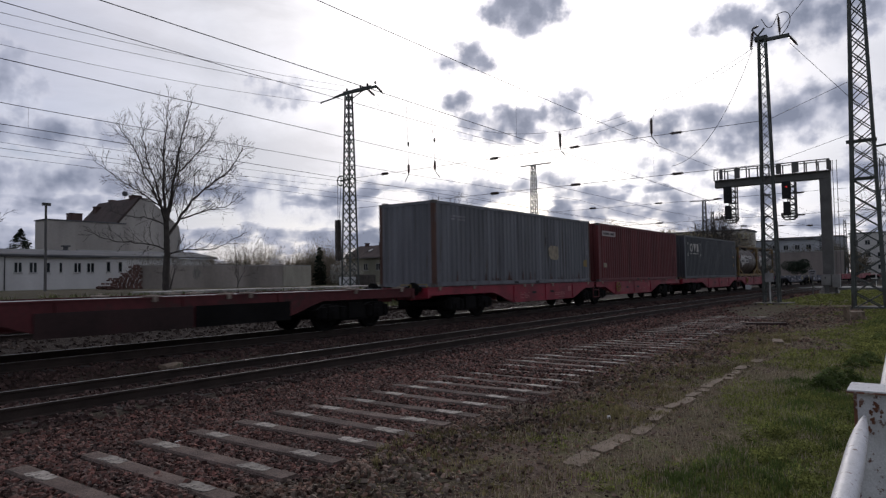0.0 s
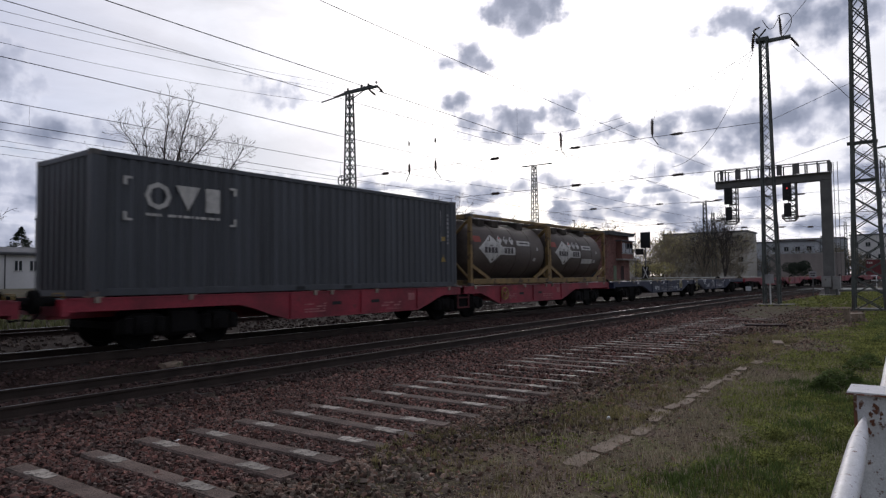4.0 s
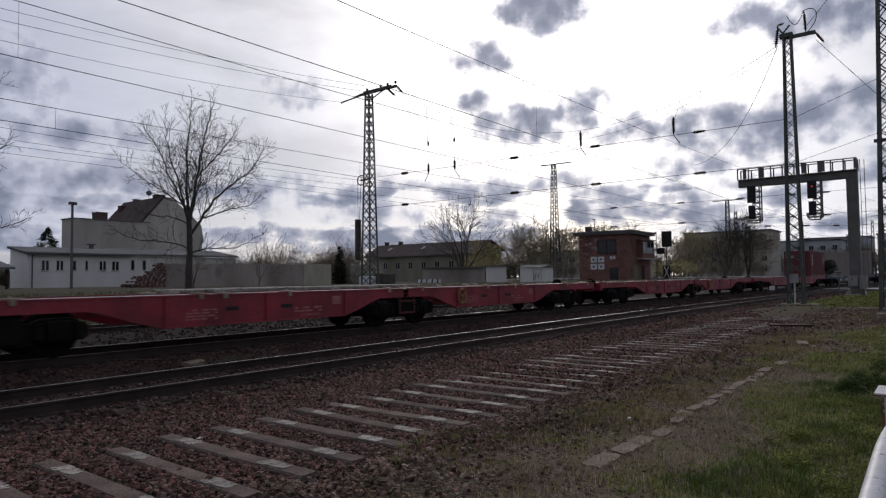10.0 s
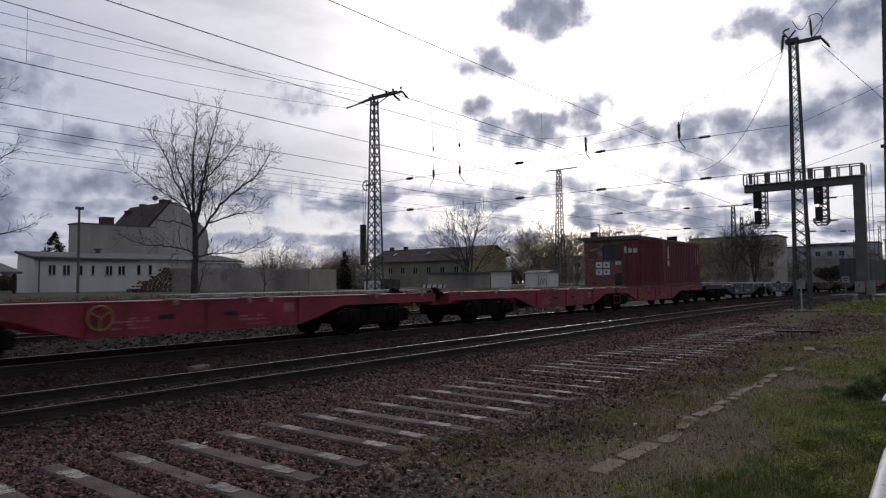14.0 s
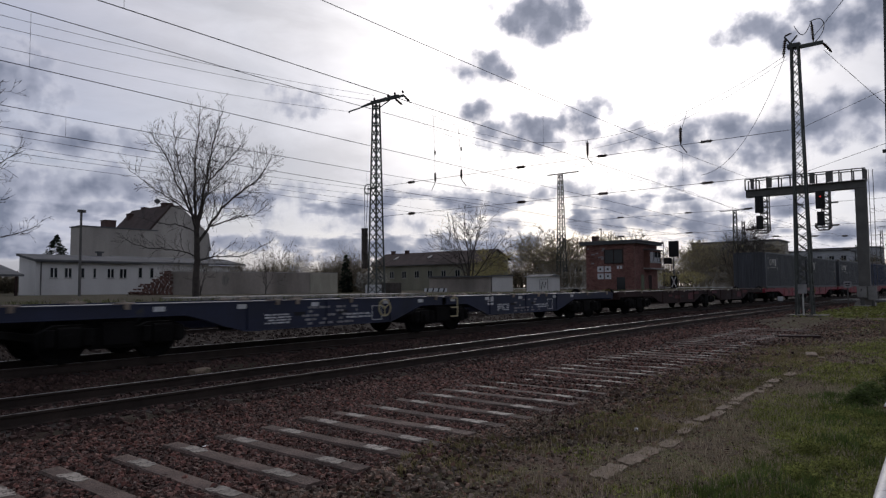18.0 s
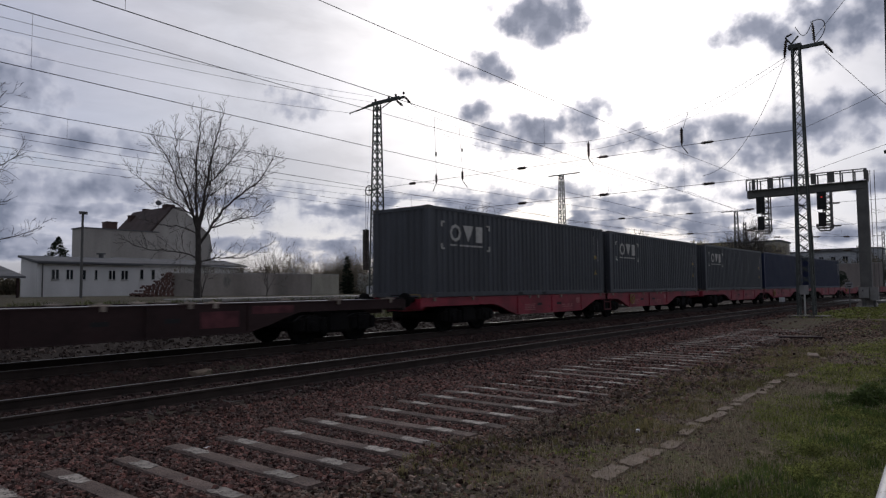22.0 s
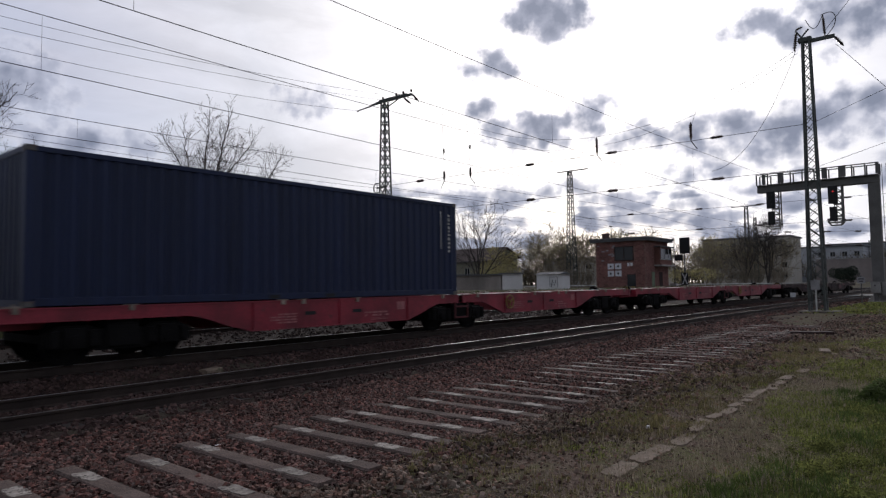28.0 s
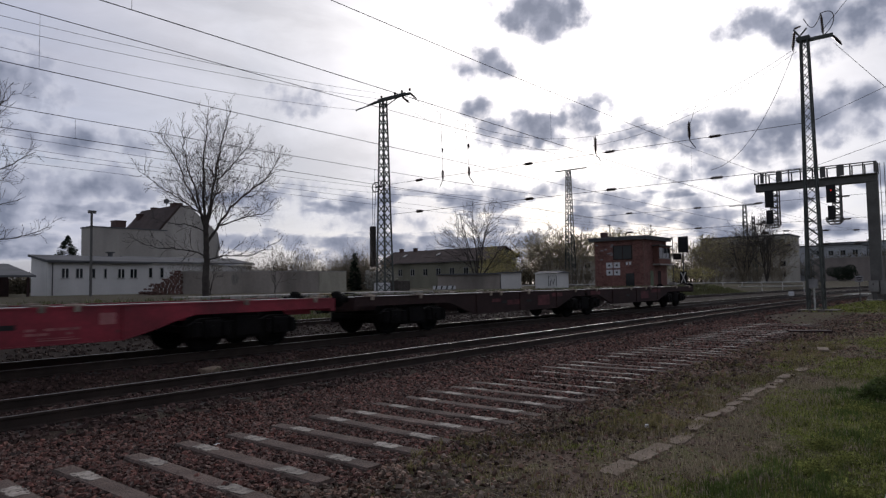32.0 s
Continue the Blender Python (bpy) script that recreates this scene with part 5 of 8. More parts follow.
# signal gantry over both tracks
def gantry(x):
    g = thing("signal_gantry", "grey steel signal gantry with railings and hanging signal cages", "gantry", pose(x, 0, 0.1575) @ Matrix.Diagonal((0.874, 0.874, 0.874, 1)))
    part("post", Shape().box(-0.45, 0.45, 6.5, 7.45, -0.75, 10.45, 0.03), "gantry", g)
    part("post_foot", Shape().box(-0.8, 0.8, 6.2, 7.8, -1.1, -0.55, 0.04).prism([(-0.6, 6.3, -0.55), (0.6, 6.3, -0.55), (0.6, 7.65, -0.55), (-0.6, 7.65, -0.55)], (0, 0, 0.3)), "concrete", g)
    part("beam", Shape().box(-0.45, 0.45, 6.5, 17.2, 10.45, 11.15, 0.04), "gantry", g)
    part("walkway", Shape().box(-0.75, 0.75, 6.5, 17.2, 11.15, 11.22), "gantry", g)
    part("ladder", Shape().tube((0.55, 6.35, -0.3), (0.55, 6.35, 12.3), 0.03, 5).tube((0.55, 6.0, -0.3), (0.55, 6.0, 12.3), 0.03, 5), "gantry", g)
    for q in (-0.72, 0.72):
        for z in (12.3,):
            part("handrail", Shape().box(q - 0.04, q + 0.04, 6.5, 17.2, z - 0.05, z + 0.05), "gantry", g)
        k = 0
        y = 6.52
        while y < 17.3:
            part("railing_post", Shape().box(q - 0.05, q + 0.05, y - 0.06, y + 0.06, 11.22, 12.3), "gantry", g)
            y += 1.065
    for a, b in ((14.6, 15.15), (16.3, 16.65), (9.15, 9.7), (10.75, 11.2), (6.55, 6.75)):
        part("mesh_panel", Shape().box(-0.74, -0.71, a, b, 11.25, 12.25), "gantry", g, "dark mesh panel")
    for y, red in ((15.75, False), (10.2, True)):
        cage = part("signal_cage", Shape().box(-0.62, -0.5, y - 0.66, y - 0.54, 6.9, 10.5).box(-0.62, -0.5, y + 0.0, y + 0.1, 6.9, 10.5).box(0.38, 0.5, y - 0.66, y - 0.54, 6.9, 10.5), "gantry", g)
        for z in (6.9, 7.5, 8.1, 8.7, 9.3, 9.9):
            hoop = Shape().path([(-0.55, y - 0.6, z), (0.45, y - 0.6, z), (0.45, y + 0.06, z), (-0.55, y + 0.06, z), (-0.55, y - 0.6, z)], 0.055, 4)
            hoop.tube((-0.55, y - 0.6, z), (-0.55, y + 0.06, min(z + 0.6, 10.4)), 0.05, 4)
            part("cage_hoop", hoop, "gantry", cage)

        rims = ((7.25, 0.0), (6.9, 0.02), (6.62, 0.26))
        corner = []
        for z, o in rims:
            ring_ = [(-0.62 + o, y - 0.66 + o, z), (0.5 - o, y - 0.66 + o, z), (0.5 - o, y + 0.66 - o, z), (-0.62 + o, y + 0.66 - o, z)]
            corner.append(ring_)
            part("basket_rim", Shape().path(ring_ + ring_[:1], 0.05, 5), "gantry", cage)
        for i in range(4):
            part("basket_strut", Shape().path([c[i] for c in corner], 0.045, 5), "gantry", cage)
            part("basket_strut", Shape().path([tuple((p + q) / 2 for p, q in zip(c[i], c[(i + 1) % 4])) for c in corner], 0.035, 5), "gantry", cage)
        part("cage_floor", Shape().box(-0.34, 0.22, y - 0.38, y + 0.38, 6.58, 6.63), "gantry", cage)
        hd = part("signal_head", Shape().box(-0.78, -0.60, y - 0.28, y + 0.54, 8.7, 10.45, 0.03), "signal", cage, "black signal screen")
        part("signal_head", Shape().box(-0.78, -0.60, y - 0.20, y + 0.46, 7.0, 8.4, 0.03), "signal", cage)
        lens = Shape()
        for z in (9.2, 9.65, 10.1):
            lens.tube((-0.9, y + 0.11, z), (-0.782, y + 0.11, z), 0.11, 10)
        part("lens_hood", lens, "signal", hd)
        if red:
            part("red_lamp", Shape().tube((-0.80, y + 0.11, 9.9), (-0.79, y + 0.11, 9.9), 0.08, 12), "lamp_red", hd, "glowing red signal lamp")
    return g


lamp = bpy.data.materials.new("red_signal_lamp")
lamp.use_nodes = True
lamp.node_tree.nodes["Principled BSDF"].inputs["Base Color"].default_value = (0.5, 0.02, 0.02, 1)
lamp.node_tree.nodes["Principled BSDF"].inputs["Emission Color"].default_value = (1.0, 0.06, 0.05, 1)
lamp.node_tree.nodes["Principled BSDF"].inputs["Emission Strength"].default_value = 0.45
MAT["lamp_red"] = lamp
gantry(64.59)
cab = thing("trackside_cabinet", "grey metal equipment cabinet at the gantry foot", "cabinet", pose(63.4, 6.25, -0.6))
part("body", Shape().box(-0.35, 0.35, -0.40, 0.30, 0.75, 1.65, 0.03), "gantry_pale", cab)
part("lock", Shape().box(-0.365, -0.35, -0.05, 0.03, 1.3, 1.42), "signal", cab)
part("stand", Shape().box(-0.12, 0.12, -0.2, 0.1, 0.1, 0.76), "gantry", cab)
part("plinth", Shape().box(-0.4, 0.4, -0.65, 0.55, -0.15, 0.1), "concrete", cab)
cab = thing("trackside_cabinet", "pale metal equipment cabinet at the gantry foot", "cabinet", pose(63.6, 5.5, -0.6))
part("body", Shape().box(-0.3, 0.3, -0.3, 0.3, 0.55, 1.65, 0.03), "gantry_pale", cab)
part("stand", Shape().box(-0.1, 0.1, -0.1, 0.1, -0.1, 0.56), "gantry", cab)
for sx, sy in ((57.2, 11.1),):
    lb = thing("sign_post", "low white marker board beside the track", "sign", pose(sx, sy, -0.45))
    part("post", Shape().tube((0, 0, -0.1), (0, 0, 0.5), 0.03, 6), "gantry", lb)
    part("board", Shape().box(-0.04, -0.015, -0.2, 0.2, 0.4, 0.75), "mark", lb)
sg = thing("sign_post", "white rectangular board on a thin post", "sign", pose(61.5, 7.0, -0.6))
part("post", Shape().tube((0, 0, -0.1), (0, 0, 2.2), 0.05, 8), "gantry", sg)
part("board", Shape().box(-0.06, -0.03, -0.27, 0.27, 1.55, 2.05), "mark_dim", sg)
tagged(part("lettering", Shape().box(-0.066, -0.06, -0.18, 0.18, 1.86, 1.94).box(-0.066, -0.06, -0.15, 0.12, 1.68, 1.76), "signal", sg, "dark unreadable bars"), kind="stuff")


# overhead wires
def wire(name, label, pts, r):
    w = thing(name, label, "wire", group="overhead wires")
    part("strand", Shape().path(pts, r, 5), "wire", w)
    return w


def sag(a, b, drop, n=16):
    a, b = Vector(a), Vector(b)
    return [a.lerp(b, i / n) - Vector((0, 0, drop * 4 * (i / n) * (1 - i / n))) for i in range(n + 1)]


def catenary(y, zc, zm, span0, spans, r, left=50, drop=0.75):
    """Contact wire with its carrying cable hung from supports every span; droppers between."""
    c = thing("catenary_line", "contact wire with sagging carrying cable and droppers", "wire", group="overhead wires")
    line = [span0 - max(70, left)] + [span0 + 50 * k for k in range(spans + 1)]
    part("contact_wire", Shape().path([(x, y - bend(x), zc) for x in line], r, 5), "wire", c)
    for k in range(-1, spans):
        a, b = span0 + (50 * k if k >= 0 else -left), span0 + 50 * (k + 1)
        pts = sag((a, y - bend(a), zm + 0.25), (b, y - bend(b), zm + 0.25), drop if k < 0 else 0.75, 12)
        part("carrying_cable", Shape().path(pts, r, 5), "wire", c)
        for i in (2, 4, 6, 8, 10):
            part("dropper", Shape().tube(pts[i], (pts[i].x, pts[i].y, zc), r * 0.38, 4), "wire", c)
    return c


catenary(YN, 5.63, 7.6, 43.7, 4, 0.0085, 78, 0.70)
catenary(YF, 5.53, 7.15, 43.7, 4, 0.0085, 78, 0.78)
catenary(20.0, 5.6, 6.5, 43.7, 4, 0.0095, 72, 0.57)
catenary(31.3, 7.05, 8.2, 43.7, 4, 0.009)
catenary(34.1, 7.2, 8.3, 43.7, 4, 0.009)
# lines from the tall mast towards the town
for y, z0, z1, drop in ((39.2, 17.95, 16.0, 1.147), (39.0, 17.4, 15.15, 1.11), (42.2, 17.05, 15.1, 1.49)):
    wire("feeder_line", "thin power line sagging between masts", sag((40.0, y, z0), (-14.0, 39.0, z1), drop), 0.013)
# cross span between the two tall masts
top1, top2 = Vector((40.2, 35.2, 16.6)), Vector((43.6, 7.7, 15.2))
head = sag(top1, top2, 4.3, 24)
wire("head_span", "sagging head span cable between tall masts", head, 0.012)
wire("head_span", "sagging head span cable between tall masts", sag(top1 + Vector((0, 0.9, -0.6)), top2 + Vector((0, -0.1, -0.2)), 4.6, 24), 0.009)
up1, up2, lo1, lo2 = Vector((40.1, 38.4, 9.9)), Vector((43.6, 7.4, 10.6)), Vector((40.1, 38.4, 7.3)), Vector((43.6, 7.4, 7.9))
for a, b in ((up1, up2), (lo1, lo2)):
    w = wire("guide_rope", "tight guide rope of the cross span with insulators", [a, b], 0.017)
    for f in (0.10, 0.42, 0.62, 0.84):
        p = a.lerp(b, f)
        insulator(w, p - Vector((0, 0.45, 0)), p + Vector((0, 0.45, 0)), 0.12)
for y, low, turn in ((13.9, 0.0, -0.35), (20.2, 0.0, -0.35), (30.5, 0.33, -0.4), (32.95, 0.30, 0.45)):
    i = min(range(25), key=lambda k: abs(head[k].y - y))
    p, q = head[i], up1.lerp(up2, (up1.y - y) / (up1.y - up2.y)) - Vector((0, 0, low))
    h = thing("hanger", "vertical hanger rod with a dark insulator", "wire", group="overhead wires")
    part("rod", Shape().tube(p, (q.x, y, q.z + 0.85), 0.014, 5), "wire", h)
    part("steady_arm", Shape().tube((q.x, y, q.z), (q.x + 0.1, y + turn, q.z - 0.55), 0.03, 5), "wire", h)
    insulator(h, (q.x, y, q.z + (0.85 if low else 1.25)), (q.x, y, q.z), 0.13)
    if low:
        insulator(h, (q.x, y, q.z + 2.65), (q.x, y, q.z + 2.25), 0.09)
# same kind of span beside the near mast, and guys to the side
wire("guy_cable", "slack jumper cable hanging from a mast head", sag((43.6, 7.7, 15.2), (43.4, 12.8, 8.4), 1.6, 14), 0.014)
wire("feeder_line", "taut line from the mast head to the heavy mast", [(43.7, 5.65, 15.1), (38.55, 2.05, 9.6)], 0.014)
wire("feeder_line", "taut line rising over the heavy mast", [(43.7, 6.2, 16.0), (30.0, -2.5, 19.0)], 0.016)
for za, zb in ((10.6, 8.9), (7.9, 6.9)):
    wire("guide_rope", "tight guide rope between mast and heavy mast", [(43.6, 7.0, za), (38.6, 2.3, za + 0.35)], 0.012)
for x in (94.0,):
    for z in (11.5, 8.6):
        w = wire("guide_rope", "far tight guide rope with insulators", [(x, 49.0, z), (x + 2, 3.2, z + 0.3)], 0.022)
        for y in (40.0, 30.0, 22.0, 16.0, 12.0):
            insulator(w, (x + 2 * (49 - y) / 45.8, y - 0.6, z + 0.15), (x + 2 * (49 - y) / 45.8, y + 0.6, z + 0.15), 0.16)
for z in (10.2, 7.6):
    w = wire("guide_rope", "far tight guide rope with insulators", [(128.2, 31.8, z), (149.8, 9.8, z + 0.2)], 0.024)
    for f in (0.25, 0.5, 0.7):
        p = Vector((128.2, 31.8, z)).lerp(Vector((149.8, 9.8, z + 0.2)), f)
        insulator(w, p - Vector((-0.4, 0.6, 0)), p + Vector((-0.4, 0.6, 0)), 0.18)
# ---- buildings and fixtures beyond the tracks ----
MAT["plaster_house"] = material("stained_house_plaster", (0.37, 0.342, 0.312), 0.92, vary=0.25, scale=0.3, fine=0.06, streak=(1, 1, 0.22), spots=(0.29, 0.275, 0.26), spot_at=0.6)
MAT["house_olive"] = material("olive_grey_render", (0.20, 0.19, 0.145), 0.92, vary=0.25, scale=0.3, fine=0.06, streak=(1, 1, 0.25))
MAT["rubble"] = material("broken_brick_rubble", (0.095, 0.052, 0.043), 0.95, vary=0.35, scale=2.0, per_object=0.35)
MAT["door_green"] = material("faded_green_paint", (0.14, 0.17, 0.11), 0.8, vary=0.2, scale=2)
MAT["brick_isl"] = material("red_brick_courses", (0.185, 0.088, 0.076), 0.9, vary=0.25, scale=0.7, island=0.35)
MAT["white_dirty"] = material("dirty_white_paint", (0.55, 0.54, 0.52), 0.6, vary=0.2, scale=2)


def window(parent, a, b, z0, z1, n, panes=2, mat_frame="frame", depth=0.10):
    """A window set in a wall between ground points a and b; n: outward normal."""
    a, b, n = Vector((*a, 0)), Vector((*b, 0)), Vector((*n, 0))
    def quad(p, q, lo, hi, off, thick):
        u, v = a.lerp(b, p) + n * off, a.lerp(b, q) + n * off
        return Shape().prism([(u.x, u.y, lo), (v.x, v.y, lo), (v.x, v.y, hi), (u.x, u.y, hi)], tuple(n * thick))
    w = part("window", quad(0, 1, z0, z1, -0.02, 0.03), "glass", parent)
    f = 0.06
    L = (b - a).length
    e = 0.05 / L
    fr = Shape()
    for p, q, lo, hi in ((0, 1, z0, z0 + 0.05), (0, 1, z1 - 0.05, z1), (0, e, z0, z1), (1 - e, 1, z0, z1)):
        s = quad(p, q, lo, hi, 0.012, 0.04)
        fr.add(s.v, s.f)
    for k in range(1, panes):
        s = quad(k / panes - e, k / panes + e, z0, z1, 0.012, 0.04)
        fr.add(s.v, s.f)
    part("window_frame", fr, mat_frame, w)
    s = quad(-0.04, 1.04, z0 - 0.07, z0, 0.0, 0.10)
    part("window_sill", s, "concrete", w)
    return w


def chimney(parent, x, y, z, w, h, mat="chimney"):
    c = part("chimney", Shape().box(x - w / 2, x + w / 2, y - w / 2, y + w / 2, z - 0.8, z + h).box(x - w / 2 - 0.06, x + w / 2 + 0.06, y - w / 2 - 0.06, y + w / 2 + 0.06, z + h, z + h + 0.12), mat, parent)
    return c


# white single-storey building with a shallow roof
b = thing("low_building", "white plastered low building with a grey felt roof", "building")
part("wall", Shape().prism([(28.1, 79.0, 0.3), (28.1, 83.8, 0.3), (28.1, 83.8, 5.2), (28.1, 79.0, 4.35)], (11.25, 0, 0)), "plaster", b)
part("wall", Shape().box(39.35, 56.0, 81.5, 87.0, 0.3, 4.5), "plaster", b)
part("roof", Shape().prism([(27.8, 78.5, 4.36), (27.8, 78.5, 4.62), (27.8, 84.0, 5.45), (27.8, 84.0, 5.2)], (11.8, 0, 0)).prism([(39.6, 81.0, 4.52), (39.6, 81.0, 4.75), (39.6, 87, 5.7), (39.6, 87, 5.5)], (16.7, 0, 0)), "felt", b)
part("gutter", Shape().box(28.0, 39.6, 78.5, 78.62, 4.3, 4.42), "gantry", b)
part("downpipe", Shape().tube((28.6, 78.92, 0.4), (28.6, 78.92, 4.3), 0.06, 6), "gantry", b)
part("roof_vent", Shape().tube((37.0, 84, 5.2), (37.0, 84, 5.9), 0.3, 8).box(36.6, 37.4, 83.6, 84.4, 5.85, 6.0), "felt", b)
for x, w, p in ((29.5, 0.8, 2), (31.0, 0.8, 2), (32.75, 0.42, 1), (34.1, 0.36, 1), (35.7, 0.82, 2), (37.15, 0.88, 2)):
    window(b, (x, 79.0), (x + w, 79.0), 2.6, 3.75, (0, -1), p, "white_dirty")
for x in (29.4, 30.95, 35.6, 37.05):
    window(b, (x, 79.0), (x + 1.0, 79.0), 0.45, 0.68, (0, -1), 1)
for x in (40.7, 42.2):
    window(b, (x, 81.5), (x + 0.5, 81.5), 2.7, 4.0, (0, -1), 1, "white_dirty")

# tall grey house behind it
h = thing("apartment_house", "grey plastered house with a gable and dark tiled roof", "house")
part("wall", Shape().box(39.35, 50.2, 95.0, 98.5, 0.3, 10.05), "plaster_house", h)
part("parapet", Shape().box(39.2, 50.3, 94.9, 98.6, 10.05, 10.2), "felt", h)
gz = [(50.2, 0.3), (60.3, 0.3), (60.3, 7.5), (59.8, 10.4), (54.8, 14.3), (53.6, 14.3), (50.2, 10.4)]
part("gable_wall", Shape().prism([(x, 97.0, z) for x, z in gz], (0, 12.5, 0)), "plaster_house", h)
roof = part("roof", Shape().prism([(49.6, 96.95, 9.95), (53.5, 96.95, 14.5), (53.6, 96.95, 14.32), (50.2, 96.95, 10.3)], (0, 12.8, 0)).prism([(53.5, 96.95, 14.5), (55.0, 96.95, 14.5), (54.8, 96.95, 14.32), (53.6, 96.95, 14.32)], (0, 12.8, 0)), "roof", h)
for k in range(14):
    part("tile_course", Shape().prism([(49.62 + 0.278 * k, 97.0, 10.02 + 0.325 * k), (49.62 + 0.278 * k, 109.7, 10.02 + 0.325 * k), (49.9 + 0.278 * k, 109.7, 10.345 + 0.325 * k), (49.9 + 0.278 * k, 97.0, 10.345 + 0.325 * k)], (-0.05, 0, 0.035)), "roof", roof)
part("roof_verge", Shape().prism([(55.0, 96.96, 14.46), (60.1, 96.96, 10.42), (60.6, 96.96, 7.5), (60.3, 96.96, 7.5), (59.8, 96.96, 10.4), (54.8, 96.96, 14.32)], (0, 12.8, 0)), "plaster_house", h)
chimney(h, 43.5, 96.2, 10.1, 1.5, 1.05)
chimney(h, 53.9, 99.0, 14.2, 1.4, 0.7)
chimney(h, 54.3, 107.0, 14.3, 0.85, 0.6)
chimney(h, 52.2, 107.8, 13.0, 0.8, 0.7)
part("satellite_dish", Shape().lathe([(0.05, 0.0), (0.32, 0.1), (0.45, 0.22)], (53.0, 100.5, 15.3), (-0.4, -1, 0.3), 12).tube((53.0, 100.5, 13.6), (53.0, 100.5, 15.3), 0.04, 5), "felt", h)

lp = thing("yard_lamp", "tall grey yard lamp post with two floodlights", "lamp", pose(24.8, 60.0, 0.5))
part("pole", Shape().tube((0, 0, -0.2), (0, 0, 7.7), 0.13, 8, 0.10), "gantry", lp)
part("crossbar", Shape().box(-0.2, 0.2, -0.04, 0.04, 7.6, 7.7), "gantry", lp)
for q in (-0.17, 0.17):
    part("floodlight", Shape().box(q - 0.14, q + 0.14, -0.22, 0.06, 7.5, 7.75, 0.02), "gantry", lp)

MAT["cream_render"] = material("cream_render", (0.36, 0.33, 0.27), 0.9, vary=0.18, scale=1.2, streak=(1, 1, 0.3))
# weathered boundary wall and its ruined end
wall = thing("boundary_wall", "long weathered grey rendered wall with dark stains", "wall")
def slab(parent, a, b, z0, z1, thick, mat, name="wall_panel", label=""):
    a, b = Vector((*a, 0)), Vector((*b, 0))
    n = Vector((b.y - a.y, a.x - b.x, 0)).normalized() * thick
    return part(name, Shape().prism([(a.x, a.y, z0), (b.x, b.y, z0), (b.x, b.y, z1), (a.x, a.y, z1)], tuple(-n)), mat, parent, label)
pa, pb = Vector((33.4, 60.4)), Vector((47.0, 51.4))
for i in range(8):
    a, c = pa.lerp(pb, i * 0.103), pa.lerp(pb, (i + 1) * 0.103)
    slab(wall, a, c, 0.2, 2.92 - 0.012 * i, 0.3, "wall_grey")
    slab(wall, a, c, 2.92 - 0.012 * i, 3.0 - 0.012 * i, 0.36, "concrete", "coping")
slab(wall, pa.lerp(pb, 0.826), pb, 0.2, 2.78, 0.4, "cream_render", label="cream newer wall panel")
slab(wall, pa.lerp(pb, 0.822), pb, 2.78, 2.86, 0.46, "concrete", "coping")
ruin = thing("ruined_wall_end", "broken brick end of an old wall, half collapsed", "wall")
rr = random.Random(3)
BRICK_BLOCK = Shape().box(-0.15, 0.15, -0.14, 0.14, -0.075, 0.075, 0.012).mesh("brick", "rubble")
# ragged courses that step down to the broken end
for k in range(16):
    z = 0.62 + 0.155 * k
    x = 31.9 + 1.2 * max(0.0, (z - 1.75) / 1.3) + rr.uniform(-0.3, 0.3) if z > 1.75 else 30.75 + rr.uniform(-0.1, 0.8)
    while x < 33.5:
        f = (x - 30.2) / 3.2
        part("brick", BRICK_BLOCK, None, ruin, at=pose(x, 62.2 - 1.8 * f + rr.uniform(-0.05, 0.05), z, rr.uniform(-3, 3), rr.uniform(-4, 4), -29 + rr.uniform(-6, 6)))
        x += rr.uniform(0.27, 0.33)
for k in range(26):
    f = rr.random()
    part("brick", BRICK_BLOCK, None, ruin, at=pose(29.9 + 1.6 * f, 61.8 - 1.2 * f - rr.uniform(0.0, 0.8), 0.62 + 0.14 * rr.randrange(3), rr.uniform(-30, 30), rr.uniform(-30, 30), rr.uniform(0, 90)))

shed = thing("open_shed", "dark open shed with a low grey roof", "shed")
part("roof", Shape().prism([(16.0, 72.0, 2.6), (16.0, 72.0, 2.8), (16.0, 80.0, 4.2), (16.0, 80.0, 4.0)], (8.6, 0, 0)), "felt", shed)
part("back_wall", Shape().box(16.0, 24.6, 79.6, 80.0, 0.4, 4.0), "brown", shed)
for x in (17.0, 20.0, 24.0):
    part("post", Shape().box(x - 0.1, x + 0.1, 72.2, 72.4, 0.4, 2.65), "brown", shed)

# platform strip
pl = thing("platform", "low concrete platform edge with a pale top", "platform", kind="structure")
for i in range(6):
    part("platform_slab", Shape().box(16 + 2.6 * i, 18.57 + 2.6 * i, 26.4, 29.8, 0.35, 0.86 + 0.006 * (i % 3), 0.03), "concrete", pl)

# long house with a dark roof
lh = thing("long_house", "long two-storey house with a dark tiled roof", "house")
part("wall", Shape().prism([(87.0, 60.6, 0.4), (94.6, 60.6, 0.4), (94.6, 60.6, 6.0), (91.0, 60.6, 7.4), (87.0, 60.6, 5.4)], (0, 25.0, 0)), "house_olive", lh)
part("roof", Shape().prism([(86.5, 60.2, 5.25), (91.0, 60.2, 7.6), (95.1, 60.2, 5.95), (95.1, 60.2, 5.75), (91.0, 60.2, 7.38), (86.5, 60.2, 5.05)], (0, 25.8, 0)), "roof", lh)
part("gutter", Shape().tube((86.45, 60.2, 5.12), (86.45, 86.0, 5.12), 0.07, 6), "gantry", lh)
for k in range(8):
    window(lh, (87.0, 62.2 + 3.0 * k), (87.0, 63.2 + 3.0 * k), 2.9, 4.1, (-1, 0), 2)
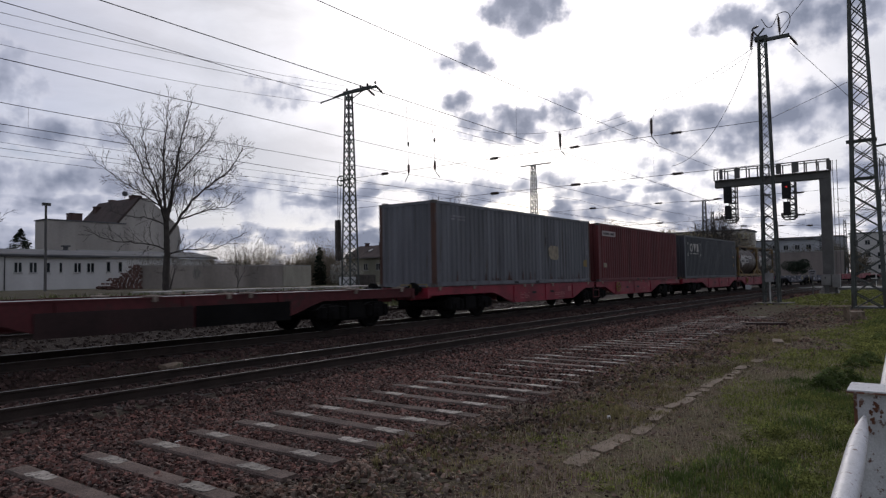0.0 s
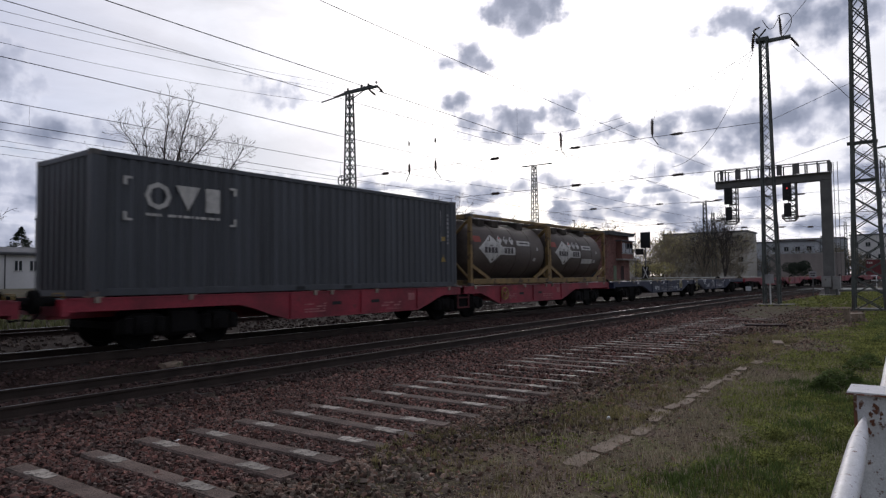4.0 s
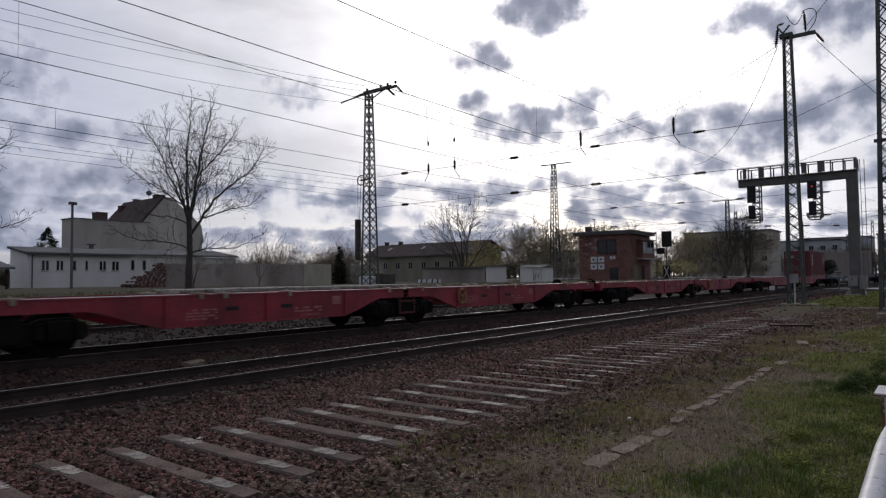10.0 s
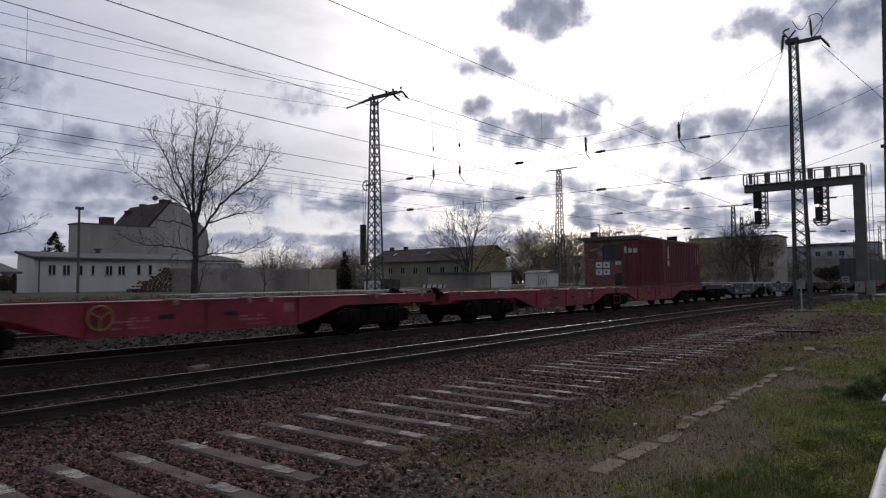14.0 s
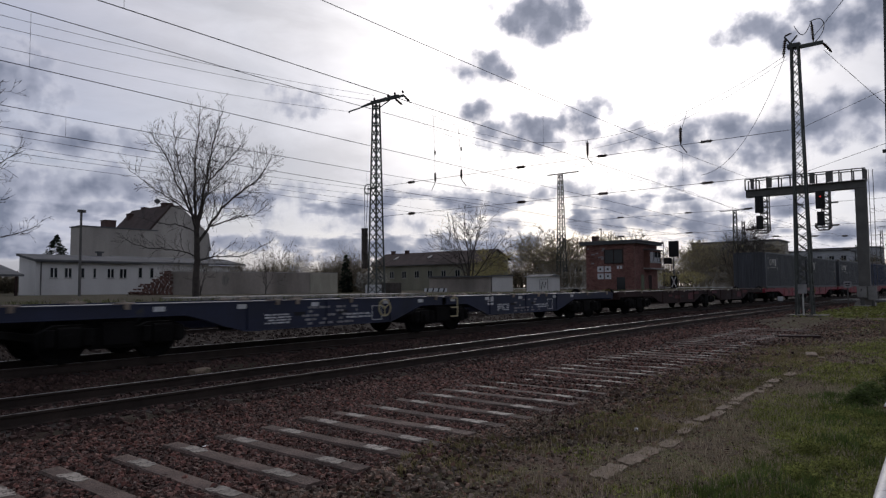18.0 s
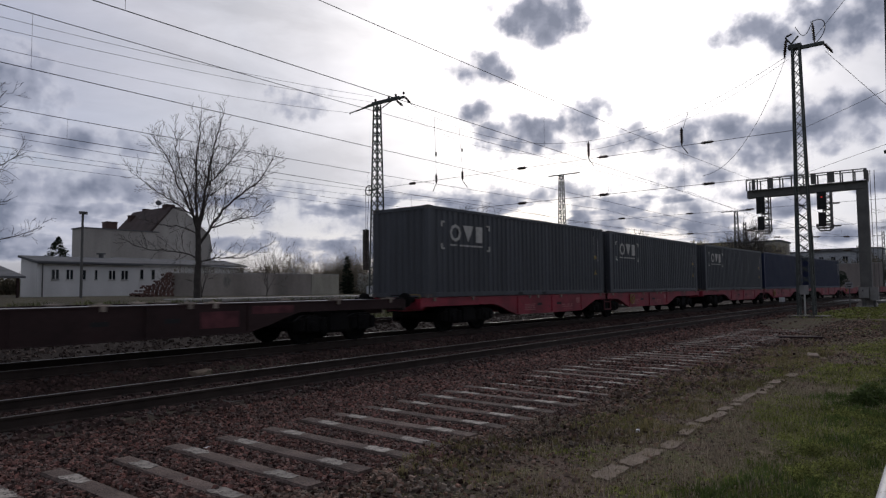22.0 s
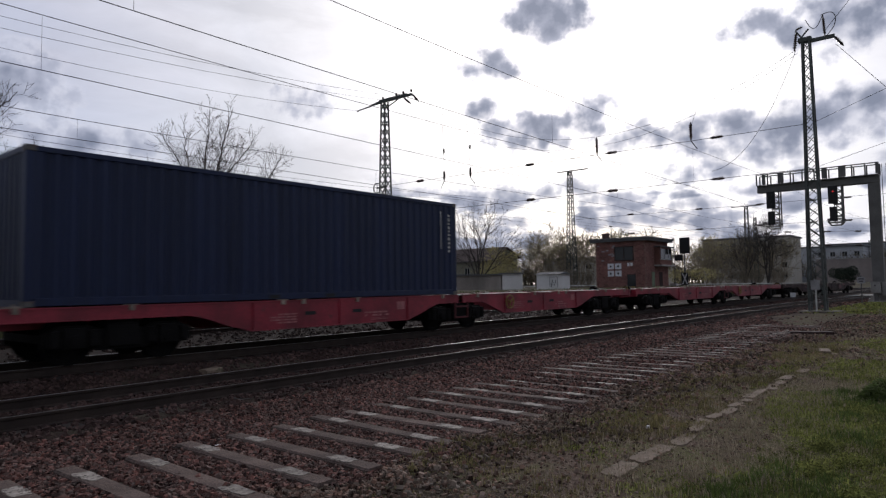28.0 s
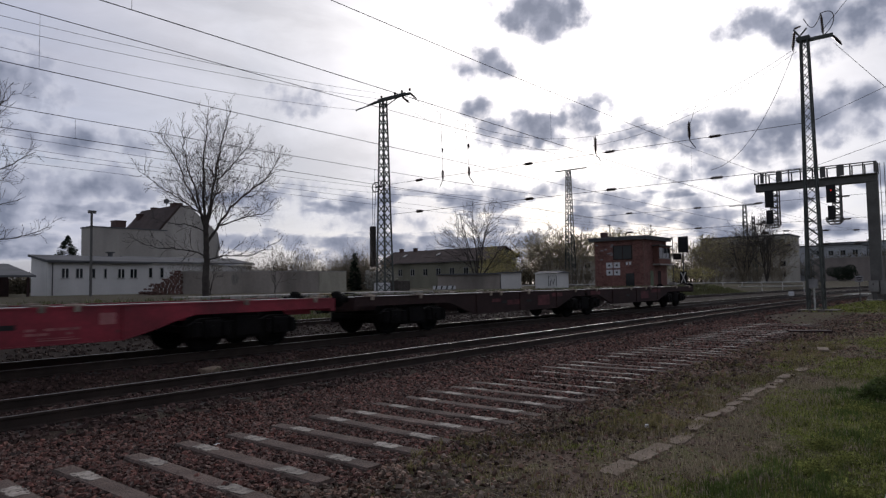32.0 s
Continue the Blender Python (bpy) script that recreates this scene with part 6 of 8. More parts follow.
for y in (64.0, 73.0, 81.0):
    part("roof_window", Shape().prism([(88.6, y, 6.36), (88.6, y + 0.7, 6.36), (89.5, y + 0.7, 6.83), (89.5, y, 6.83)], (-0.03, 0, 0.06)), "glass", lh)
for y in (80.5, 84.0):
    chimney(lh, 91.0, y, 7.5, 0.6, 0.5)

def garage(a, b, z1, mat, label):
    g = thing("garage_row", label, "garage")
    slab(g, a, b, 0.3, z1, 5.0, mat, "wall")
    slab(g, Vector(a) - Vector((0.3, 0)), Vector(b) - Vector((0.2, 0.2)), z1, z1 + 0.14, 5.4, "felt", "roof")
    return g
garage((57.6, 47.6), (61.85, 41.9), 2.35, "wall_grey", "row of low grey garages with flat roofs")
garage((61.9, 41.8), (63.4, 40.0), 2.45, "plaster_grey", "pale grey garage with a flat roof")
hut = thing("relay_hut", "small white hut with black scrawl on its side", "hut")
part("wall", Shape().box(61.5, 64.0, 34.3, 37.0, 0.3, 2.3), "plaster", hut)
part("roof", Shape().prism([(61.3, 34.1, 2.3), (62.7, 34.1, 2.55), (64.2, 34.1, 2.3)], (0, 3.1, 0)), "felt", hut)
part("scrawl", Shape().path([(61.49, 35.35, 0.9), (61.49, 35.35, 2.0), (61.49, 34.4, 2.0), (61.49, 34.4, 0.9)], 0.03, 4).path([(61.49, 35.2, 0.9), (61.49, 35.0, 1.7), (61.49, 34.8, 1.1), (61.49, 34.6, 1.7)], 0.045, 4), "signal", hut, "black sprayed strokes")
for i, (x, y, s, m) in enumerate(((50.5, 47.0, 1.0, "weights"), (49.0, 48.0, 0.8, "mark"))):
    sgn = thing("stacked_crate", "small weathered crate in the yard", "crate", pose(x, y, 0.66))
    part("body", Shape().box(-0.9 * s, 0.9 * s, -0.7 * s, 0.7 * s, 0, 1.1 * s, 0.05), m, sgn)

bar = thing("barrier", "low white painted barrier with dark stripes", "barrier", pose(55.8, 45.2, 0.62, rz=-55))
part("board", Shape().box(-1.25, 1.25, -0.04, 0.04, 0.12, 0.5), "mark", bar)
for k in (-0.9, -0.3, 0.3, 0.9):
    part("stripe", Shape().prism([(k - 0.12, -0.046, 0.12), (k + 0.04, -0.046, 0.12), (k + 0.16, -0.046, 0.5), (k, -0.046, 0.5)], (0, 0.005, 0)), "signal", bar)
for k in (-1.0, 1.0):
    part("foot", Shape().box(k - 0.06, k + 0.06, -0.2, 0.2, -0.06, 0.12), "gantry", bar)


# brick signal box
def signal_box():
    s = thing("signal_box", "two-storey red brick signal box with a flat roof", "signal box")
    x0, x1, y0, y1, z0, z1 = 77.2, 84.8, 31.0, 37.6, 0.2, 6.45
    core = part("wall", Shape().box(x0 + 0.02, x1 - 0.02, y0 + 0.02, y1 - 0.02, z0, z1), "mortar", s)
    part("roof", Shape().box(x0 - 0.6, x1 + 0.6, y0 - 0.6, y1 + 0.6, z1 + 0.25, z1 + 0.45).prism([(x0 - 0.5, y0 - 0.5, z1), (x0 - 0.5, y1 + 0.5, z1), (x0 - 0.5, y1 + 0.5, z1 + 0.25), (x0 - 0.5, y0 - 0.5, z1 + 0.25)], (x1 - x0 + 1, 0, 0)), "felt", s)
    chimney(s, x0 + 1.4, y1 - 0.8, z1 + 0.4, 0.7, 0.7)
    # large upper window to the approach side, boarded dark
    w = part("window", Shape().box(x0 - 0.05, x0 + 0.02, 32.6, 34.9, 4.1, 5.75), "glass", s, "large dark upper window")
    fr = Shape()
    for a, c, lo, hi in ((32.5, 35.0, 4.02, 4.12), (32.5, 35.0, 5.73, 5.83), (32.5, 32.6, 4.02, 5.83), (34.9, 35.0, 4.02, 5.83), (33.7, 33.78, 4.1, 5.75)):
        fr.box(x0 - 0.09, x0, a, c, lo, hi)
    part("window_frame", fr, "brown", w)
    # bay over the tracks
    bay = part("bay", Shape().box(80.2, 84.2, y0 - 0.7, y0, 3.5, 5.7), "brick", s)
    part("bay_roof", Shape().box(79.9, 84.5, y0 - 0.9, y0, 5.7, 5.85), "felt", bay)
    part("bay_glass", Shape().box(80.35, 84.05, y0 - 0.73, y0 - 0.69, 4.2, 5.5), "glass", bay)
    part("bay_post", Shape().box(81.5, 81.6, y0 - 0.76, y0 - 0.72, 4.2, 5.5).box(82.9, 83.0, y0 - 0.76, y0 - 0.72, 4.2, 5.5).box(80.2, 84.2, y0 - 0.76, y0 - 0.72, 4.1, 4.22), "frame", bay)
    part("bay_floor", Shape().box(79.9, 84.5, y0 - 0.95, y0, 3.3, 3.48), "concrete", bay)
    part("door", Shape().box(79.0, 80.0, y0 - 0.03, y0 + 0.05, 0.5, 2.6), "door_green", s, "faded green door")
    part("door", Shape().box(81.5, 82.6, y0 - 0.03, y0 + 0.05, 0.5, 2.6), "brown", s)
    part("lower_window", Shape().box(x0 - 0.03, x0 + 0.03, 32.3, 33.4, 0.7, 2.3), "glass", s)
    for k, (a, z) in enumerate(((35.55, 3.35), (34.55, 3.35), (35.55, 2.45), (34.55, 2.45))):
        part("painted_square", Shape().box(x0 - 0.012, x0 - 0.004, a - 0.42, a + 0.42, z - 0.36, z + 0.36), "mark", s, "white painted square")
        part("painted_stroke", Shape().box(x0 - 0.02, x0 - 0.012, a - 0.1, a + 0.14, z - 0.12, z + 0.12), "signal", s)
    rr = random.Random(12)
    for k in range(10):
        a, z = rr.uniform(35.0, 37.2), rr.uniform(4.0, 6.1)
        part("painted_stroke", Shape().box(x0 - 0.012, x0 - 0.004, a - rr.uniform(0.1, 0.3), a + rr.uniform(0.1, 0.3), z - 0.08, z + 0.08), "mark_dim", s)
    for a in (33.2, 32.8):
        part("painted_stroke", Shape().box(x0 - 0.012, x0 - 0.004, a - 0.14, a + 0.14, 3.35, 3.75), "mark", s)
    # brick courses
    brick = Shape().box(-0.012, 0, -0.12, 0.12, -0.036, 0.036).mesh("brick", "brick")
    rr = random.Random(5)
    lay = Shape()
    for j in range(82):
        z = z0 + 0.04 + 0.076 * j
        for i in range(28):
            y = y0 + 0.12 + 0.247 * i + (0.12 if j % 2 else 0)
            if y > y1 - 0.1 or (32.45 < y < 35.05 and 3.98 < z < 5.86):
                continue
            lay.box(x0 - rr.uniform(0.002, 0.012), x0 + 0.02, y - 0.117, y + 0.117, z - 0.033, z + 0.033)
        for i in range(31):
            x = x0 + 0.12 + 0.247 * i + (0.12 if j % 2 else 0)
            if x > x1 - 0.1:
                continue
            lay.box(x - 0.117, x + 0.117, y0 - rr.uniform(0.002, 0.012), y0 + 0.02, z - 0.033, z + 0.033)
    tagged(part("brickwork", lay, "brick_isl", s), kind="stuff")
    lampp = part("roof_lamp", Shape().tube((78.6, 36.0, 6.9), (78.6, 36.0, 8.6), 0.04, 6).box(78.2, 78.7, 35.9, 36.1, 8.5, 8.62), "gantry", s)
    return s


signal_box()

# main signal beside the box
ms = thing("railway_signal", "black signal head on a grey post", "signal", pose(86.4, 29.4, -0.1))
part("post", Shape().tube((0, 0, -0.3), (0, 0, 7.0), 0.10, 8), "gantry", ms)
part("signal_head", Shape().box(-0.25, 0.0, -0.75, 0.55, 5.1, 7.2, 0.04), "signal", ms)
part("signal_head", Shape().box(-0.22, 0.0, 0.2, 1.2, 4.2, 5.0, 0.04), "signal", ms)
part("marker_board", Shape().box(-0.14, -0.11, -0.45, 0.45, 1.0, 2.6), "signal", ms, "black board with a white cross")
part("cross", Shape().prism([(-0.15, -0.36, 1.1), (-0.15, -0.22, 1.1), (-0.15, 0.36, 2.5), (-0.15, 0.22, 2.5)], (0.008, 0, 0)).prism([(-0.152, 0.36, 1.1), (-0.152, 0.22, 1.1), (-0.152, -0.36, 2.5), (-0.152, -0.22, 2.5)], (0.008, 0, 0)), "mark", ms)
part("relay_case", Shape().box(-0.3, 0.3, 1.1, 1.9, -0.1, 1.2, 0.03), "deck", ms)
part("sidelight", Shape().tube((0.2, 1.4, 0), (0.2, 1.4, 7.2), 0.05, 6).box(-0.3, 0.25, 1.35, 1.45, 7.1, 7.2), "gantry", ms)

# blocks of flats and sheds far to the right
MAT["hazy_cladding"] = material("grey_blue_cladding", (0.36, 0.37, 0.39), 0.85, vary=0.15, scale=0.3)
MAT["brown_render"] = material("brownish_render", (0.24, 0.205, 0.19), 0.9, vary=0.2, scale=0.4, streak=(1, 1, 0.3))


def block(x, y, w, d, z1, floors, cols, mat, label, turn=0):
    k = thing("apartment_block", label, "building", pose(x, y, 0, rz=turn))
    part("wall", Shape().box(0, d, 0, w, 0.2, z1), mat, k)
    part("roof", Shape().box(-0.3, d + 0.3, -0.3, w + 0.3, z1, z1 + 0.4), "felt", k)
    fh = (z1 - 1.6) / floors
    for f in range(floors):
        for c in range(cols):
            y0 = w * (c + 0.3) / cols
            window(k, (0, y0), (0, y0 + w / cols * 0.42), 1.9 + f * fh, 1.9 + f * fh + 1.3, (-1, 0), 2)
    return k
block(176.0, 34.2, 20.8, 12.0, 12.0, 4, 7, "block", "beige block of flats with rows of windows")
block(205.0, 22.5, 17.0, 14.0, 10.2, 3, 6, "hazy_cladding", "pale grey industrial building with a flat roof")
block(240.0, 18.5, 20.0, 14.0, 12.4, 2, 5, "hazy_cladding", "pale grey metal-clad hall")
wl_ = thing("yard_wall", "brownish rendered yard wall beyond the crossing", "wall")
part("wall_panel", Shape().box(182.0, 182.5, 14.0, 30.0, 0.2, 6.2), "brown_render", wl_)
part("coping", Shape().box(181.9, 182.6, 13.9, 30.1, 6.2, 6.4), "concrete", wl_)
block(150.0, 58.0, 30.0, 12.0, 7.5, 2, 8, "block", "low beige house row behind trees")
block(230.0, 1.0, 15.0, 14.0, 12.5, 3, 5, "plaster_grey", "grey plastered building beyond the crossing")
block(204.0, -3.0, 9.0, 10.0, 8.5, 2, 3, "plaster_grey", "grey house beyond the crossing")

# level crossing: road, guard rails, barrier
rd = part("road", Shape().box(77.0, 85.0, -60.0, 70.0, -0.9, -0.36, 0.02), "asphalt")
tagged(rd, "grey asphalt road crossing the tracks", "road", kind="structure")
for x in (87.0,):
    for y0, y1 in ((-40.0, 4.2), (15.5, 60.0)):
        gr = thing("guard_rail", "white painted pedestrian guard rail by the crossing", "railing", pose(x, 0, -0.1), group="guard rails")
        for z in (0.55, 1.05):
            part("bar", Shape().tube((0, y0, z), (0, y1, z), 0.05, 6), "white_dirty", gr)
        y = y0
        while y <= y1:
            part("post", Shape().tube((0, y, -0.4), (0, y, 1.05), 0.05, 6), "white_dirty", gr)
            y += 2.3
# ---- trees, shrubs, grass ----
MAT["twig"] = material("grey_twigs", (0.215, 0.18, 0.135), 0.9, vary=0.3, scale=1.0)


class Wood:
    """Trunk, limbs and twigs of one tree, each limb a tapering connected tube."""
    def __init__(self, seed, droop=0.0, fine=0.006):
        self.r = random.Random(seed)
        self.trunk, self.limbs, self.twigs, self.tips = Shape(), [], Shape(), []
        self.droop, self.fine = droop, fine

    def limb(self, p, d, length, rad, level, last=4, up=0.2, wander=0.16, bare=0.2, density=1.0):
        r = self.r
        n = (9, 9, 7, 5, 3, 3)[min(level, 5)]
        pts, rads, q, d = [Vector(p)], [rad], Vector(p), Vector(d).normalized()
        tip = max(rad * (0.35 if level == 0 else 0.12), self.fine)
        dirs = [d]
        for i in range(n):
            d = (d + Vector((r.gauss(0, 1), r.gauss(0, 1), r.gauss(0, 1))) * wander + Vector((0, 0, up))).normalized()
            q = q + d * (length / n)
            pts.append(q)
            dirs.append(d)
            rads.append(rad + (tip - rad) * (i + 1) / n)
        if level == 1:
            self.limbs.append(Shape())
        shape = self.trunk if level == 0 else self.limbs[-1] if level <= 2 else self.twigs
        shape.path(pts, rads, (9, 7, 5, 4, 3, 3)[min(level, 5)])
        if level >= last - 1:
            self.tips.append((q, d))
        if level >= last:
            return pts, dirs, rads
        kids = max(2, int(length * density * (1.0, 1.5, 2.3, 3.4, 4.0)[min(level, 4)]))
        for k in range(kids):
            f = bare + (1 - bare) * (k + r.random()) / kids
            i = min(int(f * n), n - 1)
            c, dd = pts[i].lerp(pts[i + 1], f * n - i), dirs[i]
            side = dd.orthogonal().normalized()
            side.rotate(Matrix.Rotation(r.uniform(0, 2 * math.pi), 3, dd))
            kd = (dd * r.uniform(0.5, 1.0) + side * r.uniform(0.5, 0.95) + Vector((0, 0, 0.1 - self.droop * (level > 1)))).normalized()
            L = length * (0.62 * (1 - f) + 0.22) * r.uniform(0.7, 1.15)
            if L > 0.25:
                self.limb(c, kd, L, max(rads[i] * r.uniform(0.38, 0.6), self.fine), level + 1, last, up * 0.8, wander * 1.05, 0.12, density)
        return pts, dirs, rads


def leaves(tips, seed, per, size, reach):
    r = random.Random(seed)
    s = Shape()
    for p, d in tips:
        for _ in range(per):
            c = p - d * r.random() * reach + Vector((r.gauss(0, 0.1), r.gauss(0, 0.1), r.gauss(0, 0.1))) * reach
            a = Vector((r.gauss(0, 1), r.gauss(0, 1), r.gauss(0, 1))).normalized() * size * r.uniform(0.6, 1.3)
            b = a.cross(Vector((r.gauss(0, 1), r.gauss(0, 1), r.gauss(0, 1)))).normalized() * size * 0.6
            s.add([c - a, c + b, c + a, c - b], [(0, 1, 2, 3)])
    return s


def finish_tree(t, w, seed, bud, size, reach, mat):
    part("trunk", w.trunk, "bark", t, smooth=True)
    for q in w.limbs:
        part("limb", q, "twig" if bud else "bark", t, smooth=True)
    tagged(part("fine_branching", w.twigs, "bark" if not bud else "twig", t, "fine bare twigs"), kind="stuff")
    if bud:
        tagged(part("crown", leaves(w.tips, seed + 1, bud, size, reach), mat, t, "thin crown of opening buds"), kind="stuff")
    return t


def guided(w, pts, rad, tip, reach, step, level=1):
    """A main limb along a few given points, gnarled a little, with side branches that shorten towards its end."""
    r = w.r
    k = [Vector(p) for p in pts]
    k = [k[0] * 2 - k[1]] + k + [k[-1] * 2 - k[-2]]
    line = []
    for a, b, c, d in zip(k, k[1:], k[2:], k[3:]):
        for i in range(6):
            t = i / 6
            p = (b * 2 + (c - a) * t + (a * 2 - b * 5 + c * 4 - d) * t * t + (b * 3 - a - c * 3 + d) * t ** 3) * 0.5
            line.append(p + Vector((r.gauss(0, 1), r.gauss(0, 1), r.gauss(0, 0.6))) * (0.045 if level else 0.012))
    line.append(k[-2])
    n = len(line) - 1
    rads = [rad + (tip - rad) * (i / n) ** 0.75 for i in range(n + 1)]
    if level == 0:
        w.trunk.path(line, rads, 10)
    else:
        w.limbs.append(Shape())
        w.limbs[-1].path(line, rads, 7)
    total = sum((b - a).length for a, b in zip(line, line[1:]))
    f = 0.14 if level else 0.0
    turn = r.uniform(0, 6.28)
    while f < 1.0 and step:
        i = min(int(f * n), n - 1)
        dd = (line[i + 1] - line[i]).normalized()
        side = dd.orthogonal().normalized()
        turn += 2.4 + r.uniform(-0.6, 0.6)
        side.rotate(Matrix.Rotation(turn, 3, dd))
        kd = (dd * r.uniform(0.45, 0.9) + side * r.uniform(0.6, 0.95) + Vector((0, 0, 0.16))).normalized()
        L = reach * (1.0 - 0.55 * f) * r.uniform(0.5, 1.2)
        if level:
            w.limbs[-1].path([line[i], line[i] + kd * 0.05], [rads[i] * 0.5, rads[i] * 0.45], 5)
        w.limb(line[i], kd, L, max(min(rads[i] * 0.5, 0.008 + L * 0.009), w.fine), 2, 4, 0.08, 0.16, 0.08, 1.08)
        f += step / total * r.uniform(0.6, 1.4)
    w.tips.append((line[-1], dd if step else Vector((0, 0, 1))))


def big_tree(x, y, z, seed, label, turn, trunk, limbs, rad, scale=1.0):
    """A trunk and main limbs along given points (side, depth, height), with gnarled side branches."""
    t = thing("tree", label, "tree", pose(x, y, z, rz=turn), group="trees")
    w = Wood(seed, 0.02, 0.0075)
    S = scale
    guided(w, [(a * S, b * S, c * S) for a, b, c in trunk], rad, rad * 0.62, 0, 0, 0)
    for _, share, reach, *pts in limbs:
        guided(w, [(a * S, b * S, c * S) for a, b, c in pts], rad * share * 0.8, 0.014, reach * 1.3 * S, 0.24 * S)
    return finish_tree(t, w, seed, 0, 0, 0, "bud")


def tree(x, y, z, seed, height, rad, label, stems=4, fork=0.1, fan=0.45, bud=0, bud_size=0.1, last=4, density=1.0, bud_mat="bud", fine=0.008):
    t = thing("tree", label, "tree", pose(x, y, z, rz=seed * 37), group="trees")
    w = Wood(seed, 0.0, fine)
    h0 = height * fork
    w.trunk.path([(0, 0, -0.2), (0, 0, h0 * 0.5), (0.02, 0, h0 + 0.05)], [rad * 1.3, rad * 1.05, rad], 9)
    for k in range(stems):
        a = 2 * math.pi * (k + w.r.uniform(-0.3, 0.3)) / stems
        s = fan * w.r.uniform(0.5, 1.15)
        w.limb((0, 0, h0), (math.cos(a) * s, math.sin(a) * s, 1.0), (height - h0) * w.r.uniform(0.75, 1.0), rad * 0.6, 1, last, 0.05, 0.10, 0.15, density * 0.75)
    return finish_tree(t, w, seed, bud, bud_size, 0.5, bud_mat)


STEM_LINE = ((0, 0, -0.3), (-0.02, 0.02, 1.3), (0.03, -0.02, 2.6), (0.0, 0.0, 3.9), (-0.04, 0.0, 5.2))
MAIN_BOUGHS = (
    ("leader", 0.55, 2.3, (-0.04, 0, 5.1), (-0.18, 0.15, 8.0), (-0.1, 0.2, 10.8), (0.12, 0.1, 13.3)),
    ("leader", 0.55, 2.3, (-0.02, 0, 4.9), (0.55, -0.25, 8.3), (1.0, -0.4, 10.8), (1.65, -0.4, 13.5)),
    ("left", 0.42, 2.2, (-0.05, 0, 5.3), (-1.1, 0.3, 7.5), (-2.1, 0.6, 9.9), (-3.2, 0.7, 11.5)),
    ("right", 0.50, 2.3, (0.02, 0, 3.8), (2.0, -0.3, 6.7), (4.1, -0.5, 8.5), (4.9, -0.6, 10.2)),
    ("back", 0.40, 2.1, (0.0, 0, 4.6), (0.5, 1.6, 7.0), (0.9, 2.8, 9.0), (0.8, 3.7, 10.8)),
    ("front", 0.40, 2.1, (-0.02, 0, 4.7), (-0.7, -1.6, 7.2), (-1.3, -2.9, 9.2), (-1.5, -3.6, 10.8)),
    ("low", 0.26, 1.5, (0.0, 0, 2.9), (-1.3, 0.2, 3.3), (-3.2, 0.4, 3.5), (-5.0, 0.5, 4.2)),
    ("low", 0.26, 1.5, (0.0, 0, 2.6), (1.3, -0.2, 2.9), (3.2, -0.3, 3.0), (5.1, -0.5, 4.1)))
SIDE_BOUGHS = (
    ("left", 0.30, 1.9, (-0.05, 0, 5.6), (-1.5, -0.5, 6.6), (-3.0, -0.9, 7.6), (-4.3, -1.1, 8.6)),
    ("right", 0.28, 1.8, (0.9, -0.1, 5.0), (2.6, 0.5, 5.7), (4.0, 0.9, 6.1), (5.0, 1.1, 6.9)),
    ("right", 0.28, 1.8, (0.6, -0.2, 8.0), (1.9, 0.5, 9.6), (2.7, 1.0, 10.8), (3.3, 1.2, 12.0)),
    ("left", 0.20, 1.3, (-0.04, 0, 4.6), (-1.2, 0.5, 5.1), (-2.4, 0.9, 5.2), (-3.5, 1.1, 5.6)))
BARE = "bare deciduous tree with fine twigs"
big_tree(24.66, 41.25, 0.6, 11, BARE + " beside an old wall", -30.5, STEM_LINE, MAIN_BOUGHS + SIDE_BOUGHS, 0.27)
big_tree(9.3, 40.4, 0.6, 5, BARE + " at the edge of the yard", 165, STEM_LINE, MAIN_BOUGHS + SIDE_BOUGHS, 0.27, 0.98)
tree(74.6, 54.3, 0.6, 8, 12.4, 0.2, BARE + " before the long house", 6, 0.06, 0.55, density=0.6, fine=0.016)
tree(70.0, -3.0, -0.6, 21, 17.0, 0.3, BARE + " beside the crossing", 5, 0.18, 0.55, density=0.8)
tree(118.0, 26.5, 0.2, 24, 11.5, 0.2, BARE + " near the crossing", 5, 0.06, 0.38, density=0.8, fine=0.012)
tree(116.0, 29.5, 0.2, 25, 10.0, 0.16, BARE + " near the crossing", 4, 0.06, 0.42, density=0.8, fine=0.012)
for x, y, h, sd in ((30.6, 50.5, 3.6, 91), (37.6, 51.0, 3.6, 93)):
    tree(x, y, 0.5, sd, h, 0.05, "slender bare sapling by the boundary wall", 4, 0.12, 0.3, density=1.1)
SPRING = "budding tree with a thin yellow-green crown"
for i, (x, y, h, fan, bud) in enumerate((
        (100.0, 58.0, 10.0, 0.5, 2), (97.0, 52.5, 9.5, 0.5, 2), (101.0, 47.0, 9.0, 0.5, 2), (104.0, 53.5, 10.5, 0.45, 2), (95.0, 43.5, 8.6, 0.5, 2), (106.0, 44.0, 9.6, 0.5, 2), (103.0, 62.0, 10.0, 0.5, 2), (108.0, 49.0, 10.0, 0.5, 2),
        (104.0, 36.0, 7.0, 0.55, 3), (112.0, 34.5, 8.0, 0.5, 3), (120.0, 36.0, 8.5, 0.5, 2), (128.0, 37.0, 9.0, 0.5, 2), (140.0, 36.0, 9.5, 0.5, 2), (150.0, 31.0, 9.5, 0.5, 2), (135.0, 40.0, 9.5, 0.5, 2), (124.0, 31.5, 8.0, 0.5, 2))):
    tree(x, y, 0.5, 40 + i, h, 0.13, SPRING, 7, 0.03, fan, bud - 1, 0.10, 4, 0.8, fine=0.019)
tree(85.4, 57.4, 0.5, 77, 6.8, 0.12, "pale green weeping budding tree", 9, 0.1, 0.5, 9, 0.09, 4, 1.0)


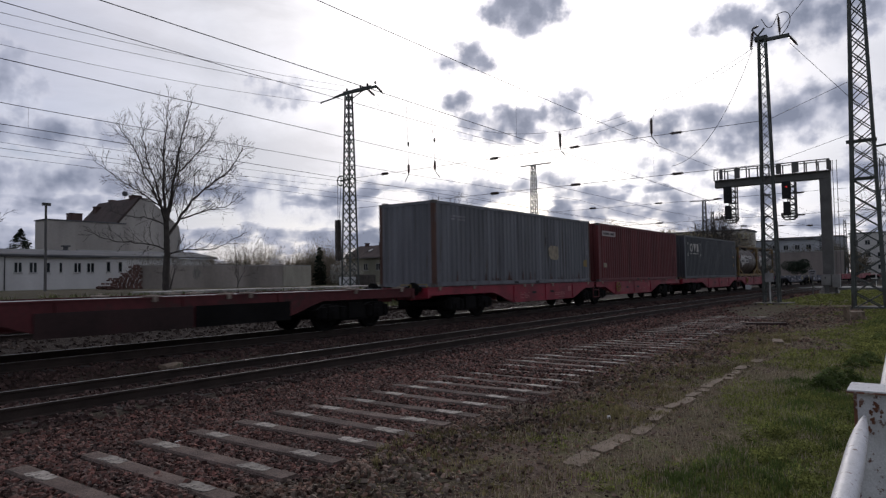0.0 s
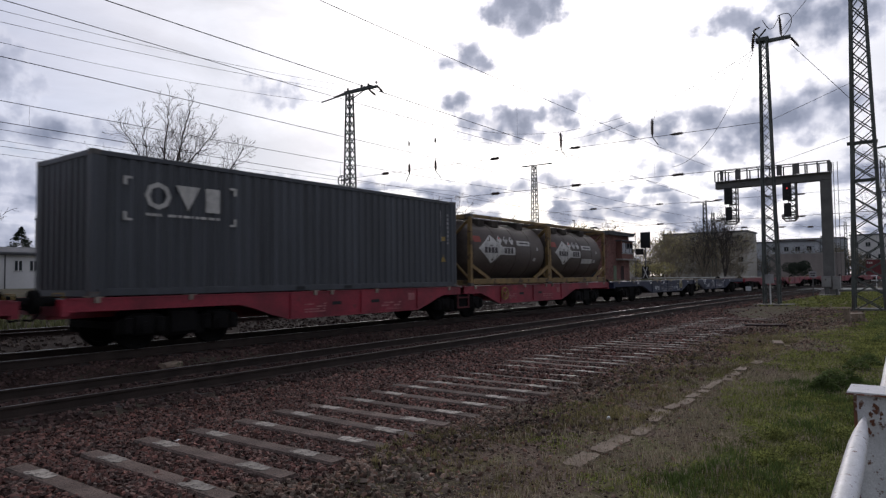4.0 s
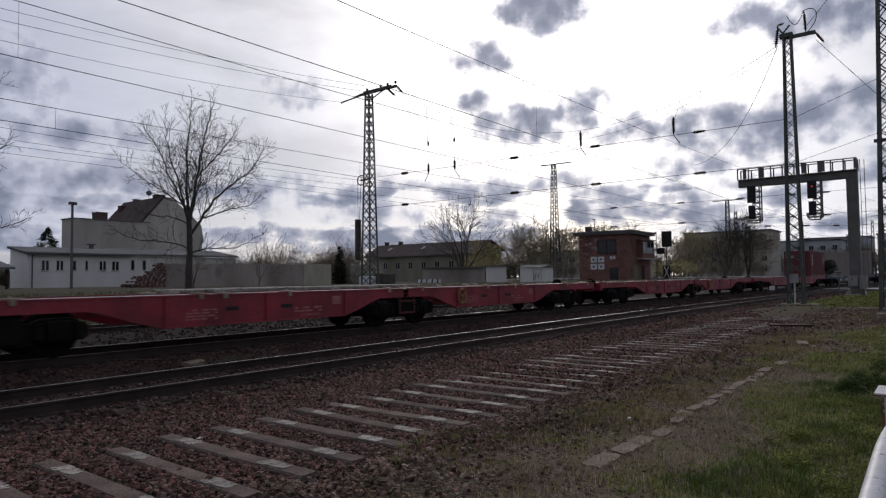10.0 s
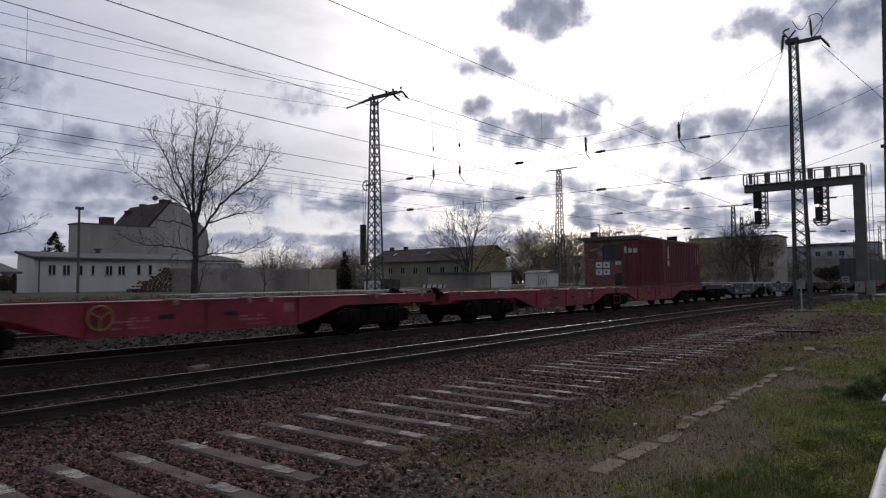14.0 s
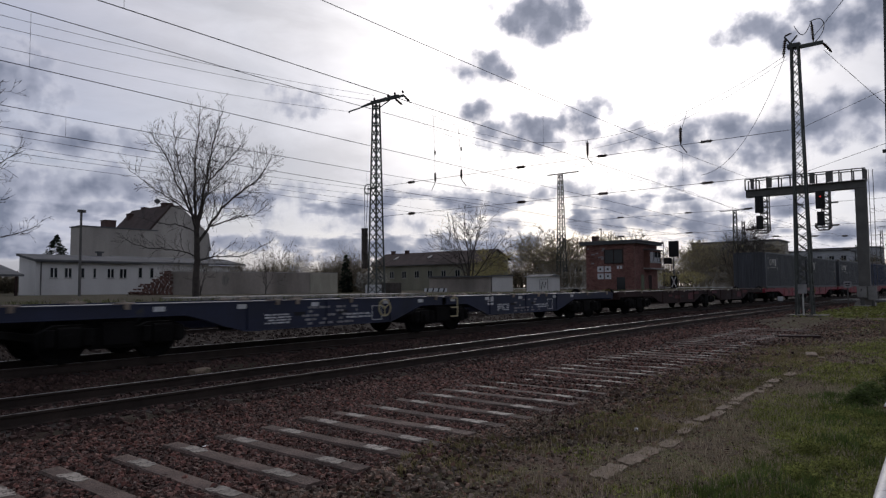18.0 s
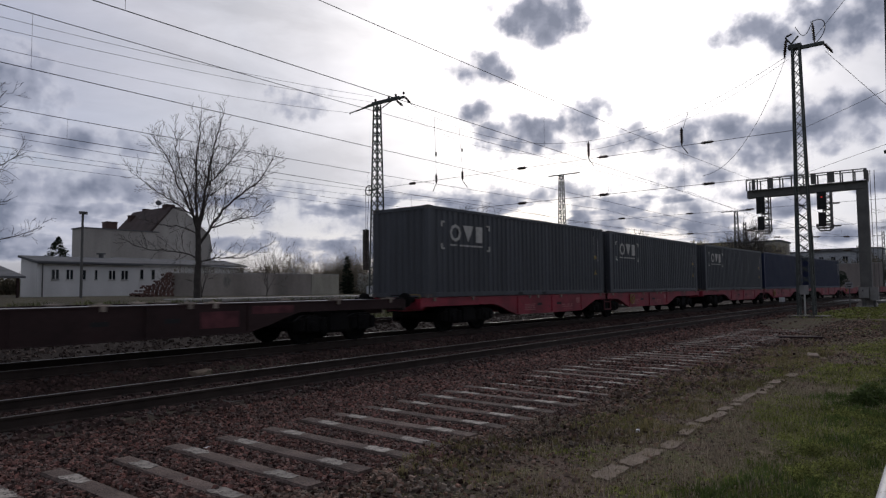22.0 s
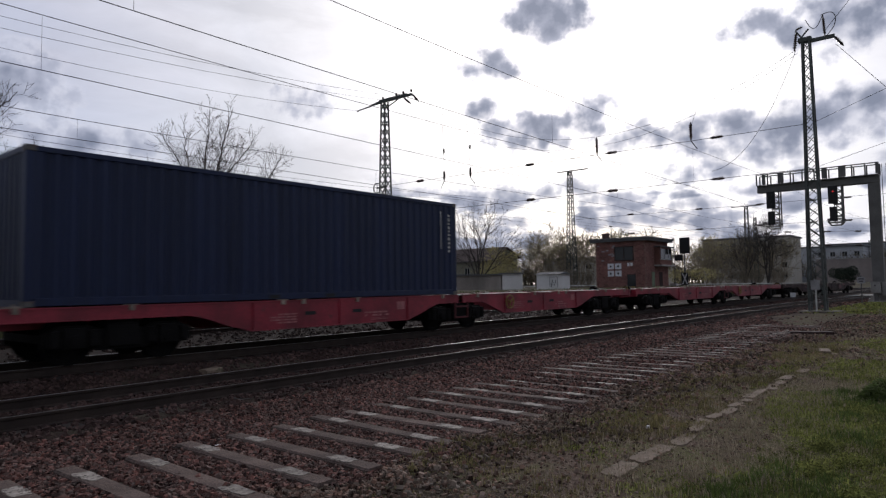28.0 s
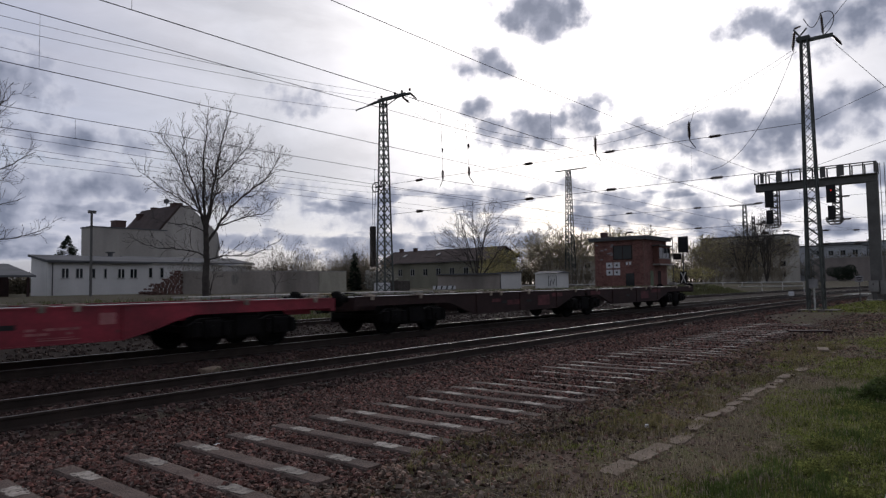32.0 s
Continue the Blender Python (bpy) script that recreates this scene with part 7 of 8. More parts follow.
def shrub(x, y, z, seed, w, h, mat, label, n=900, size=0.16, stems=12):
    r = random.Random(seed)
    t = thing("shrub", label, "shrub", pose(x, y, z), group="shrubs")
    st, lf = Shape(), Shape()
    lobes = [(r.uniform(-0.35, 0.35) * w, r.uniform(-0.35, 0.35) * w, r.uniform(0.35, 0.75) * h, r.uniform(0.22, 0.42)) for _ in range(7)]
    for _ in range(stems):
        a = r.choice(lobes)
        p0, p1 = Vector((r.uniform(-0.1, 0.1) * w, r.uniform(-0.1, 0.1) * w, -0.1)), Vector(a[:3])
        mid = p0.lerp(p1, 0.5) + Vector((r.gauss(0, 0.1), r.gauss(0, 0.1), 0.1)) * w * 0.4
        st.tube(p0, mid, 0.03, 4, 0.022).tube(mid, p1, 0.022, 4, 0.01)
    for _ in range(n):
        a = r.choice(lobes)
        v = Vector((r.gauss(0, 1), r.gauss(0, 1), r.gauss(0, 1))).normalized() * r.uniform(0.4, 1.0) ** 0.5
        c = Vector(a[:3]) + Vector((v.x * a[3] * w, v.y * a[3] * w, v.z * a[3] * h))
        if c.z < 0.02:
            continue
        d = Vector((r.gauss(0, 1), r.gauss(0, 1), r.gauss(0, 1))).normalized() * size * r.uniform(0.5, 1.4)
        e = d.cross(Vector((r.gauss(0, 1), r.gauss(0, 1), r.gauss(0, 1)))).normalized() * size * 0.45
        lf.add([c - d, c + e, c + d, c - e], [(0, 1, 2, 3)])
    tagged(part("branching", st, "bark", t), kind="stuff")
    tagged(part("foliage", lf, mat, t), kind="stuff")
    return t


def thicket(x, y, z, seed, w, h, label, crowns=9, fan=0.45):
    """Leafless shrub: a few crowns, each a fan of arching stems that fork into fine twigs."""
    r = random.Random(seed)
    t = thing("shrub", label, "shrub", pose(x, y, z), group="shrubs")
    s, tips = Shape(), []

    def grow(p, d, n, rad, level):
        for k in range(3):
            q = p + d * n / 3
            s.tube(p, q, rad, 3, rad * 0.8, False)
            p, rad = q, rad * 0.8
            d = (d + Vector((r.gauss(0, 0.16), r.gauss(0, 0.16), 0.06))).normalized()
            if level and k:
                for _ in range(2):
                    e = (d + Vector((r.gauss(0, 0.55), r.gauss(0, 0.55), r.uniform(-0.1, 0.4)))).normalized()
                    grow(p, e, n * r.uniform(0.35, 0.6), rad * 0.65, level - 1)
        tips.append((p, d))
    for _ in range(crowns):
        c = Vector((r.uniform(-0.36, 0.36) * w, r.uniform(-0.36, 0.36) * w, -0.1))
        k = h * r.uniform(0.6, 1.0)
        for _ in range(11):
            d = Vector((r.gauss(0, fan), r.gauss(0, fan), 1.0)).normalized()
            grow(c, d, k * r.uniform(0.55, 0.78), 0.034, 2)
    tagged(part("branching", s, "twig", t), kind="stuff")
    tagged(part("bud_growth", leaves(tips, seed, 2, 0.045, 0.16), "bush", t), kind="stuff")
    return t


def conifer(x, y, z, seed, w, h, label):
    """Dense dark cone: a straight stem with drooping whorls of needle sprays."""
    r = random.Random(seed)
    t = thing("conifer", label, "tree", pose(x, y, z))
    part("trunk", Shape().tube((0, 0, -0.2), (0, 0, h * 0.95), 0.10, 7, 0.01), "bark", t)
    lf, boughs = Shape(), Shape()
    for k in range(int(h * 9)):
        f = k / (h * 9)
        reach = w / 2 * (1 - f) ** 0.85 * r.uniform(0.75, 1.12) + 0.06
        for _ in range(6):
            a = r.uniform(0, 6.283)
            d = Vector((math.cos(a), math.sin(a), -0.22))
            p = Vector((0, 0, h * (0.04 + 0.96 * f)))
            boughs.tube(p, p + d * reach, 0.014, 3, 0.004, False)
            for _ in range(7):
                c = p + d * reach * r.uniform(0.25, 1.05)
                e = (d + Vector((r.gauss(0, 0.5), r.gauss(0, 0.5), r.gauss(0, 0.35)))).normalized() * r.uniform(0.12, 0.26)
                g = e.cross(Vector((r.gauss(0, 1), r.gauss(0, 1), r.gauss(0, 1)))).normalized() * 0.08
                lf.add([c - e, c + g, c + e, c - g], [(0, 1, 2, 3)])
    tagged(part("boughs", boughs, "bark", t), kind="stuff")
    tagged(part("needles", lf, "pine", t), kind="stuff")
    return t


TWIGGY = "grey-brown leafless thicket beyond the tracks"
for i, (x, y, w, h, n, fan) in enumerate((
        (52.7, 60.1, 4.2, 4.0, 20, 0.5), (58.5, 62.0, 4.2, 5.0, 14, 0.5), (55.4, 57.7, 3.0, 5.6, 10, 0.4), (48.5, 63.6, 0.8, 6.6, 2, 0.42), (46.5, 65.1, 7.0, 3.8, 24, 0.5), (50.0, 66.5, 3.0, 3.6, 10, 0.5), (42.0, 70.0, 6.0, 3.8, 18, 0.5),
        (92.0, 46.0, 8.0, 4.0, 12, 0.5), (90.0, 38.5, 6.0, 3.4, 9, 0.5), (115.0, 30.0, 8.0, 3.6, 12, 0.5), (135.0, 30.0, 9.0, 4.6, 12, 0.5), (120.0, -7.0, 6.0, 4.6, 9, 0.5), (64.0, 80.0, 8.0, 6.5, 10, 0.45), (70.0, 75.0, 8.0, 6.0, 10, 0.45))):
    thicket(x, y, 0.5 if y > 20 else -0.5, 60 + i, w, h, "tall fan-shaped bare shrub behind the boundary wall" if n == 2 else TWIGGY, n, fan)
conifer(53.5, 57.0, 0.5, 91, 2.2, 4.7, "dark slender conifer beside the boundary wall")
conifer(38.9, 102.0, 0.5, 92, 8.5, 8.8, "dark conifer behind the roofs")
for i, (x, y, w, h, m, n, size, lab) in enumerate((
        (54.0, 54.0, 3.6, 2.6, "blossom", 1300, 0.13, "pale blossoming shrub"), (82.0, 55.5, 6.0, 4.5, "bud", 2600, 0.12, "yellow-green spring shrub"),
        (98.0, 33.0, 7.0, 3.0, "bud", 1500, 0.12, "yellow-green spring shrub"), (152.0, 20.0, 4.4, 3.7, "pine", 6000, 0.12, "dark evergreen shrub by the crossing"))):
    shrub(x, y, 0.5, 78 - i, w, h, m, lab + " beyond the tracks", n, size)


def far_wood(az0, az1, dist, high, seed, label):
    """A belt of leafless woods along the horizon: stems, branches and buds in one mesh."""
    r = random.Random(seed)
    s = Shape()
    n = int((az1 - az0) * 26)
    for i in range(n):
        az, R = r.uniform(az0, az1), dist * r.uniform(0.93, 1.12)
        g = polar(az, R, 0.3)
        h = high * r.uniform(0.55, 1.0) * (0.85 + 0.25 * noise.noise((az * 0.5, dist, 0.0)))
        s.path([g, g + Vector((r.gauss(0, 0.3), r.gauss(0, 0.3), h * 0.5)), g + Vector((r.gauss(0, 0.8), r.gauss(0, 0.8), h))], [0.14, 0.10, 0.03], 3)
        for _ in range(16):
            f = r.uniform(0.2, 1.0)
            c = g + Vector((0, 0, h * f))
            e = c + Vector((r.gauss(0, 1.3), r.gauss(0, 1.3), r.uniform(0.3, 1.8))) * (1.15 - f * 0.6)
            s.path([c, e], [0.05, 0.02], 3)
            for _ in range(3):
                q = c.lerp(e, r.uniform(0.3, 1.1)) + Vector((r.gauss(0, 0.4), r.gauss(0, 0.4), r.gauss(0, 0.4)))
                u = Vector((r.gauss(0, 1), r.gauss(0, 1), r.gauss(0, 1))).normalized() * 0.22
                v = u.cross(Vector((r.gauss(0, 1), r.gauss(0, 1), 1))).normalized() * 0.12
                s.add([q - u, q + v, q + u, q - v], [(0, 1, 2, 3)])
    tagged(part("far_woods", s, "bush", None), label, "woods", kind="stuff")


far_wood(3.0, 34.0, 205.0, 9.0, 301, "belt of leafless grey-brown woods along the horizon")
far_wood(34.0, 75.0, 150.0, 4.5, 302, "low belt of leafless trees behind the houses")
# ---- ballast stones, grass, weeds ----
def scatter(name, label, category, pts, sizes, mat, seed, squash=0.75):
    """Many small rough stones as one mesh."""
    rng_ = np.random.RandomState(seed)
    n = len(pts)
    base = np.array([(-1, -1, -1), (1, -1, -1), (1, 1, -1), (-1, 1, -1), (-0.7, -0.8, 1), (0.8, -0.7, 1), (0.7, 0.8, 1), (-0.8, 0.7, 1)], float) * 0.5
    v = base[None] * (1 + rng_.uniform(-0.5, 0.42, (n, 8, 3)))
    v[:, :, 2] *= squash
    v[:, :, 0] *= rng_.uniform(0.7, 1.35, (n, 1))
    a, b = rng_.uniform(0, 2 * np.pi, n), rng_.uniform(-0.7, 0.7, n)
    ca, sa, cb, sb = np.cos(a), np.sin(a), np.cos(b), np.sin(b)
    x, y, z = v[:, :, 0], v[:, :, 1], v[:, :, 2]
    x, z = x * cb[:, None] + z * sb[:, None], -x * sb[:, None] + z * cb[:, None]
    x, y = x * ca[:, None] - y * sa[:, None], x * sa[:, None] + y * ca[:, None]
    v = np.stack([x, y, z], 2) * np.asarray(sizes)[:, None, None] + np.asarray(pts)[:, None, :]
    f = np.array([(3, 2, 1, 0), (4, 5, 6, 7), (0, 1, 5, 4), (1, 2, 6, 5), (2, 3, 7, 6), (3, 0, 4, 7)])
    faces = (np.arange(n)[:, None, None] * 8 + f[None]).reshape(-1, 4)
    return tagged(new(name, raw_mesh(name, v.reshape(-1, 3), faces, mat)), label, category, kind="stuff")


def raw_mesh(name, verts, faces, mat):
    me = bpy.data.meshes.new(name)
    k = faces.shape[1]
    me.vertices.add(len(verts))
    me.vertices.foreach_set("co", np.ascontiguousarray(verts, dtype=np.float32).ravel())
    me.loops.add(faces.size)
    me.loops.foreach_set("vertex_index", np.ascontiguousarray(faces, dtype=np.int32).ravel())
    me.polygons.add(len(faces))
    me.polygons.foreach_set("loop_start", np.arange(0, faces.size, k, dtype=np.int32))
    me.materials.append(MAT[mat])
    me.update(calc_edges=True)
    me.validate()
    me.shade_flat()
    return me


def ground_points(n, x0, x1, y0, y1, seed, keep=None):
    r = np.random.RandomState(seed)
    xs, ys = r.uniform(x0, x1, n), r.uniform(y0, y1, n)
    out = []
    for x, y in zip(xs, ys):
        if keep and not keep(x, y):
            continue
        out.append((x, y - bend(x), ground_z(x, y - bend(x))))
    return out


def on_sleeper(x, y):
    k = (x - 4.084) / 0.638
    return abs(k - round(k)) * 0.638 < (0.132 if x < 11 else 0.14) and abs(y - YS) < 1.27


def edge_of_stones(x, y):
    """Ballast thins out towards the grass."""
    lim = 4.55 + 0.5 * noise.noise((x * 0.45, 0.0, 7.0)) + 0.5 * noise.noise((x * 1.7, y * 1.7, 2.0))
    if x > 27 and y < 8.3:
        lim = lim + (x - 27) * 0.5 + 1.5 * noise.noise((x * 0.3, y * 0.5, 11.0))
        if y < lim:
            return random.random() < 0.03
    return y > lim or random.random() < math.exp(-(lim - y) * 2.2) * 0.6


stones, sizes = [], []
for n, x0, x1, y0, y1, sz, seed in ((74000, 0.6, 9.0, 2.6, 8.7, 0.042, 1), (30000, 9.0, 17.0, 2.6, 8.7, 0.052, 2), (20000, 17.0, 34.0, 2.6, 8.7, 0.056, 3), (9000, 34.0, 72.0, 4.0, 8.7, 0.085, 4),
                                   (13000, 1.5, 26.0, 8.6, 12.6, 0.065, 5), (5500, 26.0, 70.0, 8.6, 12.6, 0.11, 6), (15000, 1.5, 40.0, 12.3, 17.0, 0.055, 7), (5000, 3.0, 40.0, 17.0, 23.0, 0.09, 8)):
    p = ground_points(n, x0, x1, y0, y1, seed, lambda x, y: edge_of_stones(x, y) and (not on_sleeper(x, y) or random.random() < 0.012) and abs(y - YN - 0.7525) > 0.09 and abs(y - YN + 0.7525) > 0.09 and abs(y - YF - 0.7525) > 0.09 and abs(y - YF + 0.7525) > 0.09)
    r = np.random.RandomState(seed + 50)
    s = sz * r.uniform(0.5, 1.25, len(p))
    stones += [(a, b, c + r.uniform(-0.004, 0.026) + 0.004 + (-0.004 + min(0.013, max(0.0, (a - 8) * 0.003)) if b < 8.7 else -0.004)) for a, b, c in p]
    sizes += list(s)
for nm, keep, mt, lab in (("ballast", lambda p: 4.75 + 0.35 * math.sin(p[0] * 3.1) * math.sin(p[0] * 1.3) < p[1] + bend(p[0]) < 8.75, "stone", "reddish brown crushed stone ballast, loose and uneven"), ("ballast", lambda p: p[1] + bend(p[0]) <= 4.75 + 0.35 * math.sin(p[0] * 3.1) * math.sin(p[0] * 1.3), "pebble", "grey-brown weathered stones at the edge of the ballast"), ("track_ballast", lambda p: 8.75 <= p[1] + bend(p[0]) < 14.9, "stone_dark", "dark oily ballast round the running tracks"), ("ballast", lambda p: p[1] + bend(p[0]) >= 14.9, "stone_dusty", "grey-brown dusty ballast beyond the train")):
    pick = [i for i, p in enumerate(stones) if keep(p)]
    scatter(nm, lab, "ballast", [stones[i] for i in pick], [sizes[i] for i in pick], mt, 77)


def blades(name, label, category, tufts, mat, seed, per=7, high=0.12, wide=0.006):
    r = np.random.RandomState(seed)
    P = np.repeat(np.array(tufts), per, 0)
    n = len(P)
    P[:, :2] += r.normal(0, 0.035, (n, 2))
    h = high * r.uniform(0.45, 1.35, n)
    a = r.uniform(0, 2 * np.pi, n)
    lean = r.uniform(0.1, 0.75, n) * h
    w = wide * r.uniform(0.7, 1.6, n)
    side = np.stack([-np.sin(a), np.cos(a), np.zeros(n)], 1) * w[:, None]
    out = np.stack([np.cos(a), np.sin(a), np.zeros(n)], 1)
    mid = P + out * (lean * 0.35)[:, None] + np.array([0, 0, 1.0]) * (h * 0.6)[:, None]
    top = P + out * lean[:, None] + np.array([0, 0, 1.0]) * h[:, None]
    P = P - np.array([0, 0, 0.02])
    v = np.stack([P - side, P + side, mid + side * 0.8, mid - side * 0.8, top], 1).reshape(-1, 3)
    i = np.arange(n)[:, None] * 5
    f = np.concatenate([i + np.array([[0, 1, 2]]), i + np.array([[0, 2, 3]]), i + np.array([[3, 2, 4]])], 0)
    return tagged(new(name, raw_mesh(name, v, f, mat)), label, category, kind="stuff")


def lush(x, y):
    return noise.noise((x * 0.35, y * 0.6, 9.0)) + 0.5 * noise.noise((x * 1.3, y * 1.3, 4.0)) + (2.15 - y) * 0.42


def near_path(x, y):
    return abs(y - 2.76) < 0.20 + 0.1 * noise.noise((x * 0.8, 1.0, 5.0))


g1 = ground_points(30000, 2.0, 14.0, -0.4, 4.4, 31, lambda x, y: lush(x, y) + 0.6 * noise.noise((x * 2.1, y * 2.6, 17.0)) > random.uniform(-0.1, 0.6) and not near_path(x, y))
g2 = ground_points(20000, 14.0, 45.0, -3.0, 5.5, 32, lambda x, y: lush(x, y) > random.uniform(-0.3, 0.35) and not near_path(x, y))
g0 = ground_points(20000, -9.0, 13.0, -7.0, 4.0, 30, lambda x, y: (x < 2.0 or y < -0.4) and lush(x, y) + 0.5 - 0.012 * (x * x + y * y) > random.uniform(-0.4, 0.9))
g3 = ground_points(11000, 42.0, 92.0, -8.0, 8.0, 33)
blades("grass", "short spring grass in uneven tufts", "grass", g1, "grass", 41, 8, 0.045, 0.0035)
blades("grass", "spring grass further along the verge", "grass", g2, "grass", 42, 8, 0.055, 0.009)
blades("grass", "short spring grass round the railing", "grass", g0, "grass", 40, 7, 0.05, 0.006)
blades("grass", "far grass by the gantry", "grass", g3, "grass", 43, 6, 0.06, 0.03)
d1 = ground_points(3400, 2.0, 25.0, 1.4, 5.2, 34, lambda x, y: lush(x, y) > -0.75)
blades("dry_grass", "dry straw-coloured grass between the stones", "grass", d1, "dry", 44, 5, 0.07, 0.003)
pb = ground_points(14000, 1.8, 16.0, 1.9, 5.0, 37)
scatter("pebbles", "small reddish pebbles and grit on bare soil", "gravel", pb, 0.020 * np.random.RandomState(8).uniform(0.4, 1.5, len(pb)) ** 1.3, "pebble", 78)
pb = ground_points(9000, 16.0, 40.0, 1.6, 5.2, 38)
scatter("pebbles", "grit and pebbles further along the verge", "gravel", pb, 0.045 * np.random.RandomState(9).uniform(0.4, 1.5, len(pb)), "pebble", 79)
d2 = ground_points(5000, 4.0, 80.0, 21.8, 27.0, 35)
blades("dry_grass", "pale grass on the bank beyond the train", "grass", d2, "grass_bank", 45, 6, 0.28, 0.02)
c1 = ground_points(14000, 2.0, 22.0, 2.7, 5.0, 36, lambda x, y: noise.noise((x * 0.7, y * 0.9, 1.5)) + 0.6 * noise.noise((x * 2.3, y * 2.3, 6.5)) > random.uniform(-0.15, 0.45) + (y - 3.6) * 0.3)
blades("grass", "weedy grass at the edge of the ballast", "grass", c1, "grass_dull", 46, 7, 0.040, 0.0035)
c2 = ground_points(220, 3.0, 24.0, 2.9, 4.9, 39, lambda x, y: noise.noise((x * 0.7, y * 0.9, 1.5)) > 0.0)
blades("grass", "scattered taller grass tufts at the ballast", "grass", c2, "grass_dull", 47, 26, 0.09, 0.004)


def herbs(name, label, spots, mat, seed, per, wide, size, high):
    """Low leafy growth: small leaves tilted every way, heaped round each spot."""
    r = np.random.RandomState(seed)
    P = np.repeat(np.array(spots), per, 0)
    n = len(P)
    k = np.repeat(r.uniform(0.5, 1.3, len(spots)), per)
    a, q = r.uniform(0, 2 * np.pi, n), np.sqrt(r.uniform(0, 1, n))
    P[:, 0] += np.cos(a) * q * wide * k
    P[:, 1] += np.sin(a) * q * wide * k
    P[:, 2] += high * k * (1 - q * q) * r.uniform(0.2, 1.0, n) + 0.004
    d = r.normal(0, 1, (n, 3)) * np.array([1, 1, 0.75])
    d /= np.linalg.norm(d, axis=1)[:, None]
    e = np.cross(d, r.normal(0, 1, (n, 3)))
    e /= np.linalg.norm(e, axis=1)[:, None]
    g = size * r.uniform(0.5, 1.4, n)[:, None]
    v = np.stack([P - d * g, P + e * g * 0.42, P + d * g, P - e * g * 0.42], 1).reshape(-1, 3)
    f = np.arange(n)[:, None] * 4 + np.array([[0, 1, 2, 3]])
    return tagged(new(name, raw_mesh(name, v, f, mat)), label, "plant", kind="stuff")


h1 = ground_points(9000, 2.5, 16.0, 0.2, 4.6, 51, lambda x, y: lush(x, y) + 0.25 > random.uniform(-0.1, 0.6) and not near_path(x, y))
herbs("herbs", "low green herbs matted between the grass", h1, "grass", 52, 16, 0.08, 0.015, 0.05)
h2 = ground_points(7000, 16.0, 45.0, -2.5, 5.5, 53, lambda x, y: lush(x, y) > random.uniform(-0.2, 0.5))
herbs("herbs", "green herbs along the verge", h2, "grass", 54, 10, 0.16, 0.03, 0.06)
h4 = [(cx + 0.22 * math.cos(k * 2.4) * (k / 60), cy + 0.18 * math.sin(k * 2.4) * (k / 60), ground_z(cx, cy)) for cx, cy in ((7.6, 1.02), (7.15, 1.25), (8.65, 0.75), (9.6, 0.9), (6.5, 0.85), (10.6, 1.3), (8.2, 1.35)) for k in range(60)]
herbs("herbs", "fresh green bushy herbs in the grass", h4, "grass", 57, 22, 0.06, 0.016, 0.14)
g5 = ground_points(5200, 2.6, 13.0, 0.4, 3.4, 58, lambda x, y: noise.noise((x * 1.1, y * 1.5, 41.0)) > 0.02)
herbs("leaf_litter", "dead grey-brown leaves and stalks in the verge", g5, "dry", 59, 6, 0.05, 0.009, 0.02)


def stalks(name, label, spots, mat, seed, long, wide):
    """Dead stalks lying about, each a thin tilted strip."""
    r = np.random.RandomState(seed)
    P = np.array(spots)
    n = len(P)
    P[:, 2] += r.uniform(0.004, 0.03, n)
    a = r.uniform(0, 2 * np.pi, n)
    d = np.stack([np.cos(a), np.sin(a), r.normal(0, 0.22, n)], 1) * (long * r.uniform(0.25, 1.0, n))[:, None]
    e = np.stack([-np.sin(a), np.cos(a), r.normal(0, 0.8, n)], 1) * (wide * r.uniform(0.6, 1.4, n))[:, None]
    v = np.stack([P - d - e, P - d + e, P + d + e * 0.5, P + d - e * 0.5], 1).reshape(-1, 3)
    f = np.arange(n)[:, None] * 4 + np.array([[0, 1, 2, 3]])
    return tagged(new(name, raw_mesh(name, v, f, mat)), label, "plant", kind="stuff")


g6 = ground_points(9000, 2.4, 15.0, 0.2, 4.8, 61, lambda x, y: noise.noise((x * 0.9, y * 1.3, 23.0)) + 0.15 > random.uniform(-0.1, 0.4))
stalks("dead_stalks", "bleached dead stalks lying in the verge", g6, "dry", 62, 0.055, 0.0022)
d3 = ground_points(2600, 2.4, 16.0, 0.0, 3.2, 63, lambda x, y: noise.noise((x * 0.8, y * 1.2, 51.0)) > -0.1)
blades("dry_grass", "thin straw standing in the green verge", "grass", d3, "dry", 64, 5, 0.075, 0.0024)
h3 = ground_points(2600, 3.0, 20.0, 2.6, 5.0, 55, lambda x, y: noise.noise((x * 0.8, y * 1.0, 31.0)) > 0.05)
herbs("herbs", "dull weeds creeping over the stones", h3, "grass_dull", 56, 12, 0.06, 0.011, 0.022)


def weed_clump(x, y, seed, w, h, n):
    r = random.Random(seed)
    t = thing("weed_clump", "low olive green weed clump in the grass", "plant", pose(x, y, ground_z(x, y)), group="weed clumps")
    s = Shape()
    for _ in range(n * 2):
        a, k = r.uniform(0, 2 * math.pi), r.random() ** 0.6
        c = Vector((math.cos(a) * k * w, math.sin(a) * k * w * 0.8, h * (1 - k * k) * r.uniform(0.35, 1.0) + 0.015))
        d = Vector((math.cos(a) + r.gauss(0, 0.5), math.sin(a) + r.gauss(0, 0.5), r.uniform(-0.3, 0.5))).normalized() * r.uniform(0.022, 0.046)
        e = d.cross(Vector((0, 0, 1)) + Vector((r.gauss(0, 0.4), r.gauss(0, 0.4), 0))).normalized() * 0.013
        s.add([c - d, c + e, c + d, c - e], [(0, 1, 2, 3)])
    part("leaves", s, "weed", t)
    return t


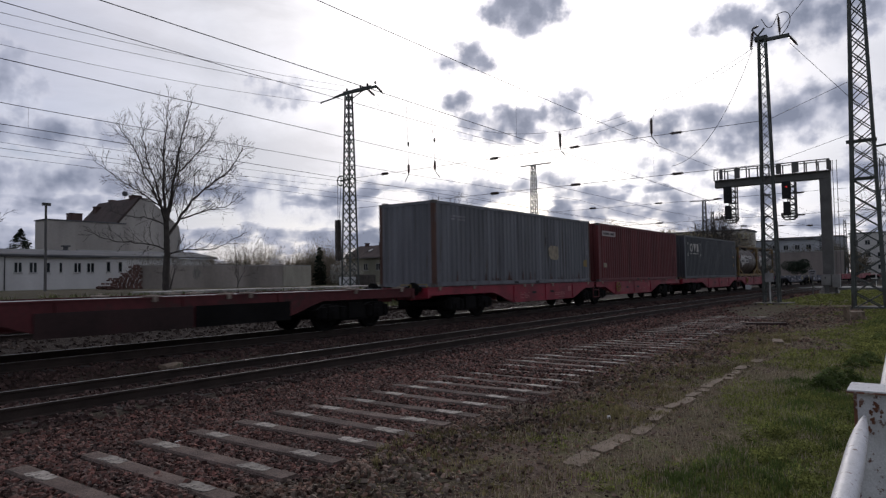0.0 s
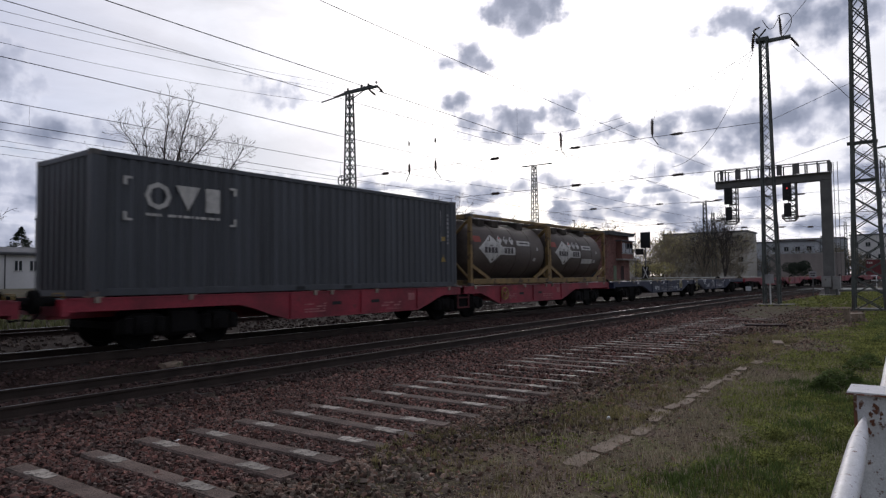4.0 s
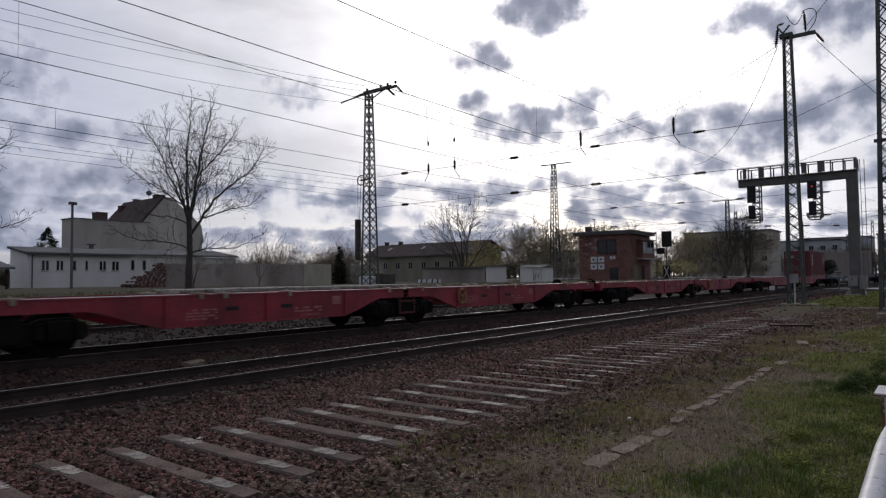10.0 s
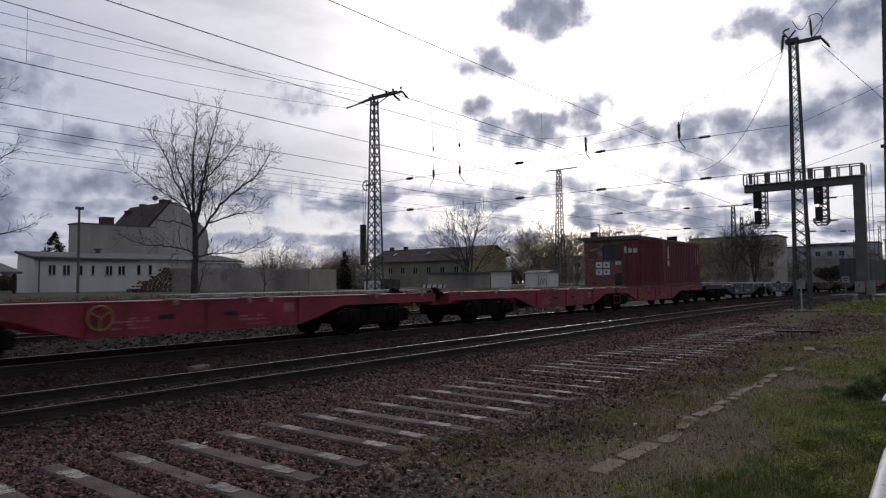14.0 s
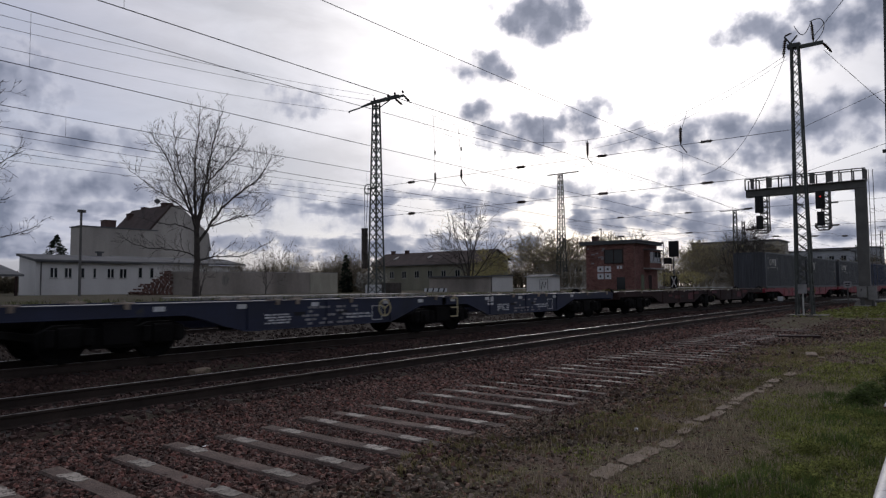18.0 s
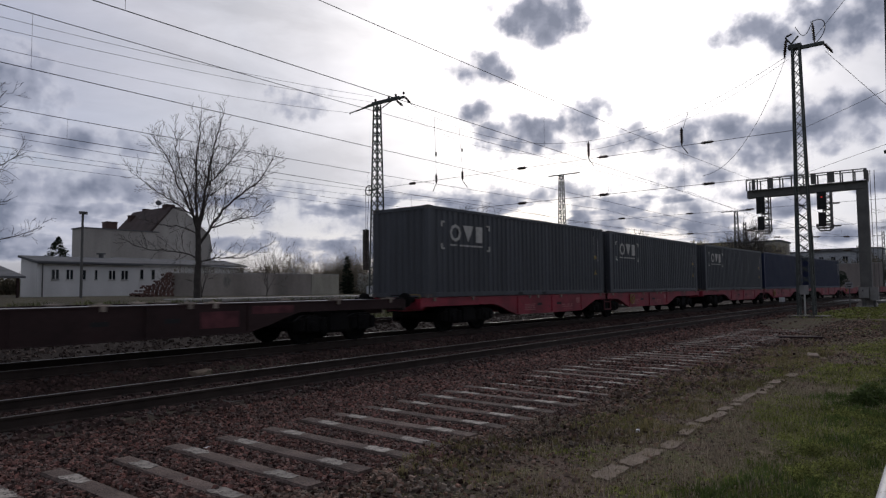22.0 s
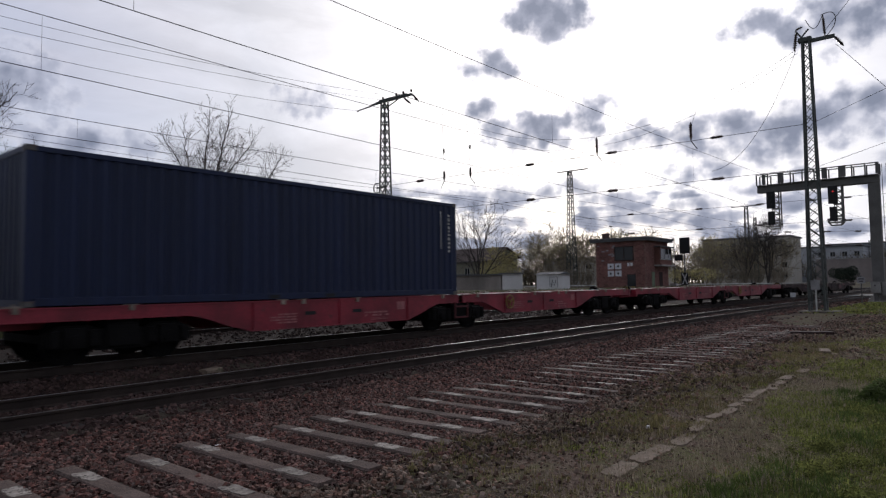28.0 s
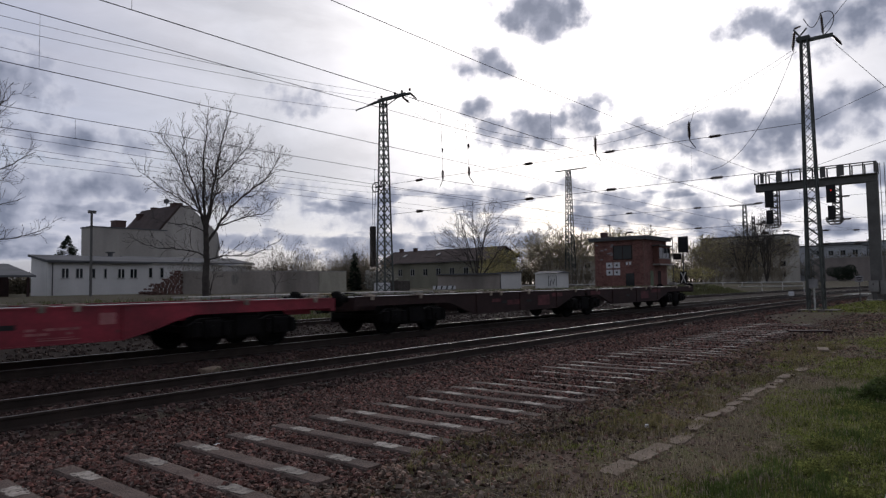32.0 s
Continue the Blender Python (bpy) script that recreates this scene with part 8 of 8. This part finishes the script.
for i, (x, y, w, h, n) in enumerate(((11.8, 1.25, 0.30, 0.26, 420), (12.35, 1.18, 0.34, 0.32, 480), (12.9, 1.0, 0.26, 0.24, 260), (14.6, 1.0, 0.3, 0.26, 260), (15.6, 0.85, 0.3, 0.24, 220), (21.0, 0.7, 0.5, 0.3, 260), (26.0, 1.0, 0.6, 0.35, 300))):
    weed_clump(x, y, 200 + i, w, h, n)
# taller soft green tufts
rt = random.Random(23)
tufts = []
for _ in range(46):
    cx, cy, cw = rt.uniform(4.2, 13.0), rt.uniform(0.35, 1.75), rt.uniform(0.08, 0.26)
    for _ in range(int(cw * 170)):
        px, py = cx + rt.gauss(0, cw), cy + rt.gauss(0, cw * 0.7)
        tufts.append((px, py, ground_z(px, py)))
blades("tall_grass", "fresh green tufts standing over the short grass", "grass", tufts, "weed", 48, 7, 0.085, 0.004)
d3 = ground_points(9000, 2.0, 15.0, 0.2, 2.9, 40, lambda x, y: noise.noise((x * 0.8, y * 1.1, 21.0)) > -0.1)
blades("dry_grass", "dry grey-brown stalks among the grass", "grass", d3, "dry", 49, 3, 0.04, 0.0026)

# line of old kerb stones in the verge
rk = random.Random(17)
x = 5.9
while x < 19.5:
    L = rk.uniform(0.28, 0.8)
    if rk.random() < (1.0 if x < 12.0 else 0.75 if x < 14.5 else 0.25):
        k, pts, w2 = Shape(), [], rk.uniform(0.08, 0.115) * (1.0 if x < 9 else 0.85)
        for i in range(26):
            a = 2 * math.pi * (i + 0.5) / 26
            m = max(abs(math.cos(a)) / (L / 2), abs(math.sin(a)) / w2)
            pts.append((math.cos(a) / m * rk.uniform(0.82, 1.03), math.sin(a) / m * rk.uniform(0.8, 1.12), 0))
        k.prism(pts, (0, 0, 0.09))
        ob = part("kerb_stone", k, "kerb", None, at=pose(x + L / 2, 2.79 + rk.uniform(-0.05, 0.05), ground_z(x + L / 2, 2.8) - (0.070 if x < 9 else 0.058) + rk.uniform(-0.008, 0.012), rk.uniform(-1.5, 1.5), rk.uniform(-1, 1), rk.uniform(-4, 4)))
        tagged(ob, "worn sandy kerb stone sunk in the verge", "kerb stone", group="kerb stones in the verge")
    x += L + rk.uniform(-0.02, 0.07)

# stray things on the ground
for x, y, l, w, h, lab, m in ((7.3, 12.05, 0.42, 0.22, 0.10, "flat pale stone block between the tracks", "kerb"), (18.9, 3.0, 0.6, 0.25, 0.09, "pale broken stone in the grass", "kerb"), (4.3, 6.95, 0.07, 0.05, 0.04, "small white stone on the ballast", "mark"), (8.17, 3.32, 0.05, 0.04, 0.035, "small white stone in the grass", "mark")):
    ob = part("loose_stone", Shape().box(-l / 2, l / 2, -w / 2, w / 2, -0.03, h, min(w, h) * 0.25), m, None, at=pose(x, y, ground_z(x, y), 3, -2, 12))
    tagged(ob, lab, "stone")
bd = part("fallen_board", Shape().box(-0.68, 0.68, -0.18, 0.18, -0.02, 0.10, 0.015), "brown", None, at=pose(25.5, 4.45, ground_z(25.5, 4.45), 0, 0, -63))
tagged(bd, "dark old board lying at the end of the ballast", "board")
for k, (x, y, l, w, h) in enumerate(((29.2, 2.2, 0.14, 0.11, 0.50), (29.8, 1.95, 0.24, 0.17, 0.25), (31.5, 2.1, 0.32, 0.22, 0.22), (29.4, 1.7, 0.2, 0.16, 0.14), (30.6, 2.3, 0.16, 0.14, 0.12))):
    rb, pts, ru = Shape(), [], random.Random(60 + k)
    for i in range(9):
        a = 2 * math.pi * i / 9
        pts.append((math.cos(a) * l * ru.uniform(0.7, 1.1), math.sin(a) * w * ru.uniform(0.7, 1.1), -0.1))
    rb.prism(pts, (ru.uniform(-0.08, 0.08), ru.uniform(-0.08, 0.08), h + 0.1))
    ob = part("broken_block", rb, "kerb", None, at=pose(x, y, ground_z(x, y), ru.uniform(-8, 8), ru.uniform(-8, 8), ru.uniform(0, 90)))
    tagged(ob, "broken piece of an old concrete footing", "block", group="broken footing")

# white pipe railing beside the camera
rl = thing("pipe_railing", "white painted pipe railing with rusty posts", "railing", pose(0, 0, 0))
part("rail_pipe", Shape().tube((0.2, 0.205, 0.395), (3.65, 0.266, 0.395), 0.045, 16), "rail_white", rl, smooth=True)
pst = part("post", Shape().box(4.60, 4.82, 0.06, 0.335, -0.75, 0.535, 0.012), "rail_white", rl)
part("cap_plate", Shape().box(4.56, 4.89, -0.01, 0.365, 0.537, 0.549), "rail_white", pst, "white cap plate with rusty edges")
part("cap_edge", Shape().box(4.556, 4.895, -0.015, 0.369, 0.531, 0.541), "rusty", pst)
part("pipe_end", Shape().lathe([(0.045, 0.0), (0.043, 0.20), (0.036, 0.45), (0.024, 0.70), (0.012, 0.88), (0.003, 0.965)], (3.65, 0.266, 0.395), (1, 0.018, 0.004), 16), "rail_white", rl, "pinched end of the pipe", smooth=True)
rp = random.Random(71)
for k in range(30):
    a, d = rp.uniform(0, 6.28), rp.uniform(0.015, 0.075)
    cy, cz, w2 = 0.265 + d * math.cos(a) * 1.1, 0.40 + d * math.sin(a) * 1.4, rp.uniform(0.004, 0.014)
    spot = [(4.5965 - 0.0004 * k, cy + w2 * math.cos(b) * rp.uniform(0.6, 1.2), cz + 1.5 * w2 * math.sin(b) * rp.uniform(0.6, 1.2)) for b in (0, 0.9, 1.8, 2.7, 3.6, 4.5, 5.4)]
    part("rust_patch", Shape().prism(spot, (0.004, 0, 0)), "rusty", pst)
part("rust_edge", Shape().box(4.596, 4.60, 0.318, 0.336, 0.08, 0.53), "rusty", pst, "rust-eaten post edge")
part("rail_pipe", Shape().tube((4.78, 0.175, 0.50), (14.0, 0.28, 0.66), 0.045, 14), "rail_white", rl, smooth=True)
part("post", Shape().box(13.9, 14.1, 0.1, 0.34, -0.75, 0.6, 0.012), "rail_white", rl)


CLOUD_DRIFT = [(0, -0.62), (6, -0.36), (12, -0.22), (16.5, 0.0), (19, 0.18), (25, 0.30), (32, 0.72)]   # degrees about the upright


def motions():
    walk(clouds, [(t, pose(0, 0, 0, rz=a)) for t, a in CLOUD_DRIFT])
    ts, ss = [t for t, q in SHIFT], [q for t, q in SHIFT]
    slope = [(ss[min(i + 1, len(ss) - 1)] - ss[max(i - 1, 0)]) / (ts[min(i + 1, len(ss) - 1)] - ts[max(i - 1, 0)]) for i in range(len(ss))]

    def gone(t):
        """Length that the train has run by t: a smooth curve through SHIFT."""
        i = min(max(int(np.searchsorted(ts, t, side="right")) - 1, 0), len(ts) - 2)
        d = ts[i + 1] - ts[i]
        f = (t - ts[i]) / d
        return (1 + 2 * f) * (1 - f) ** 2 * ss[i] + f * (1 - f) ** 2 * d * slope[i] + f * f * (3 - 2 * f) * ss[i + 1] + f * f * (f - 1) * d * slope[i + 1]
    for ob, u, first, n in moving:
        # a wagon's two ends follow the line; a load keeps its place on the wagon
        rows, z = [], ob.location.z
        for k in range(65):
            q = first - gone(0.5 * k)
            (ax, ay, _), (bx, by, _) = on_line(YF, q), on_line(YF, q + n)
            turn = math.degrees(math.atan2(by - ay, bx - ax))
            rows.append((0.5 * k, pose(ax, ay, 0, rz=turn) @ pose(u - first, 0, z)))
        walk(ob, rows)
    for i, k in enumerate((-0.9, 0.9)):
        rows = []
        for f in range(0, 961):
            t = f / 30
            rows.append((t, pose(k, 0, WHEEL, ry=-math.degrees(gone(t) / WHEEL) % 360)))
        first = wheelsets[i][0]
        walk(first, rows)
        for ob in wheelsets[i][1:]:
            ob.rotation_mode = "QUATERNION"
            ob.animation_data_create()
            ob.animation_data.action = first.animation_data.action
            ob.animation_data.action_slot = first.animation_data.action_slot


motions()
